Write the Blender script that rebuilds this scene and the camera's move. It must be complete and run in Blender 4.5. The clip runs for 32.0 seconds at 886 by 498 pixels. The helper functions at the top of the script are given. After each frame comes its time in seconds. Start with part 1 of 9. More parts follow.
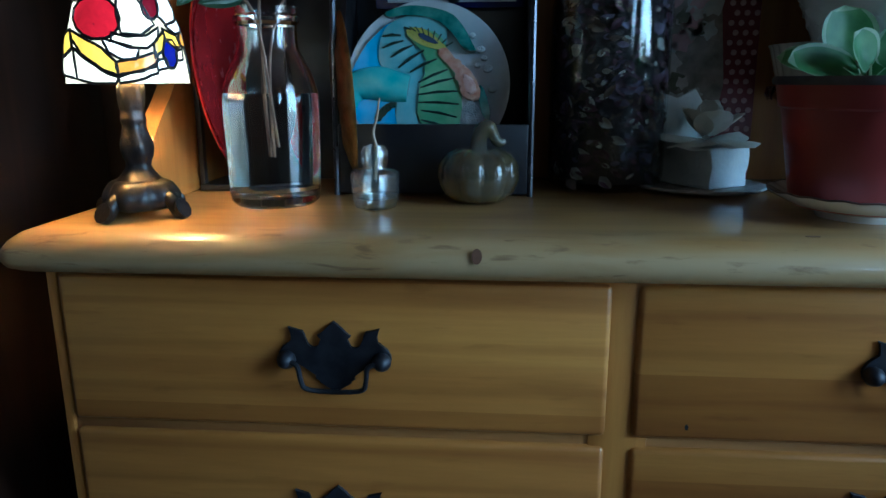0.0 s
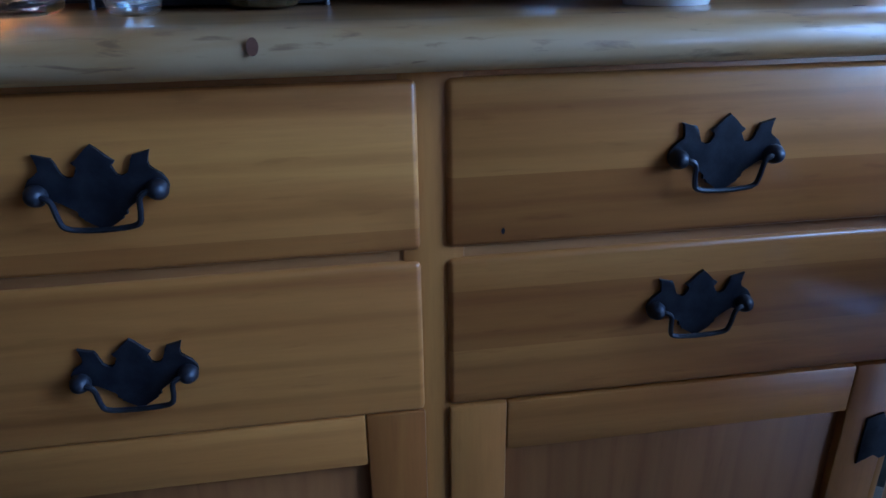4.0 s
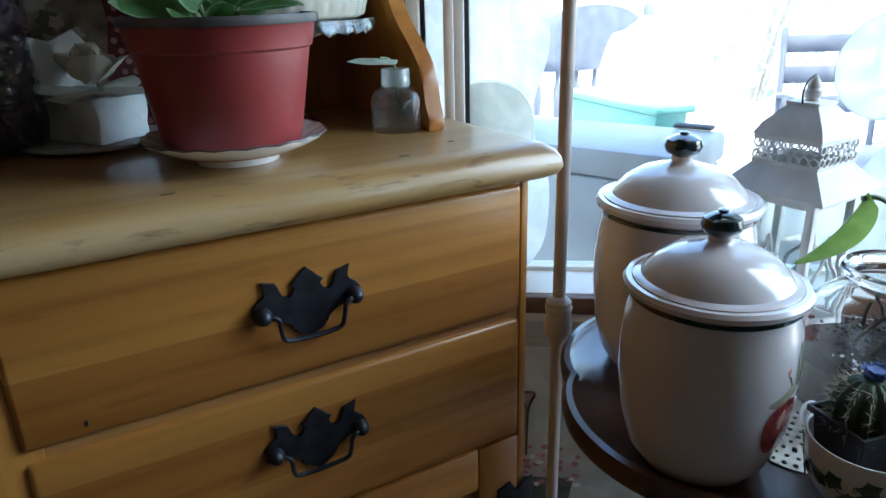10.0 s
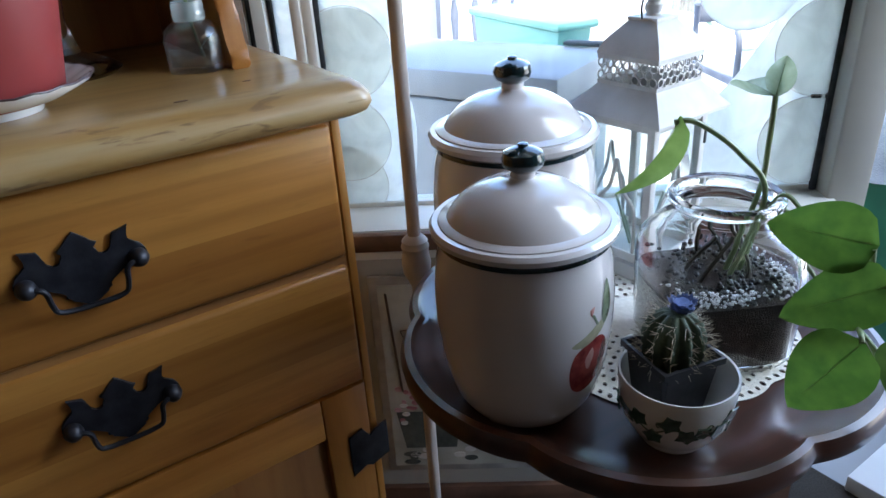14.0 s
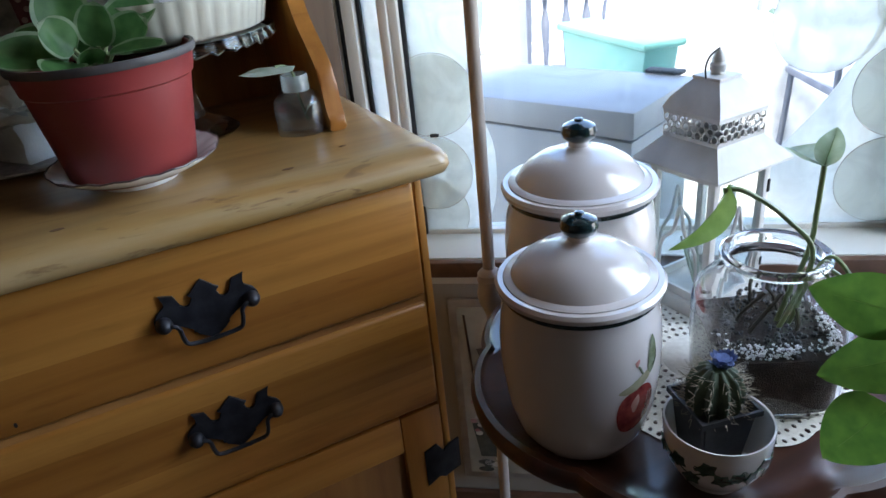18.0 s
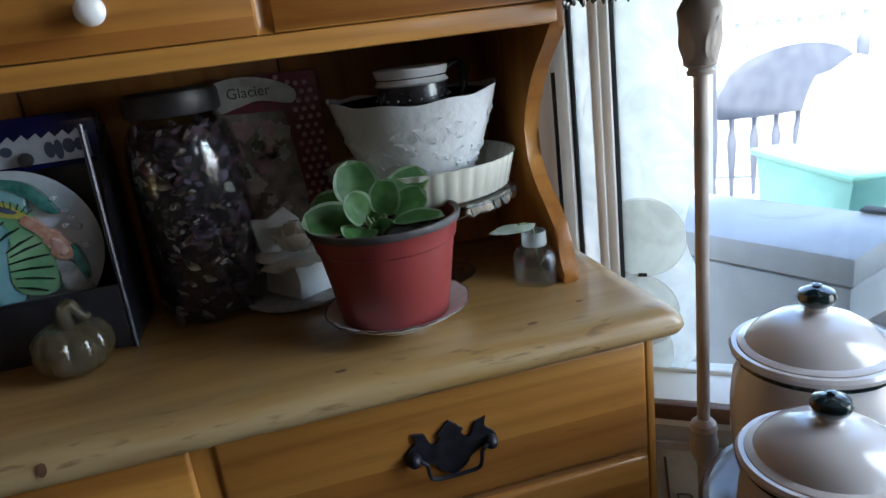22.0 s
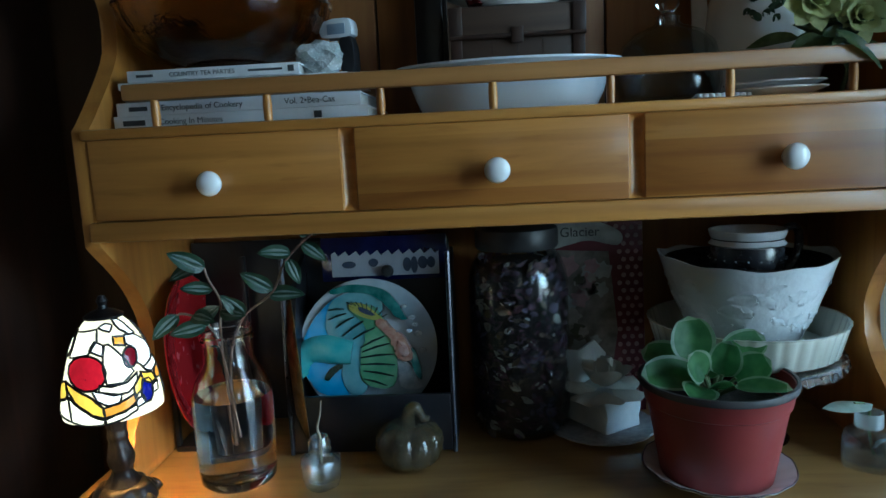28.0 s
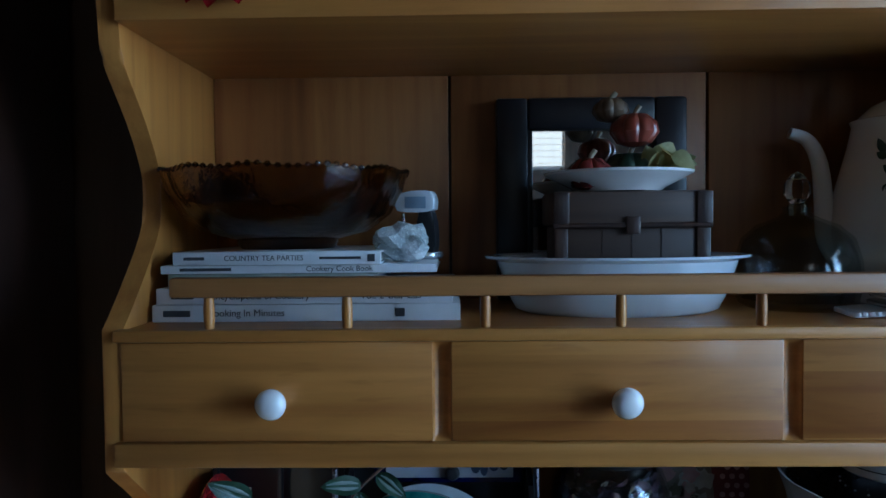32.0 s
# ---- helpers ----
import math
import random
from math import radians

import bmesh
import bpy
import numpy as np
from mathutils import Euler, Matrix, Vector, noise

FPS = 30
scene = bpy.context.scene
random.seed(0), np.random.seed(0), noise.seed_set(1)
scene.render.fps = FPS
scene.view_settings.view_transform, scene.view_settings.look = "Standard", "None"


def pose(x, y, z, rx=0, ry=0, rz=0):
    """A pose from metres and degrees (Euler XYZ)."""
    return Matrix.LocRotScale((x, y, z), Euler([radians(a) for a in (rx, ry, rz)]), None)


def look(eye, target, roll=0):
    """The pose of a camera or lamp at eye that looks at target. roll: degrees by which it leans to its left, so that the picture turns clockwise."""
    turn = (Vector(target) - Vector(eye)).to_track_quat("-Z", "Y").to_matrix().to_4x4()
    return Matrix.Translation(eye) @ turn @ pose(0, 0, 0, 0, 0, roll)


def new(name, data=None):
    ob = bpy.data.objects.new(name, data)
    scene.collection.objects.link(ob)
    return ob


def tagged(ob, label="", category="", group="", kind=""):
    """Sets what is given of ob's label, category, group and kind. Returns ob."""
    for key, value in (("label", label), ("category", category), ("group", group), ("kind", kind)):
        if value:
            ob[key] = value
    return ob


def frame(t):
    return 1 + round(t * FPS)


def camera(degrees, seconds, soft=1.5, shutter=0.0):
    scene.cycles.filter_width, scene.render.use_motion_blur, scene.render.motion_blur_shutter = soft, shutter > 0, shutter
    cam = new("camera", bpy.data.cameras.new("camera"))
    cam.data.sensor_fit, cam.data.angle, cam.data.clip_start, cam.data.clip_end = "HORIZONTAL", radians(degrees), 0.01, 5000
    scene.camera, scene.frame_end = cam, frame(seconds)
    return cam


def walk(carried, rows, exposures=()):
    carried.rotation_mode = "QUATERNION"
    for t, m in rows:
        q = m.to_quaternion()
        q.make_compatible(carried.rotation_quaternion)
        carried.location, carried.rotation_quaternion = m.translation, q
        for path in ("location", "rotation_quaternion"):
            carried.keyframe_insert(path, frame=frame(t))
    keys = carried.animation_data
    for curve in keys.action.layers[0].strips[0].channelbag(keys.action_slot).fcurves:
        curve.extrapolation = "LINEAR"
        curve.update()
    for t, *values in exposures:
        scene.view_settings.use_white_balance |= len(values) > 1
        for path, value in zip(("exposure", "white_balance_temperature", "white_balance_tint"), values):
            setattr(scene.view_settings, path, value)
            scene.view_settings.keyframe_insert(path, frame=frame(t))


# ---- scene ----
cam = camera(65.2, 32.0)
PATH = [
    (0, (0.0663, -0.0083, 0.9982), (-0.0865, 1.9296, 0.5279), -0.14),
    (0.5, (0.0723, -0.0043, 0.9830), (-0.0391, 1.9294, 0.4845), -0.49),
    (1, (0.0748, -0.0010, 0.9707), (0.0026, 1.9275, 0.4456), -0.52),
    (1.5, (0.0783, 0.0074, 0.9566), (0.0476, 1.9231, 0.3830), -0.91),
    (2, (0.0867, 0.0183, 0.9398), (0.1032, 1.9140, 0.3027), -0.82),
    (2.5, (0.0891, 0.0237, 0.9278), (0.1489, 1.8926, 0.2183), -0.43),
    (3, (0.0936, 0.0301, 0.9232), (0.2107, 1.8798, 0.1714), -0.82),
    (3.5, (0.1012, 0.0329, 0.9194), (0.2884, 1.8610, 0.1302), -0.67),
    (5.5, (0.1158, 0.0156, 0.9115), (0.6153, 1.8236, 0.2176), -2.10),
    (6, (0.1266, 0.0101, 0.9231), (0.6624, 1.8128, 0.2425), -1.69),
    (6.5, (0.1324, 0.0095, 0.9382), (0.7121, 1.8082, 0.2837), -1.37),
    (7, (0.1459, 0.0095, 0.9533), (0.7906, 1.7749, 0.2695), -1.43),
    (7.5, (0.1581, 0.0178, 0.9639), (0.8791, 1.7517, 0.2757), -1.24),
    (8, (0.1683, 0.0265, 0.9740), (0.9502, 1.7367, 0.2929), -1.48),
    (8.5, (0.1833, 0.0290, 0.9873), (1.0293, 1.7100, 0.3103), -1.62),
    (9, (0.2033, 0.0241, 0.9980), (1.1032, 1.6817, 0.3327), -1.57),
    (9.5, (0.2220, 0.0208, 1.0045), (1.1509, 1.6553, 0.3223), -1.33),
    (10, (0.2429, 0.0125, 1.0136), (1.1930, 1.6314, 0.3233), -1.46),
    (10.5, (0.2697, 0.0030, 1.0158), (1.2516, 1.5966, 0.3113), -1.27),
    (11, (0.2876, -0.0022, 1.0140), (1.2830, 1.5557, 0.2511), -1.43),
    (11.5, (0.3114, -0.0063, 1.0128), (1.3215, 1.5200, 0.2067), -2.02),
    (12, (0.3363, -0.0140, 1.0113), (1.3714, 1.4862, 0.1879), -2.02),
    (12.5, (0.3546, -0.0199, 1.0114), (1.4140, 1.4619, 0.1856), -2.40),
    (13, (0.3668, -0.0232, 1.0106), (1.4423, 1.4418, 0.1756), -2.30),
    (13.5, (0.3765, -0.0246, 1.0103), (1.4243, 1.4410, 0.1418), -2.67),
    (14, (0.3858, -0.0259, 1.0108), (1.3790, 1.4622, 0.1170), -3.62),
    (14.5, (0.4026, -0.0303, 1.0183), (1.3629, 1.4707, 0.1100), -4.39),
    (16.5, (0.4054, -0.0697, 1.0582), (1.2422, 1.4842, 0.1174), -5.32),
    (17, (0.3984, -0.0780, 1.0718), (1.2137, 1.4896, 0.1348), -5.54),
    (17.5, (0.3890, -0.0810, 1.0878), (1.1711, 1.5152, 0.1710), -5.99),
    (18, (0.3818, -0.0827, 1.0975), (1.1461, 1.5334, 0.2010), -5.94),
    (18.5, (0.3660, -0.0844, 1.1118), (1.0990, 1.5698, 0.2597), -6.04),
    (19, (0.3543, -0.0837, 1.1251), (1.0618, 1.5970, 0.3036), -6.32),
    (19.5, (0.3483, -0.0799, 1.1394), (1.0184, 1.6386, 0.3662), -6.40),
    (20, (0.3400, -0.0761, 1.1506), (0.9731, 1.6778, 0.4274), -6.39),
    (20.5, (0.3272, -0.0698, 1.1616), (0.9133, 1.7117, 0.4669), -6.54),
    (21, (0.3181, -0.0709, 1.1694), (0.8512, 1.7419, 0.5141), -6.81),
    (21.5, (0.3061, -0.0720, 1.1753), (0.7981, 1.7602, 0.5419), -6.84),
    (22, (0.2960, -0.0763, 1.1854), (0.7208, 1.7839, 0.5860), -7.26),
    (22.5, (0.2843, -0.0792, 1.1925), (0.6834, 1.7977, 0.6284), -7.12),
    (23, (0.2708, -0.0798, 1.2004), (0.6444, 1.8107, 0.6652), -6.78),
    (23.5, (0.2598, -0.0794, 1.2092), (0.5857, 1.8249, 0.6919), -6.74),
    (24, (0.2471, -0.0742, 1.2180), (0.5348, 1.8409, 0.7185), -6.42),
    (24.5, (0.2367, -0.0760, 1.2162), (0.4640, 1.8580, 0.7600), -6.13),
    (25, (0.2233, -0.0762, 1.2295), (0.3859, 1.8702, 0.7995), -5.80),
    (25.5, (0.2132, -0.0803, 1.2358), (0.3127, 1.8779, 0.8417), -5.62),
    (27.5, (0.1621, -0.0964, 1.2582), (0.0989, 1.8753, 0.9287), -3.43),
    (28, (0.1478, -0.1016, 1.2647), (0.0325, 1.8742, 0.9766), -2.81),
    (28.5, (0.1357, -0.0947, 1.2753), (0.0032, 1.8821, 1.0022), -2.12),
    (29, (0.1243, -0.0797, 1.2861), (-0.0064, 1.9016, 1.0466), -1.55),
    (29.5, (0.1159, -0.0666, 1.3019), (-0.0045, 1.9215, 1.1196), -1.19),
    (30, (0.1078, -0.0503, 1.3188), (0.0221, 1.9426, 1.1740), -1.09),
    (30.5, (0.0923, -0.0339, 1.3361), (0.0172, 1.9613, 1.2192), -0.95),
    (31, (0.0692, -0.0078, 1.3560), (0.0150, 1.9885, 1.2470), -0.68),
    (31.5, (0.0417, 0.0152, 1.3755), (-0.0072, 2.0121, 1.2756), -0.65),
    (32, (0.0214, 0.0368, 1.3940), (-0.0224, 2.0351, 1.3242), -0.56),
]
EXPOSURES = [(0.0, 3.42, 4650, -8), (3.0, 3.45, 4200, 16), (6.0, 3.42, 4250, 8), (9.0, 3.63, 5800, 4), (12.0, 3.53, 6150, 10), (17.0, 3.5, 6450, 13), (20.0, 3.15, 6550, 11), (24.0, 3.6, 6250, 8), (25.0, 3.42, 6000, 0), (28.0, 3.12, 5150, -9), (30.0, 3.13, 5200, 0), (32.0, 2.95, 4550, 2)]
walk(cam, [(t, look(eye, target, roll)) for t, eye, target, roll in PATH], EXPOSURES)
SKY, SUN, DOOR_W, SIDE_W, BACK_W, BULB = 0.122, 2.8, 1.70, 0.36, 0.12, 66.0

# ---- world, sun and window light ----
world = bpy.data.worlds.new("daylight")
scene.world = world
world.use_nodes = True
wn, wl = world.node_tree.nodes, world.node_tree.links
sky = wn.new("ShaderNodeTexSky")
sky.sky_type = 'NISHITA'
sky.sun_disc = False
sky.sun_elevation, sky.sun_rotation = radians(72), radians(200)
wl.new(sky.outputs[0], wn["Background"].inputs[0])
wn["Background"].inputs[1].default_value = SKY

sun = new("sun", bpy.data.lights.new("sun", 'SUN'))
sun.data.energy, sun.data.angle, sun.data.color = SUN, radians(12), (1.0, 0.96, 0.9)
sun.matrix_world = look((0.6, -0.2, 6.0), (1.2, 0.9, 0.0))


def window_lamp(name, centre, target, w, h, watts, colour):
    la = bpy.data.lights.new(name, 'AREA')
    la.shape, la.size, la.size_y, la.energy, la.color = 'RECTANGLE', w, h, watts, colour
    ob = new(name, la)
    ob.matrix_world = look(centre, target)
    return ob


# daylight from the yard by the open glass door, by the side window and by the window at the back of the room
window_lamp("door_daylight", (1.60, -0.08, 1.50), (0.0, -0.08, 1.30), 0.62, 1.05, DOOR_W, (0.76, 0.90, 1.0))
window_lamp("side_daylight", (1.66, -1.35, 1.60), (0.0, -1.35, 1.60), 0.60, 0.70, SIDE_W, (0.82, 0.92, 1.0))
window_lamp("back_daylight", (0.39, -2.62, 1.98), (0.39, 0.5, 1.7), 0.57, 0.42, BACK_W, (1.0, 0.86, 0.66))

# ---- materials ----
def material(name):
    m = bpy.data.materials.new(name)
    m.use_nodes = True
    return m, m.node_tree.nodes, m.node_tree.links, m.node_tree.nodes["Principled BSDF"]


def ramp(n, stops):
    r = n.new("ShaderNodeValToRGB")
    el = r.color_ramp.elements
    while len(el) < len(stops):
        el.new(0.5)
    for e, (p, c) in zip(el, stops):
        e.position, e.color = p, (*c, 1)
    return r


def wood(name, light, dark, axis=0, rough=0.38, band=22.0, boards=0.0, across=2, rings=0.4, stain=0.6, bump=0.04, coat=0.0, nose=None, coat_rough=0.12):
    """Sawn, varnished wood; the grain runs along the given axis of the object."""
    m, n, l, p = material(name)
    tc, mp, info = n.new("ShaderNodeTexCoord"), n.new("ShaderNodeMapping"), n.new("ShaderNodeObjectInfo")
    stretch = [1.0, 1.0, 1.0]
    stretch[axis] = 0.07
    mp.inputs["Scale"].default_value = stretch
    off = n.new("ShaderNodeVectorMath")
    off.operation = 'SCALE'
    comb = n.new("ShaderNodeCombineXYZ")
    for k in range(3):
        l.new(info.outputs["Random"], comb.inputs[k])
    l.new(comb.outputs[0], off.inputs[0])
    off.inputs["Scale"].default_value = 7.0
    l.new(off.outputs[0], mp.inputs["Location"])
    l.new(tc.outputs["Object"], mp.inputs["Vector"])
    big = n.new("ShaderNodeTexNoise")
    big.inputs["Scale"].default_value, big.inputs["Detail"].default_value = band, 3
    big.inputs["Distortion"].default_value = 1.2
    l.new(mp.outputs[0], big.inputs["Vector"])
    fine = n.new("ShaderNodeTexNoise")
    fine.inputs["Scale"].default_value, fine.inputs["Detail"].default_value = band * 16, 4
    l.new(mp.outputs[0], fine.inputs["Vector"])
    soft = n.new("ShaderNodeTexNoise")
    soft.inputs["Scale"].default_value = 3.0
    l.new(tc.outputs["Object"], soft.inputs["Vector"])
    mid = tuple((a + b) / 2 for a, b in zip(light, dark))
    r1 = ramp(n, [(0.25, dark), (0.5, mid), (0.72, light)])
    l.new(big.outputs["Fac"], r1.inputs[0])
    mix = n.new("ShaderNodeMix")
    mix.data_type, mix.blend_type = 'RGBA', 'MULTIPLY'
    mix.inputs["Factor"].default_value = 0.2
    l.new(r1.outputs[0], mix.inputs["A"])
    l.new(fine.outputs["Fac"], mix.inputs["B"])
    hue = n.new("ShaderNodeHueSaturation")
    val = n.new("ShaderNodeMapRange")
    val.inputs["To Min"].default_value, val.inputs["To Max"].default_value = 0.95, 1.4
    l.new(soft.outputs["Fac"], val.inputs["Value"])
    l.new(val.outputs[0], hue.inputs["Value"])
    # growth rings, drawn out along the grain
    wv = n.new("ShaderNodeTexWave")
    wv.bands_direction = 'XYZ'[across]
    wv.inputs["Scale"].default_value, wv.inputs["Distortion"].default_value = 9.0, 3.5
    wv.inputs["Detail"].default_value, wv.inputs["Detail Scale"].default_value = 2.0, 0.9
    mp2 = n.new("ShaderNodeMapping")
    stretch[axis] = 0.08
    mp2.inputs["Scale"].default_value = stretch
    l.new(off.outputs[0], mp2.inputs["Location"])
    l.new(tc.outputs["Object"], mp2.inputs["Vector"])
    l.new(mp2.outputs[0], wv.inputs["Vector"])
    r2 = ramp(n, [(0.0, (0.70, 0.62, 0.52)), (0.16, (0.93, 0.91, 0.88)), (0.6, (1.0, 1.0, 1.0))])
    l.new(wv.outputs["Fac"], r2.inputs[0])
    mx2 = n.new("ShaderNodeMix")
    mx2.data_type, mx2.blend_type = 'RGBA', 'MULTIPLY'
    mx2.inputs["Factor"].default_value = rings
    l.new(mix.outputs["Result"], mx2.inputs["A"])
    l.new(r2.outputs[0], mx2.inputs["B"])
    l.new(mx2.outputs["Result"], hue.inputs["Color"])
    last = hue.outputs[0]
    if boards:
        # glued-up boards, each of its own tone
        sp, ad, ml, fl, wn_ = n.new("ShaderNodeSeparateXYZ"), n.new("ShaderNodeMath"), n.new("ShaderNodeMath"), n.new("ShaderNodeMath"), n.new("ShaderNodeTexWhiteNoise")
        l.new(tc.outputs["Object"], sp.inputs[0])
        ad.operation, ml.operation, fl.operation = 'MULTIPLY_ADD', 'MULTIPLY_ADD', 'FLOOR'
        ad.inputs[1].default_value = 11.0
        l.new(info.outputs["Random"], ad.inputs[0])
        l.new(sp.outputs[across], ml.inputs[0])
        ml.inputs[1].default_value = boards
        l.new(ad.outputs[0], ml.inputs[2])
        l.new(ml.outputs[0], fl.inputs[0])
        wn_.noise_dimensions = '1D'
        l.new(fl.outputs[0], wn_.inputs["W"])
        tone = ramp(n, [(0.0, (0.72, 0.62, 0.54)), (0.3, (0.88, 0.83, 0.78)), (0.6, (0.98, 0.97, 0.96)), (1.0, (1.06, 1.07, 1.08))])
        l.new(wn_.outputs["Value"], tone.inputs[0])
        mx3 = n.new("ShaderNodeMix")
        mx3.data_type, mx3.blend_type = 'RGBA', 'MULTIPLY'
        mx3.inputs["Factor"].default_value = 1.0
        l.new(last, mx3.inputs["A"])
        l.new(tone.outputs[0], mx3.inputs["B"])
        last = mx3.outputs["Result"]
    # blotches of old varnish and handling
    st = n.new("ShaderNodeTexNoise")
    st.inputs["Scale"].default_value, st.inputs["Detail"].default_value, st.inputs["Distortion"].default_value = 10.0, 6.0, 0.8
    mp3 = n.new("ShaderNodeMapping")
    stretch[axis] = 0.16
    mp3.inputs["Scale"].default_value = stretch
    l.new(off.outputs[0], mp3.inputs["Location"])
    l.new(tc.outputs["Object"], mp3.inputs["Vector"])
    l.new(mp3.outputs[0], st.inputs["Vector"])
    r3 = ramp(n, [(0.30, (0.62, 0.54, 0.48)), (0.44, (0.95, 0.93, 0.92)), (0.60, (1.0, 1.0, 1.0)), (0.74, (1.06, 1.08, 1.12))])
    l.new(st.outputs["Fac"], r3.inputs[0])
    mx4 = n.new("ShaderNodeMix")
    mx4.data_type, mx4.blend_type = 'RGBA', 'MULTIPLY'
    mx4.inputs["Factor"].default_value = stain
    l.new(last, mx4.inputs["A"])
    l.new(r3.outputs[0], mx4.inputs["B"])
    last = mx4.outputs["Result"]
    # short dark flecks in the grain
    fk, mp5, rf, mx7 = n.new("ShaderNodeTexNoise"), n.new("ShaderNodeMapping"), ramp(n, [(0.62, (1, 1, 1)), (0.72, (0.62, 0.52, 0.44))]), n.new("ShaderNodeMix")
    stretch[axis] = 0.14
    mp5.inputs["Scale"].default_value = stretch
    l.new(off.outputs[0], mp5.inputs["Location"])
    l.new(tc.outputs["Object"], mp5.inputs["Vector"])
    fk.inputs["Scale"].default_value, fk.inputs["Detail"].default_value = 120.0, 3.0
    l.new(mp5.outputs[0], fk.inputs["Vector"])
    l.new(fk.outputs["Fac"], rf.inputs[0])
    mx7.data_type, mx7.blend_type = 'RGBA', 'MULTIPLY'
    mx7.inputs["Factor"].default_value = 0.4 * stain
    l.new(last, mx7.inputs["A"])
    l.new(rf.outputs[0], mx7.inputs["B"])
    last = mx7.outputs["Result"]
    if nose is not None:
        # varnish rubbed away along the front edge, down to pale bare wood
        sn, mr, mm, wt, mx5 = n.new("ShaderNodeSeparateXYZ"), n.new("ShaderNodeMapRange"), n.new("ShaderNodeMath"), n.new("ShaderNodeTexNoise"), n.new("ShaderNodeMix")
        l.new(tc.outputs["Object"], sn.inputs[0])
        l.new(sn.outputs[1], mr.inputs["Value"])
        mr.inputs["From Min"].default_value, mr.inputs["From Max"].default_value = nose + 0.075, nose
        wt.inputs["Scale"].default_value, wt.inputs["Detail"].default_value, wt.inputs["Distortion"].default_value = 26.0, 7.0, 0.6
        l.new(mp3.outputs[0], wt.inputs["Vector"])
        rw = ramp(n, [(0.40, (0, 0, 0)), (0.62, (1, 1, 1))])
        l.new(wt.outputs["Fac"], rw.inputs[0])
        mm.operation = 'MULTIPLY'
        l.new(mr.outputs[0], mm.inputs[0])
        l.new(rw.outputs[0], mm.inputs[1])
        mx5.data_type = 'RGBA'
        l.new(mm.outputs[0], mx5.inputs["Factor"])
        l.new(last, mx5.inputs["A"])
        mx5.inputs["B"].default_value = (0.42, 0.30, 0.155, 1)
        # dark dents and stains along the worn edge
        dn, mp4, rd, md, mx6 = n.new("ShaderNodeTexNoise"), n.new("ShaderNodeMapping"), ramp(n, [(0.58, (0, 0, 0)), (0.68, (1, 1, 1))]), n.new("ShaderNodeMath"), n.new("ShaderNodeMix")
        mp4.inputs["Scale"].default_value = (0.30, 1.0, 1.6)
        l.new(tc.outputs["Object"], mp4.inputs["Vector"])
        dn.inputs["Scale"].default_value, dn.inputs["Detail"].default_value, dn.inputs["Distortion"].default_value = 75.0, 6.0, 0.5
        l.new(mp4.outputs[0], dn.inputs["Vector"])
        l.new(dn.outputs["Fac"], rd.inputs[0])
        md.operation = 'MULTIPLY'
        l.new(mr.outputs[0], md.inputs[0])
        l.new(rd.outputs[0], md.inputs[1])
        mx6.data_type = 'RGBA'
        l.new(md.outputs[0], mx6.inputs["Factor"])
        l.new(mx5.outputs["Result"], mx6.inputs["A"])
        mx6.inputs["B"].default_value = (0.16, 0.085, 0.035, 1)
        last = mx6.outputs["Result"]
    l.new(last, p.inputs["Base Color"])
    rr = n.new("ShaderNodeMapRange")
    rr.inputs["To Min"].default_value, rr.inputs["To Max"].default_value = rough - 0.03, rough + 0.08
    l.new(fine.outputs["Fac"], rr.inputs["Value"])
    l.new(rr.outputs[0], p.inputs["Roughness"])
    b = n.new("ShaderNodeBump")
    b.inputs["Strength"].default_value, b.inputs["Distance"].default_value = bump, 0.0006
    l.new(fine.outputs["Fac"], b.inputs["Height"])
    l.new(b.outputs[0], p.inputs["Normal"])
    p.inputs["Coat Weight"].default_value = coat
    p.inputs["Coat Roughness"].default_value = coat_rough
    return m


def mottled(name, a, b, scale=30.0, rough=0.5, rvar=0.1, bump=0.1, dist=0.001, metal=0.0, detail=4.0, coat=0.0, lo=0.35, hi=0.65, spec=0.5, trans=0.0):
    """A surface that varies between two colours, with fine relief."""
    m, n, l, p = material(name)
    tc, t, t2 = n.new("ShaderNodeTexCoord"), n.new("ShaderNodeTexNoise"), n.new("ShaderNodeTexNoise")
    t.inputs["Scale"].default_value, t.inputs["Detail"].default_value = scale, detail
    t2.inputs["Scale"].default_value, t2.inputs["Detail"].default_value = scale * 7, 3
    l.new(tc.outputs["Object"], t.inputs["Vector"])
    l.new(tc.outputs["Object"], t2.inputs["Vector"])
    r = ramp(n, [(lo, a), (hi, b)])
    l.new(t.outputs["Fac"], r.inputs[0])
    l.new(r.outputs[0], p.inputs["Base Color"])
    rr = n.new("ShaderNodeMapRange")
    rr.inputs["To Min"].default_value, rr.inputs["To Max"].default_value = max(0.02, rough - rvar), rough + rvar
    l.new(t2.outputs["Fac"], rr.inputs["Value"])
    l.new(rr.outputs[0], p.inputs["Roughness"])
    bp = n.new("ShaderNodeBump")
    bp.inputs["Strength"].default_value, bp.inputs["Distance"].default_value = bump, dist
    l.new(t2.outputs["Fac"], bp.inputs["Height"])
    l.new(bp.outputs[0], p.inputs["Normal"])
    p.inputs["Metallic"].default_value, p.inputs["Coat Weight"].default_value = metal, coat
    p.inputs["Coat Roughness"].default_value = 0.06
    p.inputs["Specular IOR Level"].default_value = spec
    p.inputs["Transmission Weight"].default_value = trans
    return m


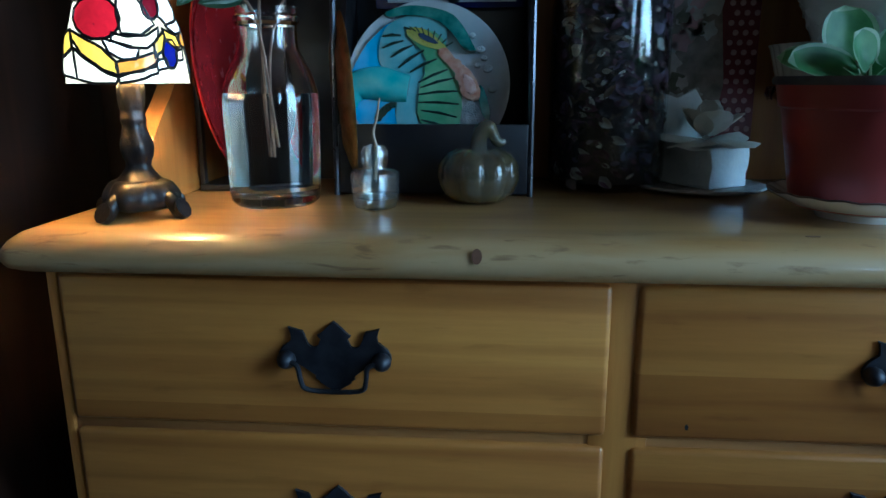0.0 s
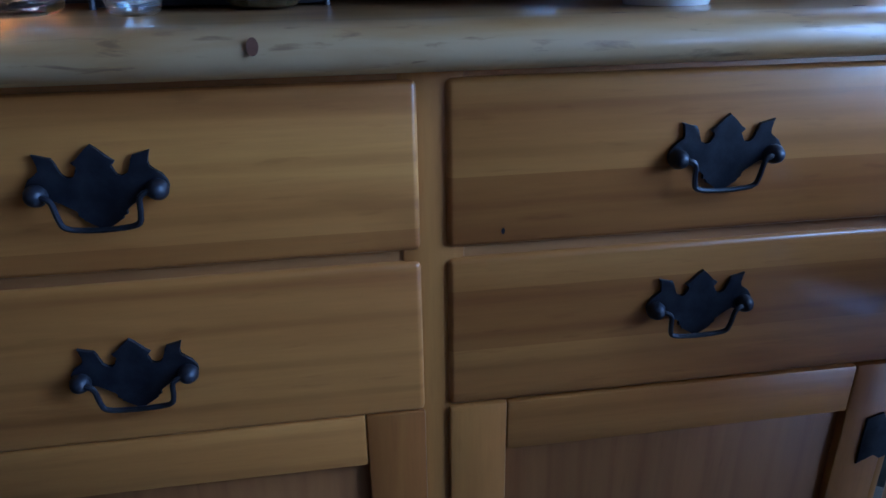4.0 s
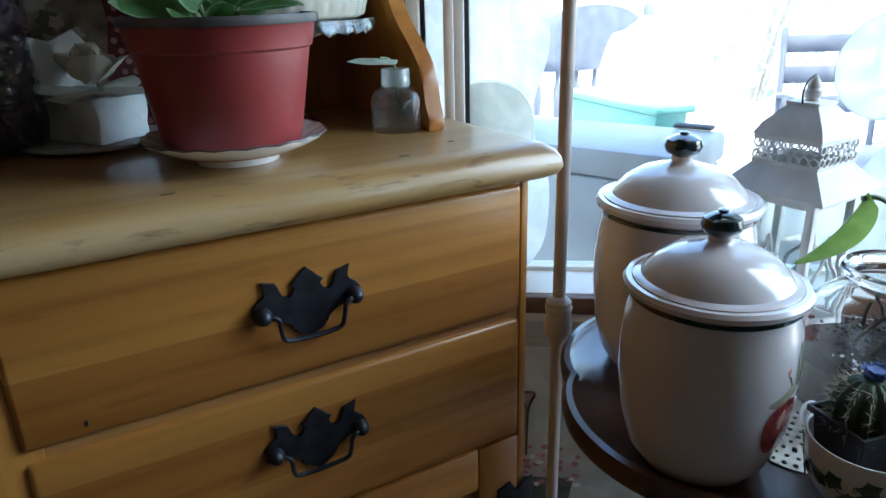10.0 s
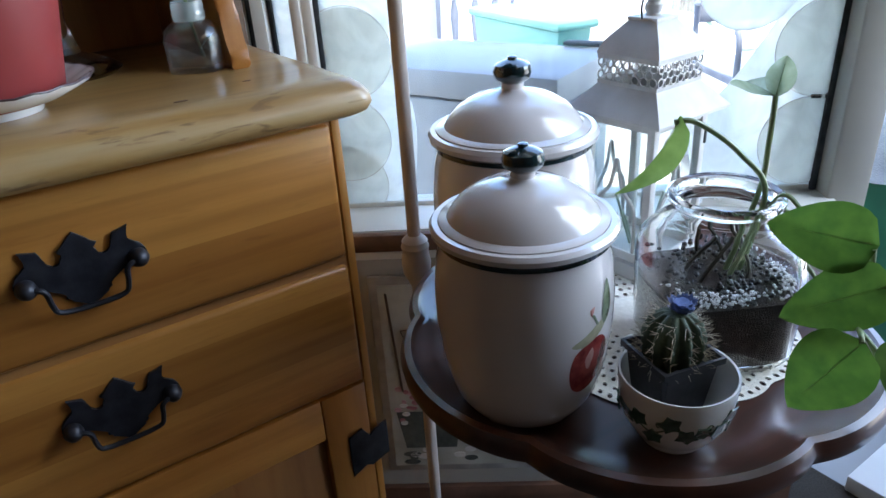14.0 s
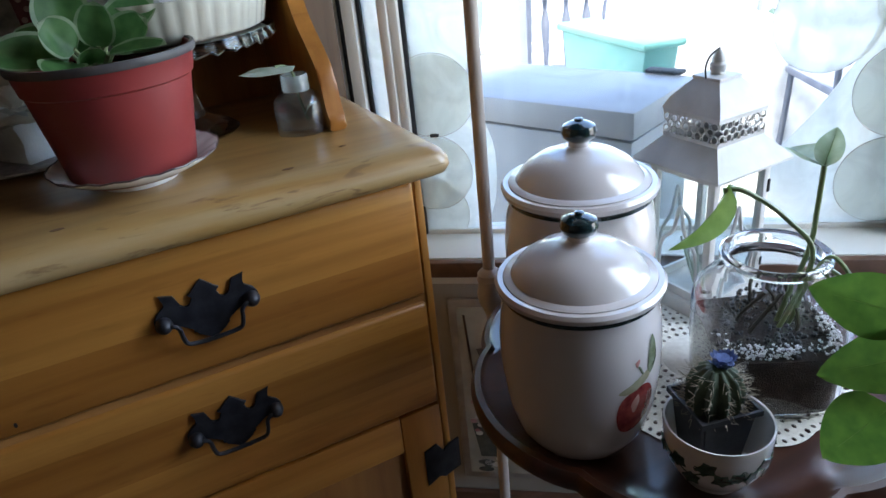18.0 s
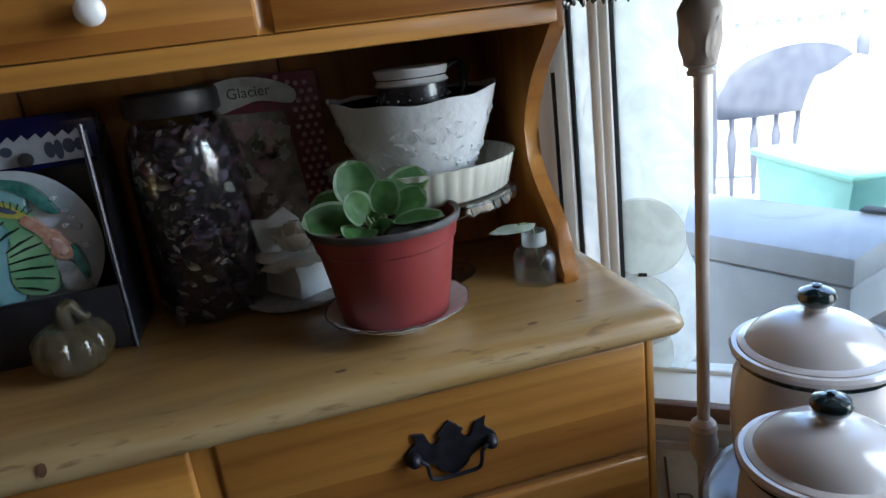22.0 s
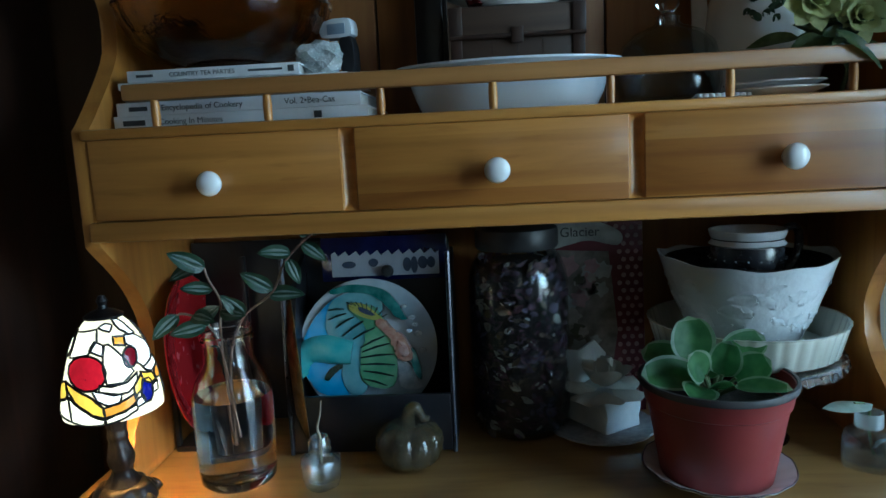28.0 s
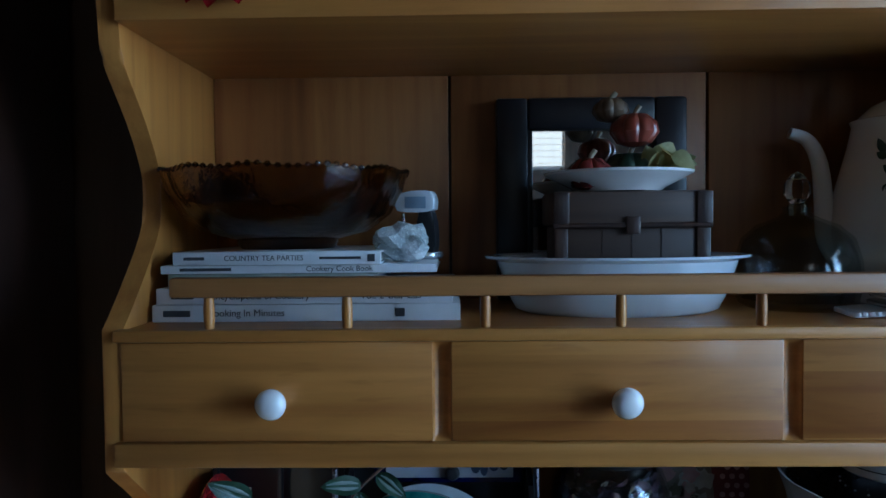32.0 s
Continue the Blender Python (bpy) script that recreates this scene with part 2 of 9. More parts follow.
def glass(name, tint=(1, 1, 1), rough=0.0, ior=1.46, bump=0.0, scale=40.0):
    m, n, l, p = material(name)
    p.inputs["Base Color"].default_value = (*tint, 1)
    p.inputs["Roughness"].default_value, p.inputs["Transmission Weight"].default_value, p.inputs["IOR"].default_value = rough, 1.0, ior
    if bump:
        tc, t, b = n.new("ShaderNodeTexCoord"), n.new("ShaderNodeTexNoise"), n.new("ShaderNodeBump")
        t.inputs["Scale"].default_value = scale
        l.new(tc.outputs["Object"], t.inputs["Vector"])
        b.inputs["Strength"].default_value, b.inputs["Distance"].default_value = bump, 0.004
        l.new(t.outputs["Fac"], b.inputs["Height"])
        l.new(b.outputs[0], p.inputs["Normal"])
    return m


def thin_glass(name, colour=(1, 1, 1), clear=0.9, gloss=0.06, frost=0.0):
    """A pane or thin-walled vessel: mostly clear, with a reflection; frost adds a milky share."""
    m, n, l, p = material(name)
    out = n["Material Output"]
    n.remove(p)
    tr, gl, mx = n.new("ShaderNodeBsdfTransparent"), n.new("ShaderNodeBsdfGlossy"), n.new("ShaderNodeMixShader")
    tr.inputs[0].default_value = (*[c * clear for c in colour], 1)
    gl.inputs["Roughness"].default_value = 0.02
    fr, pw, ma = n.new("ShaderNodeLayerWeight"), n.new("ShaderNodeMath"), n.new("ShaderNodeMath")
    pw.operation, ma.operation = 'POWER', 'MULTIPLY_ADD'
    fr.inputs["Blend"].default_value = 0.5
    l.new(fr.outputs["Facing"], pw.inputs[0])
    pw.inputs[1].default_value = 4.0
    l.new(pw.outputs[0], ma.inputs[0])
    ma.inputs[1].default_value, ma.inputs[2].default_value = gloss * 8, gloss * 0.7
    l.new(ma.outputs[0], mx.inputs[0])
    l.new(tr.outputs[0], mx.inputs[1])
    l.new(gl.outputs[0], mx.inputs[2])
    last = mx
    if frost:
        tl, df, m2, ad = n.new("ShaderNodeBsdfTranslucent"), n.new("ShaderNodeBsdfDiffuse"), n.new("ShaderNodeMixShader"), n.new("ShaderNodeMixShader")
        tc, t = n.new("ShaderNodeTexCoord"), n.new("ShaderNodeTexNoise")
        t.inputs["Scale"].default_value, t.inputs["Detail"].default_value, t.inputs["Distortion"].default_value = 14, 6, 1.5
        l.new(tc.outputs["Object"], t.inputs["Vector"])
        r = ramp(n, [(0.35, tuple(c * 0.84 for c in colour)), (0.6, colour)])
        l.new(t.outputs["Fac"], r.inputs[0])
        l.new(r.outputs[0], tl.inputs[0])
        l.new(r.outputs[0], df.inputs[0])
        ad.inputs[0].default_value = 0.35
        l.new(tl.outputs[0], ad.inputs[1])
        l.new(df.outputs[0], ad.inputs[2])
        m2.inputs[0].default_value = frost
        l.new(mx.outputs[0], m2.inputs[1])
        l.new(ad.outputs[0], m2.inputs[2])
        last = m2
    l.new(last.outputs[0], out.inputs[0])
    return m


def leaf_mat(name, green, pale, edge=0.0, gloss=0.35):
    """A leaf: veins and mottling, some light shining through."""
    m, n, l, p = material(name)
    out = n["Material Output"]
    tc, t = n.new("ShaderNodeTexCoord"), n.new("ShaderNodeTexNoise")
    t.inputs["Scale"].default_value, t.inputs["Detail"].default_value = 60, 5
    l.new(tc.outputs["Object"], t.inputs["Vector"])
    r = ramp(n, [(0.35, green), (0.72, pale)])
    l.new(t.outputs["Fac"], r.inputs[0])
    l.new(r.outputs[0], p.inputs["Base Color"])
    p.inputs["Roughness"].default_value = gloss
    b = n.new("ShaderNodeBump")
    b.inputs["Strength"].default_value, b.inputs["Distance"].default_value = 0.25, 0.001
    l.new(t.outputs["Fac"], b.inputs["Height"])
    l.new(b.outputs[0], p.inputs["Normal"])
    tl, mx = n.new("ShaderNodeBsdfTranslucent"), n.new("ShaderNodeMixShader")
    hs = n.new("ShaderNodeHueSaturation")
    hs.inputs["Value"].default_value = 2.2
    l.new(r.outputs[0], hs.inputs["Color"])
    l.new(hs.outputs[0], tl.inputs[0])
    mx.inputs[0].default_value = 0.3
    l.new(p.outputs[0], mx.inputs[1])
    l.new(tl.outputs[0], mx.inputs[2])
    l.new(mx.outputs[0], out.inputs[0])
    return m


def lit_glass(name, colour, strength):
    """Coloured opal glass with the bulb shining through it."""
    m, n, l, p = material(name)
    tc, t = n.new("ShaderNodeTexCoord"), n.new("ShaderNodeTexNoise")
    t.inputs["Scale"].default_value, t.inputs["Detail"].default_value, t.inputs["Distortion"].default_value = 45, 4, 1.0
    l.new(tc.outputs["Object"], t.inputs["Vector"])
    r = ramp(n, [(0.25, tuple(c * 0.55 for c in colour)), (0.75, colour)])
    l.new(t.outputs["Fac"], r.inputs[0])
    l.new(r.outputs[0], p.inputs["Base Color"])
    l.new(r.outputs[0], p.inputs["Emission Color"])
    p.inputs["Emission Strength"].default_value, p.inputs["Roughness"].default_value = strength / 13.0, 0.15
    return m


PINE_L, PINE_D = (0.515, 0.240, 0.050), (0.370, 0.150, 0.028)
pine_x = wood("honey_pine", PINE_L, PINE_D, 0, 0.36, coat=0.25)
pine_front = wood("boarded_honey_pine", PINE_L, PINE_D, 0, 0.36, boards=17.0, coat=0.3, stain=0.9, rings=0.55)
pine_y = wood("honey_pine_depth", PINE_L, PINE_D, 1, 0.36, across=2, coat=0.2)
pine_z = wood("honey_pine_upright", PINE_L, PINE_D, 2, 0.36, boards=11.0, across=1, coat=0.2)
pine_rail = wood("honey_pine_rail", (0.40, 0.19, 0.055), (0.27, 0.115, 0.032), 0, 0.4, coat=0.2)
pine_back = wood("darker_pine_board", (0.34, 0.15, 0.038), (0.21, 0.083, 0.021), 2, 0.45, band=14, across=0)
YN_TOP = -0.215
pine_top = wood("worn_pine_top", (0.42, 0.255, 0.088), (0.28, 0.150, 0.046), 0, 0.38, coat=0.5, band=16, boards=9.0, across=1, rings=0.25, stain=1.0, bump=0.012, nose=YN_TOP, coat_rough=0.10)
mahogany = wood("dark_mahogany", (0.075, 0.026, 0.014), (0.03, 0.011, 0.007), 0, 0.30, coat=0.5)
dark_wood = wood("dark_stained_wood", (0.045, 0.02, 0.012), (0.015, 0.008, 0.006), 2, 0.4, coat=0.2)
chest_wood = wood("old_chest_wood", (0.07, 0.04, 0.025), (0.032, 0.018, 0.012), 0, 0.5)
jamb_wood = wood("orange_pine_jamb", (0.42, 0.17, 0.04), (0.28, 0.1, 0.025), 2, 0.4)
iron = mottled("black_iron", (0.012, 0.012, 0.016), (0.03, 0.03, 0.038), 60, 0.42, 0.12, 0.3, 0.0006, 0.3)
bronze = mottled("dark_bronze", (0.008, 0.007, 0.008), (0.020, 0.017, 0.017), 50, 0.36, 0.12, 0.4, 0.001, 0.25)
porcelain = mottled("white_porcelain", (0.78, 0.77, 0.75), (0.84, 0.83, 0.81), 8, 0.12, 0.04, 0.02, coat=0.6)
cream_glaze = mottled("cream_glaze", (0.60, 0.555, 0.545), (0.66, 0.615, 0.605), 6, 0.14, 0.05, 0.03, coat=0.7)
stone_white = mottled("white_stoneware", (0.62, 0.64, 0.66), (0.74, 0.75, 0.76), 10, 0.22, 0.06, 0.05, coat=0.4)
embossed_white = mottled("embossed_white_stoneware", (0.62, 0.64, 0.66), (0.74, 0.75, 0.76), 6.0, 0.24, 0.06, 0.7, 0.0035, coat=0.4, detail=1.0)
tart_glaze = mottled("fluted_cream_dish", (0.60, 0.60, 0.50), (0.72, 0.71, 0.62), 8, 0.2, 0.05, 0.04, coat=0.5)
navy_glaze = mottled("dark_green_glaze", (0.006, 0.018, 0.022), (0.012, 0.03, 0.035), 10, 0.08, 0.04, 0.02, coat=0.8)
black_glaze = mottled("black_stoneware", (0.012, 0.012, 0.016), (0.03, 0.03, 0.036), 30, 0.25, 0.08, 0.2, coat=0.4)
red_plastic = mottled("terracotta_plastic", (0.22, 0.030, 0.030), (0.28, 0.040, 0.037), 12, 0.42, 0.08, 0.08)
black_plastic = mottled("black_plastic", (0.012, 0.012, 0.014), (0.025, 0.025, 0.028), 30, 0.45, 0.1, 0.1)
soil = mottled("potting_soil", (0.008, 0.006, 0.005), (0.03, 0.022, 0.016), 90, 0.95, 0.03, 1.0, 0.004)
red_lacquer = mottled("red_lacquer", (0.30, 0.008, 0.012), (0.40, 0.014, 0.02), 9, 0.25, 0.08, 0.05, coat=0.4)
gold_paint = mottled("worn_gilt", (0.16, 0.09, 0.025), (0.34, 0.2, 0.06), 70, 0.4, 0.15, 0.5, 0.001, 0.6)
lantern_paint = mottled("cream_painted_metal", (0.50, 0.485, 0.46), (0.60, 0.585, 0.56), 20, 0.45, 0.1, 0.15)
lamp_paint = mottled("taupe_painted_metal", (0.33, 0.27, 0.23), (0.42, 0.35, 0.3), 14, 0.42, 0.08, 0.08)
upvc = mottled("white_window_frame", (0.60, 0.58, 0.53), (0.68, 0.66, 0.61), 5, 0.4, 0.08, 0.03)
# frame colour darkened to stand for the shade on the post
post_shade_tone = mottled("shade_darkened_post", (0.27, 0.255, 0.225), (0.33, 0.31, 0.275), 5, 0.45, 0.08, 0.05)
gasket = mottled("black_gasket", (0.012, 0.014, 0.016), (0.03, 0.032, 0.036), 80, 0.7, 0.1, 0.4)
wall_paint = mottled("cream_wall_paint", (0.31, 0.285, 0.245), (0.37, 0.34, 0.29), 3, 0.75, 0.08, 0.12, 0.0008)
white_paint = mottled("white_ceiling_paint", (0.70, 0.69, 0.66), (0.76, 0.75, 0.72), 4, 0.8, 0.08, 0.1)
# dark boards for surfaces out of view, chosen to cut bounced light
low_bounce_wood = wood("low_bounce_boards", (0.16, 0.10, 0.06), (0.09, 0.055, 0.033), 2, 0.5, boards=9.0, across=1)
sill_wood = wood("brown_sill_wood", (0.15, 0.07, 0.04), (0.08, 0.038, 0.022), 0, 0.45)
carpet = mottled("brown_carpet", (0.045, 0.036, 0.027), (0.08, 0.062, 0.045), 300, 0.95, 0.03, 1.0, 0.004)
lace = mottled("ecru_lace", (0.66, 0.62, 0.54), (0.76, 0.72, 0.64), 150, 0.9, 0.05, 0.6, 0.0012)
paper = mottled("book_paper", (0.62, 0.6, 0.55), (0.72, 0.70, 0.66), 200, 0.8, 0.08, 0.3)
ink = mottled("printing_ink", (0.03, 0.03, 0.035), (0.06, 0.06, 0.065), 50, 0.6)
cover_white = mottled("white_book_cover", (0.66, 0.66, 0.68), (0.76, 0.76, 0.77), 20, 0.35, 0.06, 0.05)
cover_grey = mottled("grey_green_cover", (0.24, 0.27, 0.22), (0.36, 0.37, 0.3), 40, 0.4, 0.06, 0.05)
dark_fabric = mottled("black_shade_fabric", (0.012, 0.01, 0.012), (0.028, 0.024, 0.026), 120, 0.9, 0.05, 0.5)
bead = mottled("black_glass_bead", (0.006, 0.006, 0.008), (0.012, 0.012, 0.014), 20, 0.08, 0.03, 0.0, coat=0.8)
clear_glass = glass("clear_glass")
amber_glass = glass("amber_pressed_glass", (0.36, 0.225, 0.07), 0.04, bump=0.16, scale=170)
pumpkin_glass = mottled("iridescent_olive_glass", (0.075, 0.048, 0.013), (0.24, 0.18, 0.06), 70, 0.07, 0.04, 0.9, 0.006, 0.0, coat=1.0, trans=0.55, lo=0.3, hi=0.75)
water = glass("water", (0.92, 0.93, 0.92), ior=1.33)
pane_glass = thin_glass("window_pane", (0.97, 1.0, 1.0), 0.95, 0.05)
vessel = thin_glass("thin_vessel_glass", (0.93, 0.97, 0.97), 0.93, 0.07)
# milky share and gloss stand in for window light refracted by the bottles
bright_glass = thin_glass("bright_bottle_glass", (0.95, 0.98, 0.98), 0.995, 0.17, 0.028)
# stronger milky share imitates highlights on the bottle neck
neck_glass = thin_glass("highlight_neck_glass", (0.93, 0.98, 0.98), 0.97, 0.2, 0.30)
capiz = thin_glass("clouded_shell", (0.96, 0.96, 0.92), 0.95, 0.05, 0.66)
disc_glass = thin_glass("milky_disc_glass", (0.93, 0.95, 0.93), 0.9, 0.05, 0.6)
mirror = material("silvered_mirror")
mirror[3].inputs["Metallic"].default_value, mirror[3].inputs["Roughness"].default_value = 1.0, 0.02
mirror[3].inputs["Base Color"].default_value = (0.82, 0.83, 0.83, 1)
mirror = mirror[0]

# ---- building tools ----
def thing(name, x, y, z, label, category, rz=0.0, group="", kind=""):
    ob = new(name)
    ob.matrix_world = pose(x, y, z, 0, 0, rz)
    ob.empty_display_size = 0.05
    return tagged(ob, label, category, group, kind)


def finish(bm, name, mat, angle=38):
    bmesh.ops.recalc_face_normals(bm, faces=bm.faces)
    me = bpy.data.meshes.new(name)
    bm.to_mesh(me)
    bm.free()
    for q in me.polygons:
        q.use_smooth = True
    me.set_sharp_from_angle(angle=radians(angle))
    for mm in (mat if isinstance(mat, (list, tuple)) else (mat,)):
        me.materials.append(mm)
    return me


def part(name, bm, mat, parent, label="", m=None, angle=38):
    """One mesh under a thing or a part; m places it in its parent."""
    ob = new(name, finish(bm, name, mat, angle))
    ob.parent = parent
    if m is not None:
        ob.matrix_basis = m
    return tagged(ob, label)


def again(name, src, parent, m):
    """Another object on the mesh of src."""
    ob = new(name, src.data)
    ob.parent, ob.matrix_basis = parent, m
    return ob


def structure(name, bm, mat, label="", category="", angle=38):
    return tagged(new(name, finish(bm, name, mat, angle)), label, category, "", "structure")


def box(bm, x0, x1, y0, y1, z0, z1, bev=0.0, seg=2):
    v = [bm.verts.new(c) for c in ((x0, y0, z0), (x1, y0, z0), (x1, y1, z0), (x0, y1, z0), (x0, y0, z1), (x1, y0, z1), (x1, y1, z1), (x0, y1, z1))]
    f = [bm.faces.new([v[i] for i in q]) for q in ((0, 3, 2, 1), (4, 5, 6, 7), (0, 1, 5, 4), (1, 2, 6, 5), (2, 3, 7, 6), (3, 0, 4, 7))]
    if bev:
        edges = list({e for q in f for e in q.edges})
        bmesh.ops.bevel(bm, geom=edges, offset=bev, segments=seg, affect='EDGES', profile=0.5)
    return bm


def boxed(x0, x1, y0, y1, z0, z1, bev=0.0015, seg=2):
    return box(bmesh.new(), x0, x1, y0, y1, z0, z1, bev, seg)


def lathe(profile, n=40, bm=None, wave=None, sx=1.0, sy=1.0, cx=0.0, cy=0.0):
    """Turns (r, z) pairs round the z axis. wave(angle, r, z) -> (r, z) shapes it further."""
    bm = bm or bmesh.new()
    rings = []
    for r, z in profile:
        if r < 1e-6:
            rings.append([bm.verts.new((cx, cy, z))])
            continue
        ring = []
        for k in range(n):
            a = 2 * math.pi * k / n
            rr, zz = wave(a, r, z) if wave else (r, z)
            ring.append(bm.verts.new((cx + sx * rr * math.cos(a), cy + sy * rr * math.sin(a), zz)))
        rings.append(ring)
    for a, b in zip(rings, rings[1:]):
        if len(a) == 1 and len(b) == 1:
            continue
        for k in range(n):
            j = (k + 1) % n
            if len(a) == 1:
                bm.faces.new((a[0], b[k], b[j]))
            elif len(b) == 1:
                bm.faces.new((a[k], a[j], b[0]))
            else:
                bm.faces.new((a[k], a[j], b[j], b[k]))
    return bm


def curve_points(pts, n=8, closed=False):
    """A smooth line through the points (Catmull-Rom)."""
    p = [Vector(q) for q in pts]
    out = []
    count = len(p) if closed else len(p) - 1
    for i in range(count):
        if closed:
            a, b, c, d = p[i - 1], p[i], p[(i + 1) % len(p)], p[(i + 2) % len(p)]
        else:
            a, b, c, d = p[max(i - 1, 0)], p[i], p[i + 1], p[min(i + 2, len(p) - 1)]
        for k in range(n):
            t = k / n
            out.append(0.5 * (2 * b + (c - a) * t + (2 * a - 5 * b + 4 * c - d) * t * t + (3 * b - a - 3 * c + d) * t ** 3))
    if not closed:
        out.append(p[-1])
    return out


def sprof(profile, n=4):
    """A lathe profile rounded into a smooth line."""
    return [(max(0.0, q.x), q.y) for q in curve_points([(r, z, 0) for r, z in profile], n)]


def tube(pts, radius, n=8, bm=None, closed=False, flat=1.0):
    """A round rod along the points; radius is a number or a function of 0..1."""
    bm = bm or bmesh.new()
    pts = [Vector(q) for q in pts]
    rings = []
    up = Vector((0.13, 0.21, 0.97))
    for i, q in enumerate(pts):
        if closed:
            d = pts[(i + 1) % len(pts)] - pts[i - 1]
        else:
            d = pts[min(i + 1, len(pts) - 1)] - pts[max(i - 1, 0)]
        d = d.normalized() if d.length > 1e-9 else Vector((0, 0, 1))
        if abs(d.dot(up)) > 0.98:
            up = Vector((1, 0.1, 0))
        s = d.cross(up).normalized()
        u = s.cross(d)
        up = u
        r = radius(i / max(1, len(pts) - 1)) if callable(radius) else radius
        rings.append([bm.verts.new(q + r * (s * math.cos(2 * math.pi * k / n) + flat * u * math.sin(2 * math.pi * k / n))) for k in range(n)])
    pairs = list(zip(rings, rings[1:]))
    if closed:
        pairs.append((rings[-1], rings[0]))
    for a, b in pairs:
        for k in range(n):
            bm.faces.new((a[k], a[(k + 1) % n], b[(k + 1) % n], b[k]))
    if not closed:
        bm.faces.new(rings[0][::-1])
        bm.faces.new(rings[-1])
    return bm


def slab(outline, d0, d1, plane="xz", bev=0.0, bm=None, seg=2):
    """A flat outline (pairs) given thickness from d0 to d1 along the plane's third axis."""
    bm = bm or bmesh.new()
    place = {"xz": lambda a, b, d: (a, d, b), "xy": lambda a, b, d: (a, b, d), "yz": lambda a, b, d: (d, a, b)}[plane]
    lo = [bm.verts.new(place(a, b, d0)) for a, b in outline]
    hi = [bm.verts.new(place(a, b, d1)) for a, b in outline]
    f = [bm.faces.new(lo[::-1]), bm.faces.new(hi)]
    n = len(outline)
    for k in range(n):
        f.append(bm.faces.new((lo[k], lo[(k + 1) % n], hi[(k + 1) % n], hi[k])))
    if bev:
        rim = list({e for e in (*f[0].edges, *f[1].edges)})
        bmesh.ops.bevel(bm, geom=rim, offset=bev, segments=seg, affect='EDGES', profile=0.5)
    return bm


def smooth2(pts, n=6, closed=True):
    return [(q.x, q.y) for q in curve_points([(a, b, 0) for a, b in pts], n, closed)]


def ellipse(cx, cy, rx, ry, n=20, a0=0.0):
    return [(cx + rx * math.cos(a0 + 2 * math.pi * k / n), cy + ry * math.sin(a0 + 2 * math.pi * k / n)) for k in range(n)]


def blade(length, width, bm=None, m=None, curl=0.3, fold=0.25, n=9, heart=False, cols=2, oval=False):
    """A leaf lying along +x from its stalk, folded along the midrib and curling down at the tip."""
    bm = bm or bmesh.new()
    m = m or Matrix()
    rows = []
    for i in range(n + 1):
        t = i / n
        if heart:
            w = width * 0.5 * math.sin(math.pi * t ** 0.60) ** 0.74 if 0 < t < 1 else 0.0
        elif oval:
            w = width * 0.5 * math.sqrt(max(0.0, 1 - (2 * t - 1) ** 2)) * (1.08 - 0.16 * t)
        else:
            w = width * 0.5 * math.sin(math.pi * (t ** 0.8)) ** 0.75 if 0 < t < 1 else 0.0
        if i == n and not oval:
            w = 0.0
        x = length * t * (1 - 0.12 * curl * t)
        z = -curl * length * t * t * 0.6
        row = []
        for k in range(-cols, cols + 1):
            s = k / cols
            back = -0.05 * length * (abs(s) ** 1.6) * max(0, 1 - 3.0 * t) if heart else 0.0
            row.append(bm.verts.new(m @ Vector((x + back, s * w, z + fold * abs(s) ** 1.3 * w + 0.0006 * math.sin(9 * t + 4 * s)))))
        rows.append(row)
    for a, b in zip(rows, rows[1:]):
        for k in range(2 * cols):
            try:
                bm.faces.new((a[k], a[k + 1], b[k + 1], b[k]))
            except ValueError:
                pass
    bmesh.ops.remove_doubles(bm, verts=[v for r in (rows[0], rows[-1]) for v in r], dist=1e-6)
    return bm


def aim(origin, direction, roll=0.0):
    """A pose at origin whose x axis points along the direction."""
    d = Vector(direction).normalized()
    y = Vector((0, 0, 1)).cross(d)
    y = y.normalized() if y.length > 1e-4 else Vector((0, 1, 0))
    z = d.cross(y)
    r = Matrix((d, y, z)).transposed().to_4x4()
    return Matrix.Translation(origin) @ r @ Matrix.Rotation(radians(roll), 4, 'X')


def aim2(origin, direction, normal):
    """A pose whose x axis points along the direction and whose z axis leans to the normal."""
    d = Vector(direction).normalized()
    n = Vector(normal)
    n = (n - d * n.dot(d)).normalized()
    m = Matrix((d, n.cross(d), n)).transposed().to_4x4()
    m.translation = origin
    return m


def lettering(name, words, size, m, mat, parent, depth=0.0004, align='CENTER'):
    cu = bpy.data.curves.new(name, 'FONT')
    cu.body, cu.size, cu.align_x, cu.align_y, cu.extrude = words, size, align, 'CENTER', depth
    tmp = bpy.data.objects.new(name, cu)
    scene.collection.objects.link(tmp)
    dg = bpy.context.evaluated_depsgraph_get()
    me = bpy.data.meshes.new_from_object(tmp.evaluated_get(dg))
    bpy.data.objects.remove(tmp)
    me.name = name
    me.materials.clear()
    me.materials.append(mat)
    ob = new(name, me)
    ob.parent, ob.matrix_basis = parent, m
    return ob

# ---- the room ----
WIN = pose(0.90, 0.8875, 0, 0, 0, -36.87)      # x along the glass, y outwards
BACK = 0.915


def in_window(bm):
    bm.transform(WIN)
    return bm


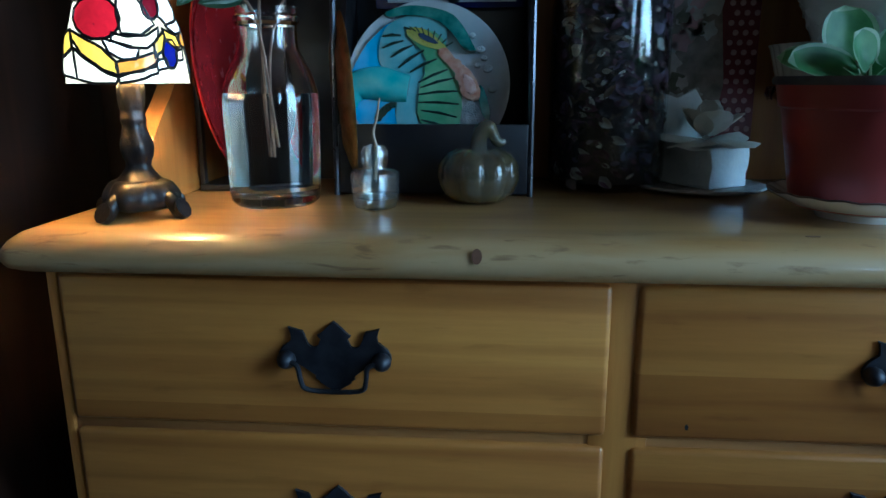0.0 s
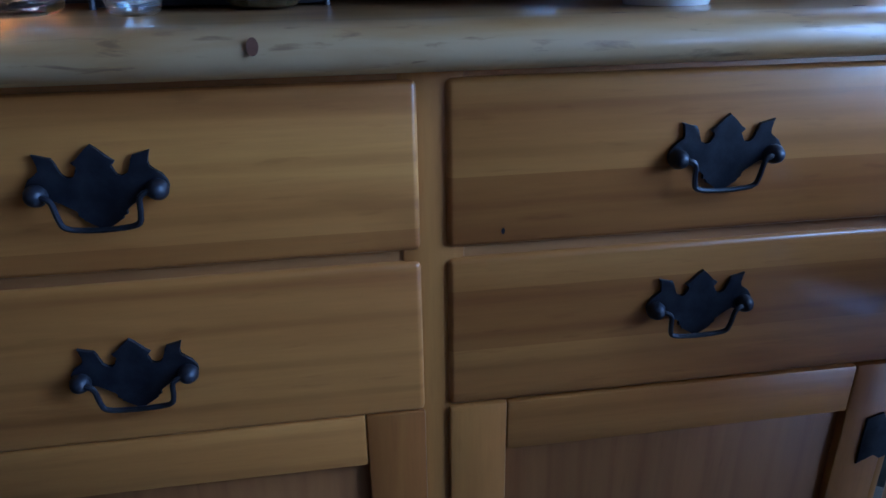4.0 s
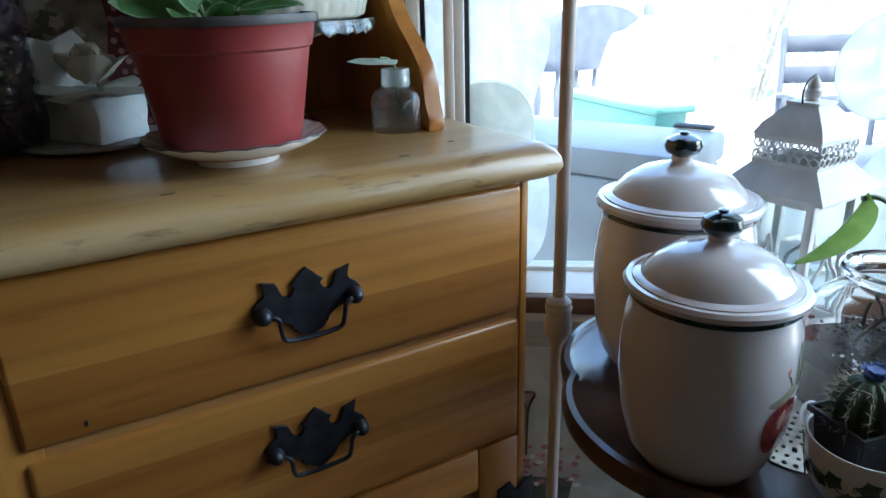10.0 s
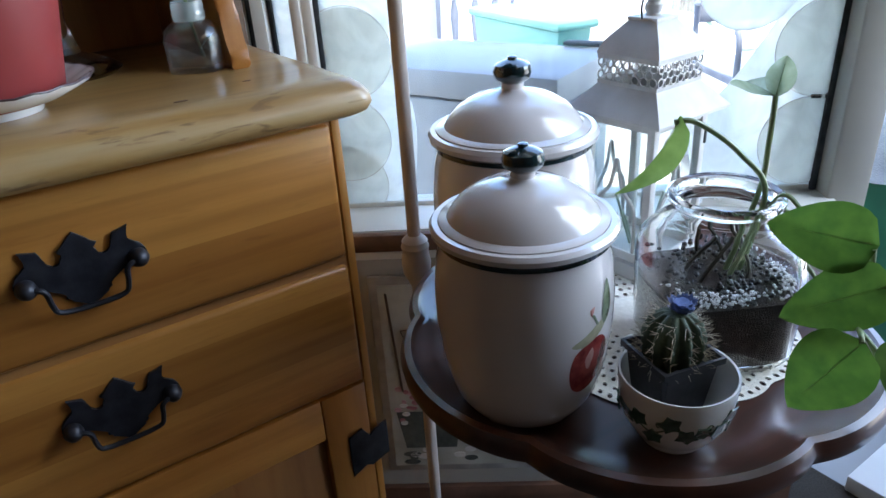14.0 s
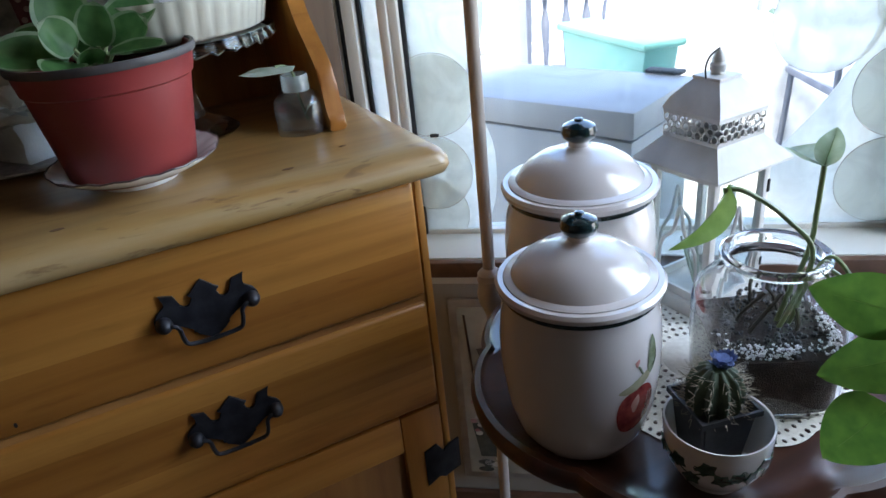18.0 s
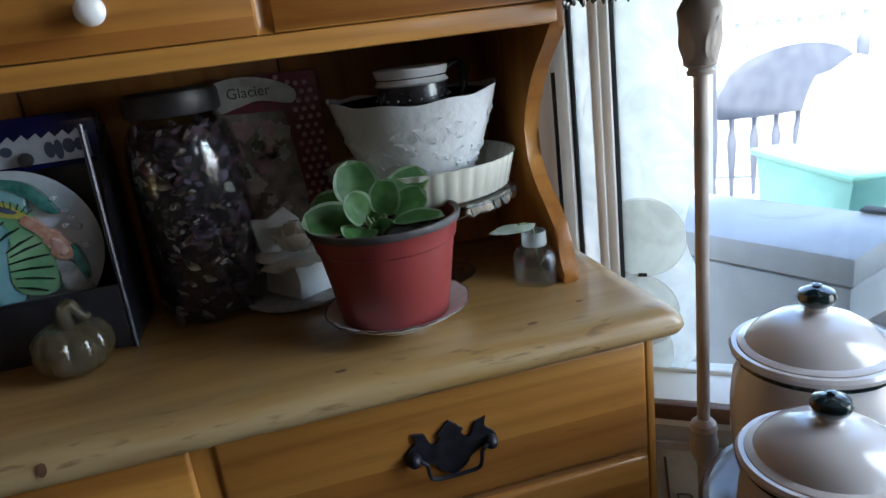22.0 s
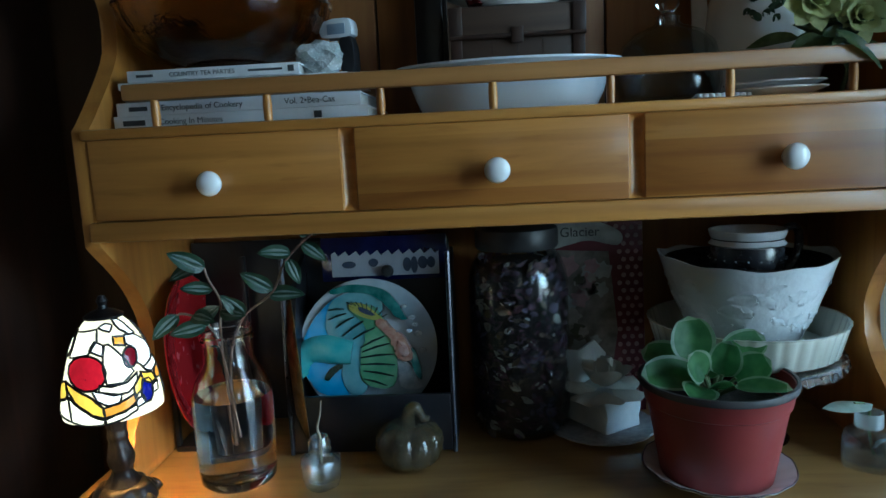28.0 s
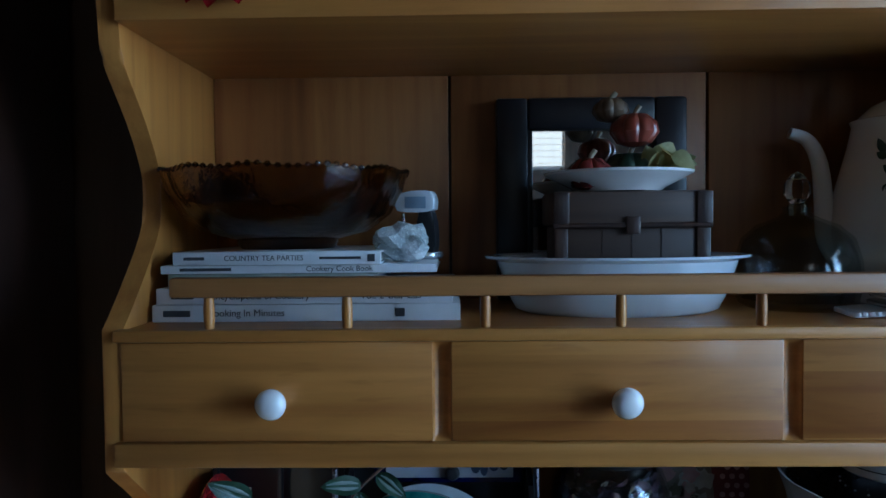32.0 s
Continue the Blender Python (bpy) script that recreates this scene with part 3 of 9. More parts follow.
structure("floor", boxed(-1.7, 1.5, -2.55, 1.1, -0.06, 0.0, 0), carpet, "brown carpeted floor", "floor")
# unseen slab, added to block sun and sky over the yard side
structure("roof_eave", boxed(1.60, 2.75, -2.65, 0.85, 2.50, 2.58, 0), low_bounce_wood, "unseen slab added to shade the yard side", "roof")
structure("ceiling", boxed(-1.7, 1.6, -2.55, 1.1, 2.42, 2.5, 0), low_bounce_wood, "unseen ceiling made dark to cut bounced light", "ceiling")
# dark colour here stands in for the shade left of the hutch
structure("wall_north", boxed(-1.7, 0.72, BACK, BACK + 0.12, 0, 2.42, 0), low_bounce_wood, "wall behind the dresser, darkened to stand for shade", "wall")
structure("wall_west", boxed(-1.8, -1.7, -2.55, 1.1, 0, 2.42, 0), low_bounce_wood, "unseen side wall made dark to cut bounced light", "wall")
bm = boxed(-1.7, 0.10, -2.65, -2.55, 0, 2.42, 0)
box(bm, 0.68, 1.6, -2.65, -2.55, 0, 2.42)
box(bm, 0.10, 0.68, -2.65, -2.55, 0, 1.76)
box(bm, 0.10, 0.68, -2.65, -2.55, 2.20, 2.42)
# unseen board added behind the window to keep the sky out
box(bm, 0.05, 0.73, -2.70, -2.65, 1.71, 2.26)
structure("wall_south", bm, low_bounce_wood, "back wall made dark, its window closed behind against the sky", "wall")
bm = boxed(1.5, 1.62, -2.55, -1.65, 0, 2.42, 0)
box(bm, 1.5, 1.62, -1.65, -1.05, 0, 1.25)
box(bm, 1.5, 1.62, -1.65, -1.05, 1.95, 2.42)
box(bm, 1.5, 1.62, -1.05, -0.55, 0, 2.42)
box(bm, 1.5, 1.62, -0.55, 0.33, 2.12, 2.42)
structure("wall_east", bm, wall_paint, "cream painted wall with a doorway", "wall")

# the wall under and over the slanting window
SILL = 0.576
bm = boxed(-0.24, 0.684, -0.095, 0.05, 0, SILL - 0.05, 0)
box(bm, -0.24, 0.76, -0.10, 0.05, 2.12, 2.42)
structure("wall_window", in_window(bm), wall_paint, "cream wall under the slanting window", "wall")
structure("window_ledge", in_window(boxed(-0.25, 0.681, -0.100, 0.0, SILL - 0.05, SILL, 0.002)), upvc, "pale window ledge", "window ledge")
structure("window_sill", in_window(boxed(-0.25, 0.684, -0.116, -0.1005, SILL - 0.030, SILL - 0.001, 0.004)), sill_wood, "narrow brown wooden window sill", "window sill")
structure("baseboard", in_window(boxed(-0.24, 0.681, -0.107, -0.095, 0.0, 0.06, 0.003)), sill_wood, "brown wooden baseboard", "baseboard")

win = thing("window_1", 0.90, 0.8875, 0, "tall white-framed window with milky glass discs", "window", -36.87, kind="structure")
# the jambs: a pine strip, a pale channel with a dark slot, a slit of glass and a wide stile
part("jamb", boxed(-0.262, -0.212, -0.06, 0.05, SILL, 2.1, 0.003), jamb_wood, win, "orange pine jamb")
part("frame", boxed(-0.212, -0.180, -0.05, 0.05, SILL, 2.1, 0.003), upvc, win)
part("slot", boxed(-0.180, -0.168, -0.012, 0.03, SILL, 1.10, 0.001), gasket, win, "dark weather slot")
part("slot_cover", boxed(-0.180, -0.168, -0.022, 0.03, 1.10, 2.1, 0.001), upvc, win)
part("frame", boxed(-0.168, -0.149, -0.03, 0.04, SILL, 2.1, 0.002), upvc, win)
part("gasket", boxed(-0.149, -0.143, -0.012, 0.012, SILL, 2.1, 0.001), gasket, win)
part("pane", boxed(-0.143, -0.113, -0.002, 0.002, SILL, 2.1, 0), disc_glass, win).visible_shadow = False
part("stile", boxed(-0.113, -0.098, -0.03, 0.03, SILL, 2.1, 0.003), upvc, win)
part("stile", boxed(-0.098, -0.083, -0.024, 0.03, SILL, 2.1, 0.003), upvc, win)
part("gasket", boxed(-0.083, -0.076, -0.012, 0.012, SILL, 2.1, 0.001), gasket, win)
part("pane", boxed(-0.076, 0.665, -0.002, 0.002, SILL, 2.1, 0), pane_glass, win).visible_shadow = False
part("bottom_rail", boxed(-0.076, 0.660, -0.01, 0.02, SILL - 0.005, SILL + 0.008, 0.002), upvc, win)
part("gasket", boxed(0.660, 0.669, -0.014, 0.012, SILL, 2.1, 0.001), gasket, win)
part("post", boxed(0.669, 0.729, -0.05, 0.05, 0.0, 2.12, 0.004), post_shade_tone, win, "wide cream window post")
part("head", boxed(-0.113, 0.669, -0.03, 0.03, 2.07, 2.12, 0.003), upvc, win)

# milky discs hung in overlapping chains down both sides of the pane
random.seed(4)


def disc_chain(xs):
    for k, (s, z, r) in enumerate(xs):
        d = part("glass_disc", slab(ellipse(0, 0, r, r * random.uniform(0.96, 1.03), 36), -0.0012, 0.0012, "xz", 0.0008), capiz, win, "milky shell disc with a thin grey rim", pose(s, -0.008 - 0.003 * (k % 2), z))
        if k:
            (s0, z0, r0) = xs[k - 1]
            part("disc_clip", boxed(-0.004, 0.010, -0.003, 0.003, -0.003, 0.002, 0.0008), gasket, d, "small dark metal clip", pose((s0 - s) * 0.5, 0.0, r * (1 if z0 > z else -1)))
        part("disc_rim", tube([(r * math.cos(a), 0, r * math.sin(a)) for a in [2 * math.pi * j / 40 for j in range(40)]], 0.0005, 6, closed=True), lamp_paint, d)


disc_chain([(0.655, 0.93, 0.068), (0.645, 0.795, 0.070), (0.640, 0.655, 0.069)])
disc_chain([(-0.045, 0.82, 0.068), (-0.055, 0.69, 0.066), (-0.06, 0.615, 0.06)])
disc_chain([(0.53, 0.90, 0.075), (0.59, 1.04, 0.07)])
# strips of clouded glass along the pane's edges
part("clouded_strip", slab(smooth2([(-0.075, 0.59), (0.03, 0.60), (0.05, 0.72), (0.02, 0.83), (0.045, 0.95), (0.015, 1.1), (0.03, 1.4), (-0.075, 1.5)], 6), -0.006, -0.0045, "xz"), capiz, win, "clouded edge of the pane")
part("clouded_strip", slab(smooth2([(0.672, 0.59), (0.50, 0.60), (0.47, 0.68), (0.54, 0.78), (0.60, 0.9), (0.63, 1.1), (0.64, 1.4), (0.672, 1.5)], 6), -0.006, -0.0045, "xz"), capiz, win, "clouded edge of the pane")

# doorway to the yard, beside the window post
door = thing("door_1", 1.5, 0.33, 0, "open glass door with a cream frame", "door", 0, kind="structure")
part("door_jamb", boxed(0.0, 0.12, -0.879, -0.842, 0, 2.12, 0.003), upvc, door)
part("threshold", boxed(-0.01, 0.13, -0.842, 0.02, 0.0, 0.035, 0.004), upvc, door, "white threshold")

# two-light window in the side wall
w3 = thing("window_3", 1.56, -1.35, 0, "small two-light side window with a white frame", "window", 0, kind="structure")
for y0, y1 in ((-0.30, -0.262), (-0.02, 0.02), (0.262, 0.30)):
    part("stile", boxed(-0.03, 0.03, y0, y1, 1.25, 1.95, 0.003), upvc, w3)
for z0, z1 in ((1.25, 1.29), (1.91, 1.95)):
    for y0 in (-0.262, 0.02):
        part("rail", boxed(-0.03, 0.03, y0, y0 + 0.242, z0, z1, 0.003), upvc, w3)

# window with wooden blinds at the back of the room
w2 = thing("window_2", 0.39, -2.6, 0, "window with pale wooden blinds in warm light", "window", 0, kind="structure")
for k in range(11):
    part("slat", boxed(-0.29, 0.29, -0.012, 0.012, -0.001, 0.001, 0), pine_x, w2, "", pose(0, 0.06, 1.80 + k * 0.038, -6))
part("window_frame", boxed(-0.29, 0.29, -0.03, 0.03, 1.762, 1.785, 0.003), upvc, w2)

# ---- the pine dresser ----
dresser = thing("pine_dresser", 0.166, 0.73, 0, "honey pine dresser base with black iron drawer pulls", "dresser")
X0, Y0 = 0.166, 0.73


def dres(x0, x1, y0, y1, z0, z1, bev=0.0015):
    return boxed(x0 - X0, x1 - X0, y0 - Y0, y1 - Y0, z0, z1, bev)


part("side_panel", dres(-0.336, -0.325, 0.575, 0.93, 0.0, 0.838), pine_z, dresser)
part("side_panel", dres(0.657, 0.668, 0.575, 0.93, 0.0, 0.838), pine_z, dresser)
part("back_panel", dres(-0.325, 0.657, 0.915, 0.93, 0.02, 0.838), pine_back, dresser)
part("stile", dres(-0.336, -0.327, 0.560, 0.575, 0.0, 0.838), pine_z, dresser)
part("stile", dres(0.659, 0.668, 0.560, 0.575, 0.0, 0.838), pine_z, dresser)
part("stile", dres(0.150, 0.202, 0.5605, 0.59, 0.0, 0.838), pine_z, dresser)
part("rail", dres(-0.327, 0.659, 0.562, 0.59, 0.825, 0.838, 0.001), pine_rail, dresser)
part("rail", dres(-0.327, 0.659, 0.5625, 0.59, 0.672, 0.70, 0.001), pine_rail, dresser)
part("rail", dres(-0.327, 0.659, 0.5625, 0.59, 0.52, 0.555, 0.001), pine_rail, dresser)
part("plinth", dres(-0.327, 0.659, 0.566, 0.60, 0.0, 0.095, 0.003), pine_x, dresser)
part("bottom_board", dres(-0.325, 0.657, 0.59, 0.915, 0.095, 0.11, 0), pine_x, dresser)

# the top: rounded nose at the front and both ends
NOSE = [(0.372, 0.838), (0.029, 0.838), (0.012, 0.8395), (0.0035, 0.844), (0.0, 0.851), (0.0015, 0.859), (0.006, 0.866), (0.013, 0.8715), (0.022, 0.8745), (0.034, 0.875), (0.037, 0.875), (0.046, 0.875), (0.372, 0.875)]
XL, XR, YN, YB = -0.361, 0.694, 0.527, 0.945
bm = bmesh.new()
rings = []
for d, z in NOSE[1:-1]:
    c = 0.016 + 0.0 * d
    lx, rx, fy = XL + d, XR - d, YN + d
    pts = [(lx, YB)]
    for k in range(7):
        a = math.pi + k * math.pi / 12
        pts.append((lx + c + c * math.cos(a), fy + c + c * math.sin(a)))
    for k in range(7):
        a = 1.5 * math.pi + k * math.pi / 12
        pts.append((rx - c + c * math.cos(a), fy + c + c * math.sin(a)))
    pts.append((rx, YB))
    rings.append([bm.verts.new((a - X0, b - Y0, z)) for a, b in pts])
for a, b in zip(rings, rings[1:]):
    for k in range(len(a)):
        j = (k + 1) % len(a)
        bm.faces.new((a[k], a[j], b[j], b[k]))
bm.faces.new(rings[0])
bm.faces.new(rings[-1][::-1])
part("dresser_top", bm, pine_top, dresser, "thick worn pine top with a rounded nose", angle=50)
# knots in the top
for x, y, z, r in ((0.531, 0.570, 0.8752, 0.006), (0.322, 0.561, 0.8752, 0.006), (0.60, 0.60, 0.8752, 0.004)):
    part("knot", slab(ellipse(0, 0, r, r * 0.42, 14), 0, 0.0004, "xy"), sill_wood, dresser, "dark knot", pose(x - X0, y - Y0, z))
part("knot", slab(ellipse(0, 0, 0.0042, 0.0065, 14), -0.0005, 0, "xz"), sill_wood, dresser, "dark knot", pose(0.051 - X0, 0.5285 - Y0, 0.862) @ pose(0, 0, 0, -24))

HALF = [(0, 0), (22, 18), (50, 50), (80, 72), (112, 90), (100, 104), (77, 112), (98, 132), (104, 162), (125, 172), (152, 168), (175, 150), (186, 122), (190, 88), (205, 62), (240, 56), (297, 40), (285, 70), (278, 100), (276, 128), (300, 140), (340, 165), (365, 205), (370, 235), (357, 272), (330, 292), (300, 296), (270, 285), (235, 275), (200, 292), (180, 312), (152, 332), (120, 346), (130, 372), (98, 378), (104, 396), (62, 412), (34, 434), (0, 462)]
PLATE = [(a * 0.000137, -b * 0.000146) for a, b in HALF] + [(-a * 0.000137, -b * 0.000146) for a, b in HALF[-2:0:-1]]


BAIL = [(0.0425, 0.010, 0.0355), (0.035, 0.0125, 0.0358), (0.0305, 0.013, 0.040), (0.029, 0.0115, 0.052), (0.0255, 0.010, 0.0605), (0.011, 0.0085, 0.0635)]


def pull(parent, x, z, y):
    """A black bat-wing plate with a hanging bail."""
    plate = part("pull_plate", slab(PLATE, -0.0035, 0.0, "xz", 0.0007), iron, parent, "black iron bat-wing plate", pose(x, y, z))
    for s in (-1, 1):
        b = lathe([(0.0, 0.0), (0.008, 0.0), (0.0085, 0.004), (0.0065, 0.009), (0.004, 0.012), (0.0, 0.013)], 14)
        b.transform(Matrix.Rotation(radians(90), 4, 'X'))
        part("post", b, iron, plate, "", pose(s * 0.0425, -0.003, -0.0355))
    pts = [(s * a, -b, -c) for s, row in ((-1, BAIL), (1, BAIL[::-1])) for a, b, c in row]
    part("bail", tube(curve_points(pts, 5), 0.0023, 8), iron, plate, "hanging iron bail")


def drawer(x0, x1, z0, z1, px=0.0, pz=0.0335):
    """A drawer front with an eased edge and its pull in the middle."""
    w, h = x1 - x0, z1 - z0
    f = part("drawer", boxed(-w / 2, w / 2, 0.0, 0.022, -h / 2, h / 2, 0.0055, 3), pine_front, dresser, "pine drawer front with rounded edges", pose((x0 + x1) / 2 - X0, 0.556 - Y0, (z0 + z1) / 2))
    pull(f, px, pz, 0.0)
    return f


drawer(-0.325, 0.165, 0.692, 0.832, 0.006)
d2 = drawer(0.187, 0.657, 0.692, 0.832)
drawer(-0.325, 0.165, 0.533, 0.682, 0.004, 0.0275)
drawer(0.187, 0.657, 0.535, 0.682, -0.004, 0.047)
part("nail_hole", slab(ellipse(0, 0, 0.0016, 0.0028, 10), -0.0005, 0.001, "xz"), iron, d2, "small dark nail hole", pose(0.234 - 0.422, 0.0, 0.705 - 0.762))


def cupboard_door(x0, x1, hinge_side):
    z0, z1 = 0.105, 0.533
    w, h = x1 - x0, z1 - z0
    d = part("door", boxed(-w / 2 + 0.05, w / 2 - 0.05, 0.009, 0.018, -h / 2 + 0.05, h / 2 - 0.05, 0.002), pine_back, dresser, "framed pine cupboard door", pose((x0 + x1) / 2 - X0, 0.556 - Y0, (z0 + z1) / 2))
    for s in (-1, 1):
        part("stile", boxed(min(s * w / 2, s * (w / 2 - 0.055)), max(s * w / 2, s * (w / 2 - 0.055)), 0, 0.02, -h / 2, h / 2, 0.003), pine_z, d)
        part("rail", boxed(-w / 2 + 0.055, w / 2 - 0.055, 0.0, 0.02, min(s * h / 2, s * (h / 2 - 0.055)), max(s * h / 2, s * (h / 2 - 0.055)), 0.003), pine_x, d)
    for zz in (h / 2 - 0.09, -h / 2 + 0.09):
        e = hinge_side * (w / 2)
        leaf = [(-0.03, -0.034), (-0.012, -0.024), (-0.004, -0.03), (0.004, -0.026), (0.02, -0.022), (0.02, 0.026), (0.004, 0.022), (-0.003, 0.014), (-0.012, 0.03), (-0.03, 0.024)]
        part("hinge", slab([(hinge_side * a, b) for a, b in leaf], -0.0025, 0.0, "xz", 0.0006), iron, d, "black iron butterfly hinge", pose(e, 0, zz))


cupboard_door(-0.325, 0.165, -1)
cupboard_door(0.187, 0.657, 1)

# ---- the hutch on top of the dresser ----
hutch = thing("pine_hutch", 0.163, 0.79, 0.875, "honey pine hutch with three drawers and a spindle gallery", "hutch")
HX, HY, HZ = 0.163, 0.79, 0.875


def hut(x0, x1, y0, y1, z0, z1, bev=0.0015):
    return boxed(x0 - HX, x1 - HX, y0 - HY, y1 - HY, z0 - HZ, z1 - HZ, bev)


LOW = [(0.658, 0.8752), (0.656, 0.886), (0.659, 0.894), (0.664, 0.905), (0.671, 0.935), (0.692, 0.96), (0.728, 0.992), (0.749, 1.03), (0.745, 1.065), (0.722, 1.105), (0.694, 1.135), (0.662, 1.162), (0.648, 1.175)]
UP = [(0.648, 1.30), (0.662, 1.312), (0.694, 1.345), (0.728, 1.385), (0.742, 1.42), (0.734, 1.455), (0.708, 1.495), (0.672, 1.535), (0.660, 1.555), (0.656, 1.60)]
prof = [(q.x, q.y) for q in curve_points([(a, b, 0) for a, b in LOW], 3)] + [(q.x, q.y) for q in curve_points([(a, b, 0) for a, b in UP], 3)]
prof += [(0.656, 1.88), (BACK - 0.012, 1.88), (BACK - 0.012, 0.8752)]
prof = [(a - HY, b - HZ) for a, b in prof]
part("side_panel", slab(prof, -0.300 - HX, -0.281 - HX, "yz", 0.003), pine_z, hutch, "scalloped pine side panel")
part("side_panel", slab(prof, 0.608 - HX, 0.627 - HX, "yz", 0.003), pine_z, hutch, "scalloped pine side panel")
seams = [-0.281, 0.012, 0.328, 0.608]
for a, b in zip(seams, seams[1:]):
    part("back_board", hut(a + (0.0015 if a > -0.2 else 0.0), b - (0.0015 if b < 0.6 else 0.0), BACK - 0.018, BACK - 0.006, 0.876, 1.88, 0.002), pine_back, hutch)
# thin dark sheet added behind the boards to stop light through gaps
part("back_lining", hut(-0.300, 0.627, BACK - 0.006, BACK - 0.002, 0.876, 1.88, 0), dark_wood, hutch)
part("shelf", hut(-0.281, 0.608, 0.655, BACK - 0.018, 1.288, 1.302), pine_x, hutch)
part("shelf_nose", hut(-0.288, 0.615, 0.6415, 0.655, 1.291, 1.303, 0.004), pine_x, hutch)
part("drawer_floor", hut(-0.281, 0.608, 0.655, BACK - 0.018, 1.180, 1.192), pine_back, hutch)
part("bottom_rail", hut(-0.29, 0.617, 0.6425, 0.662, 1.178, 1.201, 0.004), pine_x, hutch)
for a, b, kx in ((-0.2812, -0.0022, -0.143), (0.0142, 0.3058, 0.166), (0.3222, 0.6082, 0.471)):
    w = b - a
    f = part("drawer", boxed(-w / 2, w / 2, 0.0, 0.018, -0.0447, 0.0447, 0.0014), pine_front, hutch, "small pine drawer front", pose((a + b) / 2 - HX, 0.6455 - HY, 1.2465 - HZ))
    k = lathe([(0.0, 0.0), (0.0085, 0.0), (0.0075, 0.004), (0.007, 0.007), (0.011, 0.0095), (0.0135, 0.013), (0.0138, 0.0165), (0.0115, 0.0205), (0.006, 0.023), (0.0, 0.0236)], 28)
    k.transform(Matrix.Rotation(radians(90), 4, 'X'))
    part("knob", k, porcelain, f, "round white porcelain knob", pose(kx - (a + b) / 2, 0.0, 1.239 - 1.2465))
for x in (0.006, 0.314):
    # a routed flute with round ends between the drawer fronts
    b = bmesh.new()
    rows = []
    for z, dp in ((-0.0447, 0.02), (-0.0425, 0.45), (-0.0395, 0.8), (-0.035, 1.0), (0.035, 1.0), (0.0395, 0.8), (0.0425, 0.45), (0.0447, 0.02)):
        rows.append([b.verts.new((-0.0085 * math.cos(math.pi * k / 10), 0.0075 * dp * math.sin(math.pi * k / 10), z)) for k in range(11)])
    for r0, r1 in zip(rows, rows[1:]):
        for k in range(10):
            b.faces.new((r0[k], r0[k + 1], r1[k + 1], r1[k]))
    part("flute", b, pine_front, hutch, "routed flute between the drawers", pose(x - HX, 0.646 - HY, 1.2465 - HZ))
rail = part("gallery_rail", hut(-0.236, 0.572, 0.643, 0.658, 1.331, 1.349, 0.003), pine_rail, hutch, "thin gallery rail")
for x in (-0.202, -0.078, 0.045, 0.165, 0.288, 0.411, 0.535):
    part("spindle", lathe([(0.0, 0.0), (0.0043, 0.0), (0.0046, 0.004), (0.0049, 0.012), (0.0049, 0.018), (0.0045, 0.026), (0.0042, 0.031), (0.0, 0.031)], 14), pine_z, hutch, "", pose(x - HX, 0.650 - HY, 1.3022 - HZ))
part("upper_shelf", hut(-0.281, 0.608, 0.648, BACK - 0.018, 1.577, 1.60), pine_x, hutch)
part("top_board", hut(-0.31, 0.637, 0.63, BACK - 0.005, 1.88, 1.905, 0.004), pine_x, hutch)

# ---- things on the dresser top (z = TOP) ----
TOP = 0.8752
FACE = radians(-61)


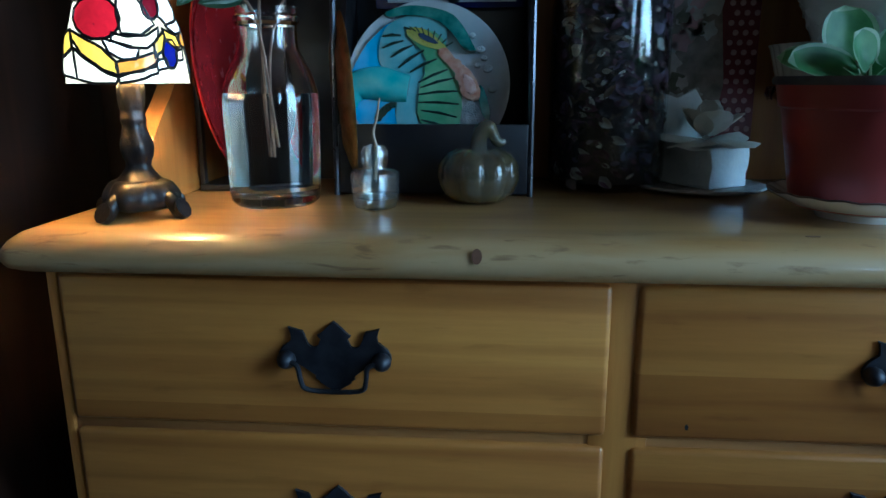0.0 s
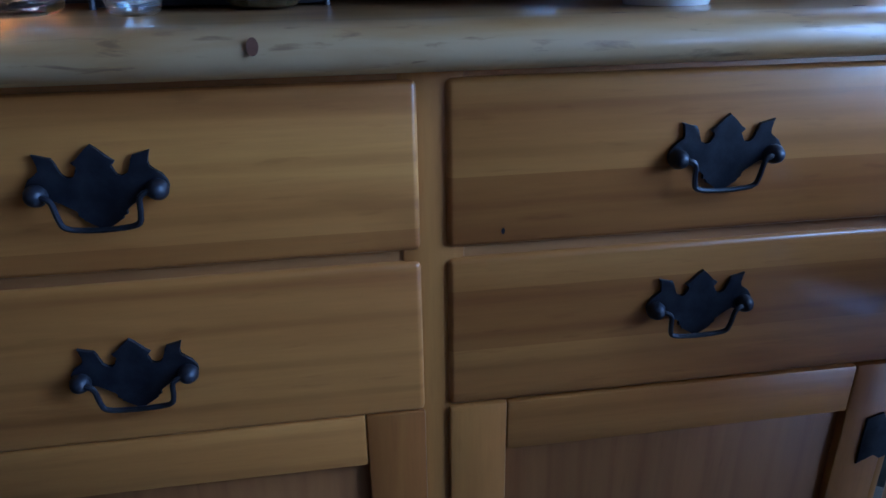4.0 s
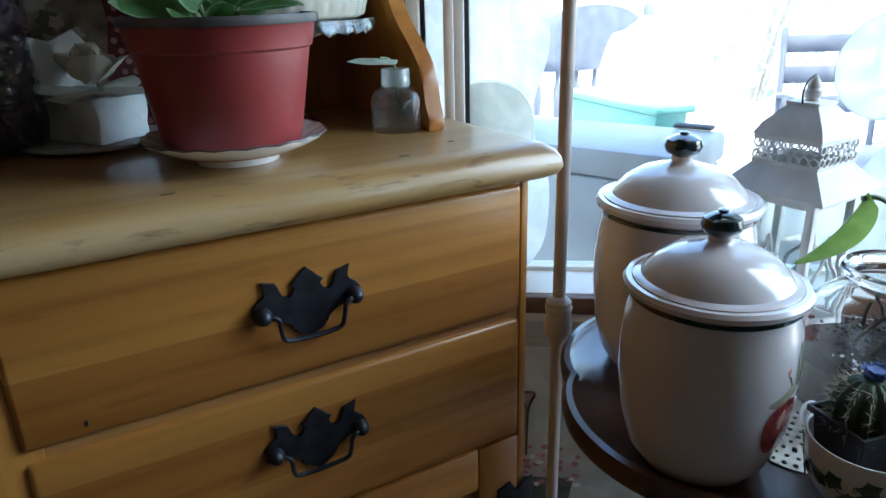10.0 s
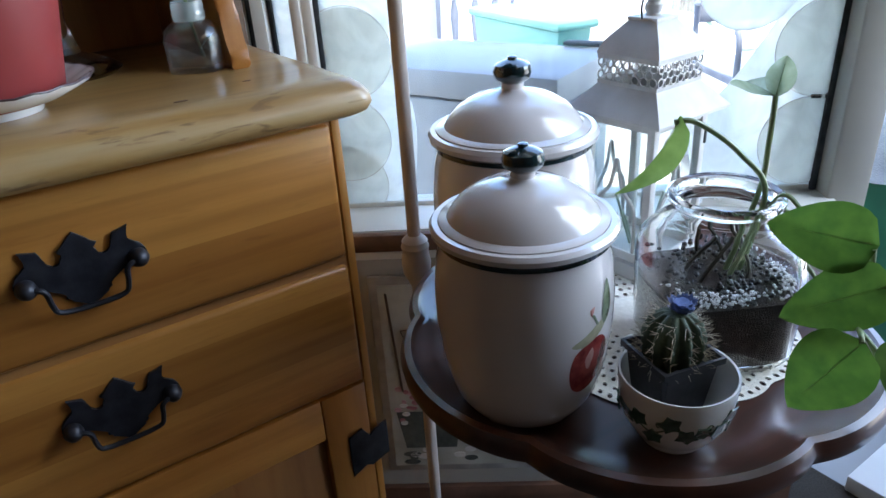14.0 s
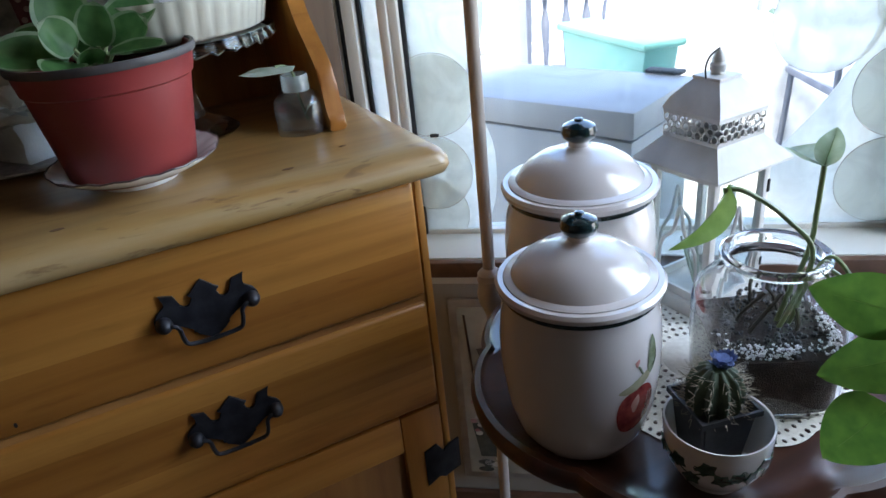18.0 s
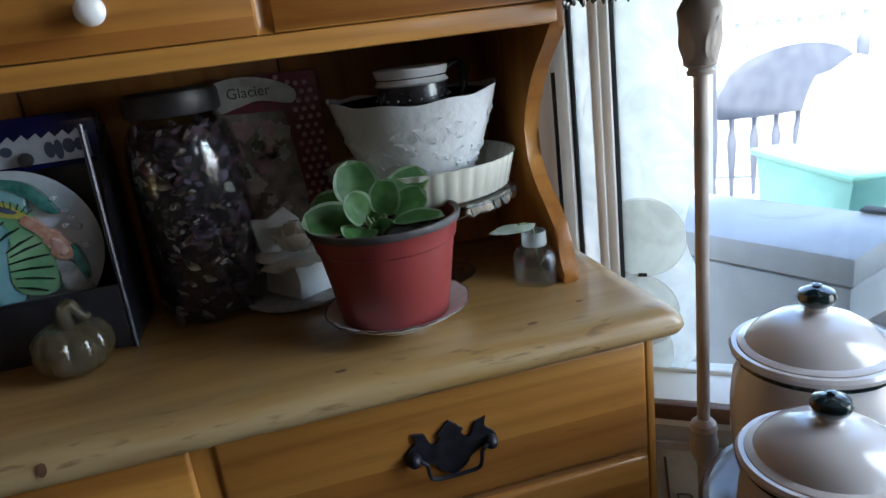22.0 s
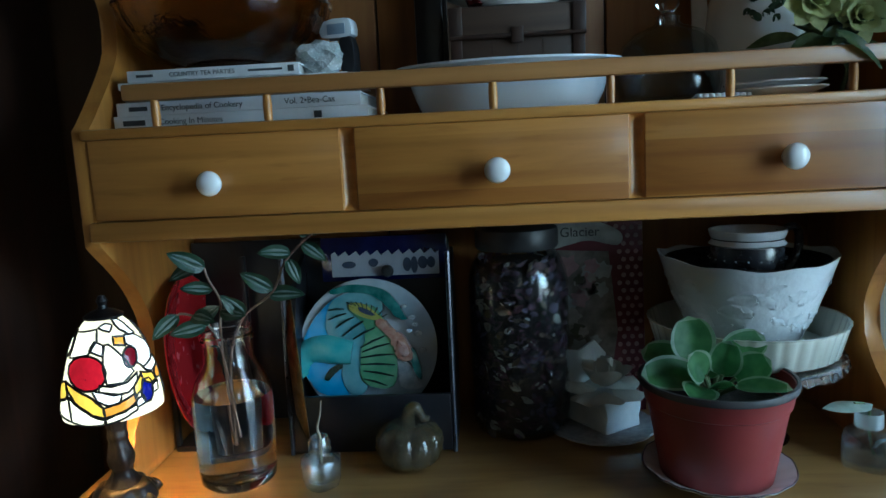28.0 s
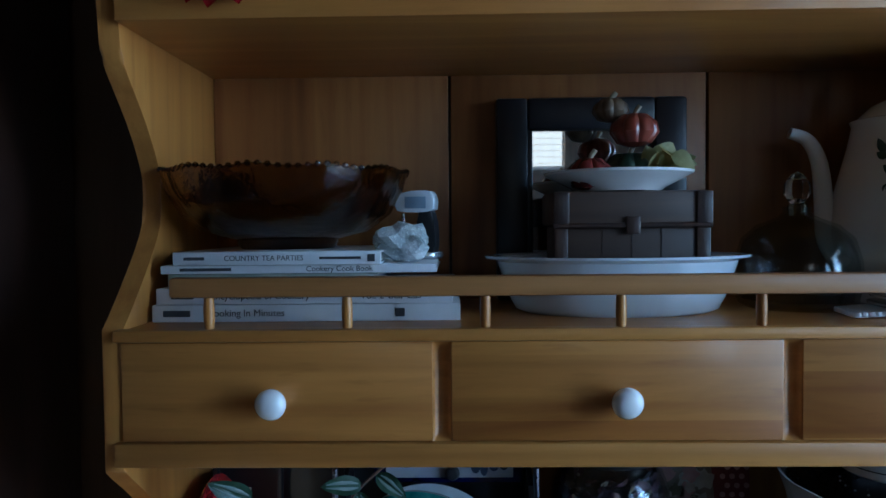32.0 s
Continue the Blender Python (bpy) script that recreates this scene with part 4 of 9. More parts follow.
def tiffany_lamp():
    lamp = thing("stained_glass_lamp", -0.268, 0.615, TOP, "small lit stained-glass lamp on a dark bronze tree base", "table lamp")
    prof = [(0.0, 0.030), (0.024, 0.030), (0.019, 0.038), (0.014, 0.044), (0.0125, 0.050), (0.0155, 0.057), (0.0165, 0.066), (0.0135, 0.076), (0.0115, 0.084), (0.0125, 0.090), (0.0115, 0.097), (0.0125, 0.102), (0.0135, 0.112), (0.0120, 0.122), (0.0, 0.122)]
    part("stem", lathe(sprof(prof), 32, wave=lambda a, r, z: (r * (1 + 0.06 * math.sin(5 * a + z * 90)), z)), bronze, lamp, "turned bronze stem")
    part("base", lathe(sprof([(0.0, 0.004), (0.02, 0.006), (0.034, 0.010), (0.038, 0.019), (0.034, 0.028), (0.026, 0.034), (0.0, 0.036)]), 64, wave=lambda a, r, z: (r * (1 + 0.10 * math.cos(4 * a) + 0.03 * math.sin(11 * a)), z)), bronze, lamp, "knobbly cast bronze foot")
    for k in range(4):
        a = FACE + radians(45 + 90 * k)
        c, s = math.cos(a), math.sin(a)
        part("foot", tube(curve_points([(0.022 * c, 0.022 * s, 0.02), (0.038 * c, 0.038 * s, 0.017), (0.048 * c, 0.048 * s, 0.008), (0.055 * c, 0.055 * s, 0.0105)], 4), lambda t: 0.0075 + 0.0025 * max(0.0, t - 0.6) / 0.4, 10), bronze, lamp)
    part("socket", lathe([(0.0, 0.110), (0.008, 0.110), (0.008, 0.160), (0.007, 0.166), (0.0, 0.166)], 18), bronze, lamp)
    part("bulb", lathe([(0.0, 0.1665), (0.006, 0.168), (0.010, 0.176), (0.0105, 0.183), (0.007, 0.191), (0.0, 0.194)], 18), bulb_mat, lamp, "glowing bulb", pose(-0.010, -0.012, 0))
    z0 = 0.122
    lamp.scale = (0.875, 0.875, 1.0)
    SH = [(0.0605, 0.0), (0.0600, 0.006), (0.0580, 0.022), (0.0535, 0.044), (0.0465, 0.066), (0.037, 0.085), (0.028, 0.097), (0.021, 0.104)]

    def radius(v):
        h = v * 0.104
        for (r0, a0), (r1, a1) in zip(SH, SH[1:]):
            if h <= a1:
                return r0 + (r1 - r0) * (h - a0) / (a1 - a0)
        return SH[-1][0]

    shade = part("shade", lathe([(r - 0.0016, z0 + z) for r, z in SH] + [(r - 0.003, z0 + z) for r, z in SH[::-1]] + [(SH[0][0] - 0.0016, z0)], 48), g_base, lamp, "leaded glass shade with a rose")
    part("cap", lathe([(0.0, z0 + 0.105), (0.023, z0 + 0.1035), (0.0235, z0 + 0.106), (0.016, z0 + 0.110), (0.006, z0 + 0.113), (0.005, z0 + 0.117), (0.007, z0 + 0.121), (0.004, z0 + 0.127), (0.0, z0 + 0.128)], 20), bronze, lamp, "bronze finial cap")

    def pane(mat, pts, turn=0.0):
        b = bmesh.new()
        fine = []
        for (xa, ya), (xb, yb) in zip(pts, pts[1:] + pts[:1]):
            for k in range(3):
                fine.append((xa + (xb - xa) * k / 3, ya + (yb - ya) * k / 3))
        cx, cy = sum(p[0] for p in fine) / len(fine), sum(p[1] for p in fine) / len(fine)

        def spot(x, y, out):
            v = max(0.0, min(1.0, (635 - y) / 430))
            r = radius(v)
            u = max(-0.985, min(0.985, (x - 340) / 215 * 0.0605 / r))
            a = FACE + turn + math.asin(u)
            return ((r + out) * math.cos(a), (r + out) * math.sin(a), z0 + v * 0.104)
        fine = [(cx + (x - cx) * 1.06 + (2.5 if x > cx else -2.5), cy + (y - cy) * 1.05 + (2 if y > cy else -2)) for x, y in fine]
        rim = [b.verts.new(spot(x, y, -0.0014)) for x, y in fine]
        top = [b.verts.new(spot(cx + (x - cx) * 0.95, cy + (y - cy) * 0.95, 0.0004)) for x, y in fine]
        mid = [b.verts.new(spot(cx + (x - cx) * 0.5, cy + (y - cy) * 0.5, 0.0008)) for x, y in fine]
        c = b.verts.new(spot(cx, cy, 0.001))
        n = len(fine)
        for k in range(n):
            j = (k + 1) % n
            b.faces.new((rim[k], rim[j], top[j], top[k]))
            b.faces.new((top[k], top[j], mid[j], mid[k]))
            b.faces.new((mid[k], mid[j], c))
        part("glass_piece", b, mat, shade)
        part("lead_line", tube([spot(cx + (x - cx) * 0.99, cy + (y - cy) * 0.99, 0.0002) for x, y in fine], 0.0015, 6, closed=True), bronze, shade)

    for turn in (0.0, math.pi * 0.97):
        pane(g_red, ellipse(255, 415, 66, 68, 14), turn)
        pane(g_wine, ellipse(425, 372, 24, 40, 10), turn)
        pane(g_cream, [(330, 310), (350, 308), (395, 370), (428, 430), (385, 466), (330, 462), (322, 400)], turn)
        pane(g_cream, [(240, 255), (305, 243), (300, 288), (262, 335), (200, 350)], turn)
        pane(g_cream, [(206, 243), (230, 247), (188, 348), (180, 310)], turn)
        pane(g_white, [(275, 320), (298, 290), (328, 310), (318, 345)], turn)
        pane(g_white, [(320, 235), (345, 223), (366, 232), (355, 252)], turn)
        pane(g_amber, [(370, 278), (405, 285), (408, 318), (372, 306)], turn)
        pane(g_white, [(415, 283), (450, 290), (506, 360), (500, 412), (470, 425), (452, 400), (452, 350), (418, 315)], turn)
        pane(g_white, [(372, 208), (395, 215), (448, 280), (425, 278), (385, 235)], turn)
        pane(g_white, [(266, 483), (290, 495), (372, 520), (360, 550), (320, 552), (285, 527)], turn)
        pane(g_cream, [(300, 468), (345, 480), (400, 475), (440, 445), (436, 482), (400, 512), (350, 512), (300, 490)], turn)
        pane(g_yellow, [(175, 458), (205, 480), (260, 520), (297, 560), (300, 602), (255, 585), (200, 532), (178, 490)], turn)
        pane(g_orange, [(305, 566), (370, 552), (426, 530), (430, 562), (380, 592), (310, 602)], turn)
        pane(g_cream, [(176, 515), (200, 545), (250, 592), (298, 612), (290, 634), (230, 632), (182, 617)], turn)
        pane(g_yellow, [(128, 478), (166, 455), (166, 512), (125, 552)], turn)
        pane(g_cream, [(127, 562), (171, 520), (174, 617), (138, 602)], turn)
        pane(g_cream, [(310, 612), (426, 580), (426, 602), (360, 624), (312, 632)], turn)
        pane(g_white, [(432, 560), (458, 550), (466, 577), (435, 588)], turn)
        pane(g_blue, ellipse(478, 532, 21, 48, 10), turn)
        pane(g_yellow, [(430, 500), (455, 460), (461, 476), (450, 520), (430, 546)], turn)
        pane(g_yellow, [(462, 448), (500, 468), (513, 500), (495, 507), (470, 482)], turn)
        pane(g_orange, ellipse(531, 476, 14, 26, 8), turn)
        pane(g_white, [(475, 435), (520, 408), (529, 440), (505, 457)], turn)
        pane(g_cream, [(500, 525), (520, 515), (519, 548), (502, 552)], turn)
    # rose heart, a darker boss on the red pane
    r = radius(0.51)
    a = FACE + math.asin(max(-0.98, (250 - 340) / 215 * 0.0605 / r))
    hb = lathe([(0.0, 0.0028), (0.004, 0.002), (0.0058, 0.0), (0.0, -0.001)], 14)
    part("rose_heart", hb, g_wine, shade, "", aim((r * math.cos(a), r * math.sin(a), z0 + 0.047), (math.cos(a), math.sin(a), 0.25)) @ Matrix.Rotation(radians(90), 4, 'Y'))


bulb_mat = lit_glass("lit_bulb", (1.0, 0.50, 0.15), BULB * 13)
g_base = lit_glass("lit_opal_glass", (1.0, 0.80, 0.50), 3.4)
g_cream = lit_glass("lit_cream_glass", (1.0, 0.84, 0.55), 4.5)
g_white = lit_glass("lit_white_glass", (1.0, 0.94, 0.84), 4.5)
g_yellow = lit_glass("lit_yellow_glass", (1.0, 0.58, 0.06), 2.6)
g_orange = lit_glass("lit_orange_glass", (0.95, 0.36, 0.04), 1.8)
g_amber = lit_glass("lit_amber_glass", (1.0, 0.45, 0.05), 1.8)
g_red = lit_glass("lit_red_glass", (0.80, 0.010, 0.03), 1.1)
g_wine = lit_glass("lit_wine_glass", (0.35, 0.01, 0.03), 0.3)
g_blue = lit_glass("lit_blue_glass", (0.02, 0.02, 0.35), 0.35)
tiffany_lamp()


def carafe():
    c = thing("glass_carafe", -0.160, 0.683, TOP, "clear glass carafe with water and trailing plant cuttings", "carafe")
    out = [(0.0, 0.002), (0.030, 0.0), (0.040, 0.002), (0.0445, 0.007), (0.0455, 0.014), (0.0465, 0.05), (0.0475, 0.09), (0.0475, 0.108), (0.0455, 0.118), (0.041, 0.132), (0.0335, 0.146), (0.0298, 0.154), (0.0288, 0.162), (0.0290, 0.176), (0.0318, 0.179), (0.0318, 0.184), (0.0296, 0.186), (0.0300, 0.193)]
    inn = [(0.0282, 0.193), (0.0272, 0.180), (0.0270, 0.170), (0.0280, 0.154), (0.0316, 0.146), (0.0390, 0.131), (0.0437, 0.117), (0.0457, 0.107), (0.0457, 0.09), (0.0447, 0.05), (0.0437, 0.018), (0.036, 0.012), (0.0, 0.011)]
    part("vessel", lathe(out + inn, 56), clear_glass, c, "clear glass vessel").visible_shadow = False
    lvl = 0.112
    part("water", lathe([(0.0, 0.0108), (0.036, 0.0116), (0.0440, 0.0180), (0.0450, 0.05), (0.0460, 0.09), (0.0460, 0.107), (0.0450, lvl), (0.0, lvl)], 56), water, c, "clear water").visible_shadow = False
    # cuttings of a striped trailing plant
    random.seed(11)
    stems = [
        [(0.0, 0.0, 0.05), (0.004, -0.006, 0.15), (0.026, -0.012, 0.205), (0.064, -0.015, 0.235), (0.084, -0.02, 0.272), (0.116, -0.02, 0.302)],
        [(0.004, 0.0, 0.06), (-0.004, -0.01, 0.17), (-0.02, -0.018, 0.205), (-0.045, -0.022, 0.215), (-0.052, -0.024, 0.20)],
        [(-0.004, 0.004, 0.05), (-0.006, -0.002, 0.18), (0.0, -0.01, 0.225), (-0.01, -0.016, 0.255), (-0.016, -0.01, 0.275)],
    ]
    for s in stems:
        part("stem", tube(curve_points(s, 6), 0.0014, 7), plant_stem, c, "thin pinkish stem")
    leaves = [((0.116, -0.02, 0.302), (0.6, -0.4, 0.35), 0.040), ((0.110, -0.02, 0.297), (-0.15, -0.4, 0.8), 0.044), ((0.104, -0.02, 0.291), (0.75, -0.3, -0.45), 0.042), ((0.092, -0.02, 0.280), (-0.8, -0.4, 0.15), 0.046), ((0.086, -0.018, 0.274), (0.45, -0.4, -0.75), 0.040), ((0.066, -0.016, 0.238), (-0.75, -0.4, 0.55), 0.050), ((0.060, -0.015, 0.232), (0.95, -0.25, 0.10), 0.052), ((0.030, -0.014, 0.210), (-0.35, -0.5, 0.55), 0.046), ((-0.045, -0.022, 0.214), (-0.5, -0.6, -0.45), 0.048), ((-0.030, -0.02, 0.212), (0.7, -0.6, 0.05), 0.050), ((-0.020, -0.018, 0.204), (0.6, -0.6, 0.5), 0.052), ((-0.015, -0.018, 0.200), (-0.8, -0.5, -0.1), 0.050), ((0.0, -0.012, 0.215), (0.8, -0.6, 0.0), 0.050), ((-0.012, -0.014, 0.265), (-0.6, -0.5, 0.45), 0.055), ((-0.016, -0.01, 0.27), (-0.9, -0.5, -0.3), 0.050), ((-0.006, -0.012, 0.24), (-0.9, -0.4, 0.2), 0.044)]
    for o, d, ln in leaves:
        ln *= 0.86
        lf = part("leaf", blade(ln, ln * 0.46, curl=0.25, fold=0.35), zebra_leaf, c, "green leaf with silver stripes", aim2(o, d, (random.uniform(-0.4, 0.5), -1.0, random.uniform(0.2, 0.9))))
        for sy in (-0.35, 0.35):
            b = bmesh.new()
            pts = [(ln * t * (1 - 0.03 * t), sy * ln * 0.23 * math.sin(math.pi * t ** 0.8) ** 0.75 * 0.9, -0.25 * ln * t * t * 0.6 + 0.35 * 0.28 * ln * 0.23 * math.sin(math.pi * t ** 0.8) + 0.0005) for t in (0.12, 0.3, 0.5, 0.7, 0.88)]
            part("stripe", tube(pts, lambda t: ln * 0.035 * math.sin(math.pi * min(1, t + 0.05)) + 0.0003, 6, flat=0.2), silver_leaf, lf)


still_water = thin_glass("still_water", (0.95, 0.96, 0.96), 0.97, 0.05, 0.015)
plant_stem = mottled("pinkish_stem", (0.16, 0.09, 0.07), (0.22, 0.15, 0.10), 60, 0.5)
zebra_leaf = leaf_mat("striped_leaf_green", (0.018, 0.045, 0.025), (0.045, 0.085, 0.05))
silver_leaf = mottled("silver_leaf_stripe", (0.12, 0.17, 0.145), (0.19, 0.245, 0.21), 80, 0.4)
carafe()


def fig_bottle():
    f = thing("small_glass_bottle", -0.053, 0.660, TOP, "tiny square-shouldered glass bottle with a dried stem", "glass bottle")
    out = [(0.0, 0.001), (0.014, 0.0), (0.019, 0.003), (0.0215, 0.012), (0.023, 0.030), (0.0225, 0.037), (0.019, 0.040), (0.012, 0.041), (0.0115, 0.044), (0.0135, 0.047), (0.0135, 0.057), (0.011, 0.0605), (0.0105, 0.063)]
    inn = [(0.0085, 0.063), (0.0085, 0.042), (0.017, 0.0375), (0.020, 0.034), (0.0205, 0.028), (0.0185, 0.012), (0.0, 0.008)]
    part("vessel", lathe(out + inn, 32, wave=lambda a, r, z: (r * (1 + (0.06 * math.cos(4 * a) if z < 0.041 else 0.02 * math.cos(10 * a))), z)), bright_glass, f).visible_shadow = False
    part("stem", tube(curve_points([(0.0, 0, 0.03), (0.002, -0.002, 0.06), (0.0, -0.004, 0.075), (0.004, -0.004, 0.09), (0.007, -0.005, 0.108)], 6), lambda t: 0.0022 - 0.0014 * t, 7), dried, f, "thin dried stem")


dried = mottled("dried_stem", (0.28, 0.22, 0.14), (0.4, 0.34, 0.24), 80, 0.7)
fig_bottle()


def glass_pumpkin():
    g = thing("glass_pumpkin", 0.047, 0.713, TOP, "olive iridescent glass pumpkin with a curled stem", "pumpkin ornament")
    prof = [(0.0, 0.004), (0.014, 0.001), (0.028, 0.003), (0.038, 0.012), (0.0435, 0.026), (0.042, 0.040), (0.034, 0.051), (0.022, 0.056), (0.010, 0.056), (0.0, 0.053)]
    part("body", lathe(prof, 80, wave=lambda a, r, z: (r * (1 - 0.13 * (1 - abs(math.sin(4.5 * a))) ** 2.0), z)), pumpkin_glass, g, "ribbed iridescent glass body")
    part("stem", tube(curve_points([(0, 0, 0.05), (0.0, -0.004, 0.062), (0.003, -0.008, 0.074), (0.010, -0.008, 0.078), (0.015, -0.006, 0.070), (0.02, -0.006, 0.062), (0.027, -0.004, 0.064)], 6), lambda t: 0.0075 * (1 - t) ** 0.6 + 0.0022, 10), pumpkin_glass, g, "curled glass stem")


glass_pumpkin()


def plate_rack():
    """A dark wire-and-wood rack with a front ledge that holds the bird plate."""
    r = thing("plate_rack", -0.005, 0.80, TOP, "black plate rack with upright rods and a front ledge", "plate rack")
    part("front_board", boxed(-0.104, 0.104, -0.052, -0.044, 0.002, 0.078, 0.002), rack_black, r, "black front board")
    part("floor_board", boxed(-0.104, 0.104, -0.044, 0.08, 0.002, 0.0195, 0.001), rack_black, r)
    part("back_board", boxed(-0.104, 0.104, 0.072, 0.080, 0.010, 0.265, 0.002), rack_black, r, "black back board")
    for x in (-0.107, 0.107):
        part("post", tube([(x, -0.05, 0.0), (x, -0.046, 0.12), (x, -0.035, 0.26)], 0.0032, 8), rack_steel, r, "thin dark steel upright")
        part("side_board", slab([(-0.05, 0.002), (0.08, 0.002), (0.08, 0.25), (0.02, 0.22), (-0.03, 0.10), (-0.05, 0.08)], x - 0.003, x + 0.003, "yz", 0.001), rack_black, r)
    # blue and white tile on the rack, cut short to fit the camera's view
    t = thing("delft_tile", 0.012, 0.8615, 1.057, "blue-bordered white tile with a small blue scene", "tile")
    part("tile", boxed(-0.095, 0.085, 0.0, 0.008, 0.026, 0.09, 0.002), cobalt, t)
    edge = []
    for k in range(31):
        edge.append((-0.08 + 0.153 * k / 30, 0.066 + 0.004 * math.sin(k * math.pi / 1.5)))
    edge += [(0.073, 0.033), (-0.08, 0.033)]
    part("white_field", slab(edge, -0.0012, 0.0, "xz"), porcelain_grey, t, "white glazed field with a scalloped edge")
    for cx, cz, rx, rz_ in ((-0.055, 0.050, 0.010, 0.005), (-0.02, 0.052, 0.007, 0.006), (0.028, 0.048, 0.006, 0.010), (0.038, 0.047, 0.005, 0.012), (0.05, 0.050, 0.007, 0.009), (0.062, 0.050, 0.006, 0.008)):
        part("blue_motif", slab(smooth2(ellipse(cx, cz, rx, rz_, 8, cx * 60), 3), -0.002, -0.0012, "xz"), slate_blue, t)
    kn = lathe([(0.0, 0.0), (0.008, 0.0), (0.009, 0.006), (0.006, 0.012), (0.0, 0.014)], 16)
    kn.transform(Matrix.Rotation(radians(90), 4, 'X'))
    part("knob", kn, black_plastic, t, "black knob", pose(0.0, -0.001, 0.040))


rack_black = mottled("black_lacquered_wood", (0.006, 0.006, 0.009), (0.016, 0.015, 0.019), 14, 0.35, 0.1, 0.1)
rack_steel = mottled("blued_steel", (0.05, 0.05, 0.06), (0.1, 0.1, 0.12), 30, 0.3, 0.1, 0.1, metal=0.8)
cobalt = mottled("cobalt_glaze", (0.004, 0.006, 0.05), (0.008, 0.013, 0.10), 25, 0.15, 0.05, coat=0.5)
slate_blue = mottled("slate_blue_glaze", (0.05, 0.07, 0.12), (0.09, 0.11, 0.16), 25, 0.2)
porcelain_grey = mottled("greyish_porcelain", (0.42, 0.46, 0.55), (0.52, 0.55, 0.62), 20, 0.2, 0.05, coat=0.4)
plate_rack()


def bird_plate():
    p = thing("bird_plate", -0.017, 0.838, 0.993, "round ceramic plate with a green fan-tailed bird in relief", "decorative plate")
    tilt = pose(0, 0, 0, -9)
    prof = [(0.0, 0.0), (0.06, 0.0), (0.075, 0.003), (0.096, 0.010), (0.0965, 0.013), (0.094, 0.0135), (0.076, 0.0065), (0.06, 0.004), (0.0, 0.004)]
    b = lathe(prof, 64)
    b.transform(tilt @ Matrix.Rotation(radians(90), 4, 'X'))
    part("plate", b, plate_white, p, "white plate with a raised rim")
    f = -0.0135

    def relief(name, mat, pts, d, label="", n=5):
        q = slab(smooth2(pts, n), f - d, f + 0.012, "xz", min(0.0028, d * 0.5), seg=3)
        q.transform(tilt)
        return part(name, q, mat, p, label)
    # relief outlines in millimetres about the middle of the plate
    def mm(pts):
        return [(x * 0.001, z * 0.001) for x, z in pts]
    relief("sky", sky_glaze, mm([(-94, -22), (-92, 8), (-78, 38), (-60, 58), (-40, 72), (-14, 60), (-18, -4), (-22, -60), (-66, -62), (-84, -42)]), 0.0022, "bright blue glazed sky")
    relief("wing", pale_aqua, mm([(-57, 24), (-56, 48), (-48, 66), (-30, 76), (-8, 78), (22, 68), (12, 0), (-4, -58), (-28, -62), (-38, -30), (-30, 0), (-46, 10)]), 0.0036, "pale aqua wing")
    relief("rim_band", teal_glaze, mm([(-52, 80), (-30, 88), (-4, 88), (26, 80), (42, 64), (52, 46), (56, 38), (42, 40), (28, 58), (6, 74), (-26, 78), (-44, 76)]), 0.0062, "teal crest along the rim")
    relief("fan_tail", mint_glaze, mm([(-26, 58), (-12, 62), (10, 58), (22, 43), (34, 20), (40, -10), (40, -36), (33, -54), (12, -55), (-10, -44), (-10, -18), (-8, 0), (0, 18), (-6, 36), (-18, 48)]), 0.0056, "green fan tail")
    relief("eye_ring", olive_yellow, mm([(-26, 60), (-18, 64), (-2, 61), (15, 48), (22, 40), (11, 39), (-4, 43), (-17, 50)]), 0.0070, "yellow-green ring")
    relief("eye", slate_blue, mm([(-12, 57), (-3, 57), (14, 45), (4, 46), (-7, 51)]), 0.0080, "", 3)
    relief("petals", coral_glaze, mm([(12, 38), (22, 41), (35, 25), (48, 17), (60, -2), (62, -17), (47, -19), (38, -7), (35, 8), (22, 23), (14, 31)]), 0.0078, "coral petals")
    relief("petals", pink_glaze, mm([(42, 10), (52, 6), (58, -8), (50, -14), (44, -4)]), 0.0096, "", 4)
    relief("foam", plate_relief, mm([(40, -16), (51, -19), (61, -28), (70, -50), (74, -57), (45, -56), (42, -34)]), 0.0046, "white and blue moulded foam")
    relief("wing_tip", teal_glaze, mm([(60, -2), (66, -6), (73, -28), (73, -46), (64, -34), (60, -16)]), 0.0070, "", 4)
    for x, z, r in ((62, 40, 5), (70, 18, 6), (52, 56, 4), (76, -6, 5), (66, 30, 4), (58, 22, 4)):
        relief("foam", plate_relief, mm(ellipse(x, z, r, r * 0.7, 7, x)), 0.0030, "", 3)
    b = tube(curve_points([(-0.022, 0, -0.006), (-0.040, 0, -0.003), (-0.064, 0, 0.001), (-0.084, 0, -0.003), (-0.094, 0, -0.016), (-0.095, 0, -0.030), (-0.090, 0, -0.038)], 5), lambda t: 0.0155 * (1 - t) ** 0.7 + 0.0075 * min(1.0, 4 * t), 14)
    b.transform(tilt @ Matrix.Translation((0, f - 0.003, 0)) @ Matrix.Diagonal((1.0, 0.62, 1.0, 1.0)))
    part("neck", b, aqua_glaze, p, "rounded aqua neck and head of the bird")
    relief("claw", dark_green, mm([(-38, -20), (-54, -27), (-60, -36), (-62, -42), (-55, -43), (-48, -31), (-36, -27)]), 0.0046, "", 3)
    ribs = [(-53, 54, -31, 55), (-53, 41, -28, 49), (-43, 30, -17, 44), (-34, 18, -4, 38), (-20, 13, 11, 28), (-10, 1, 24, 16), (-8, -5, 31, 6), (-11, -13, 36, -9), (-11, -22, 37, -24), (-7, -31, 35, -39), (-7, -42, 25, -52)]
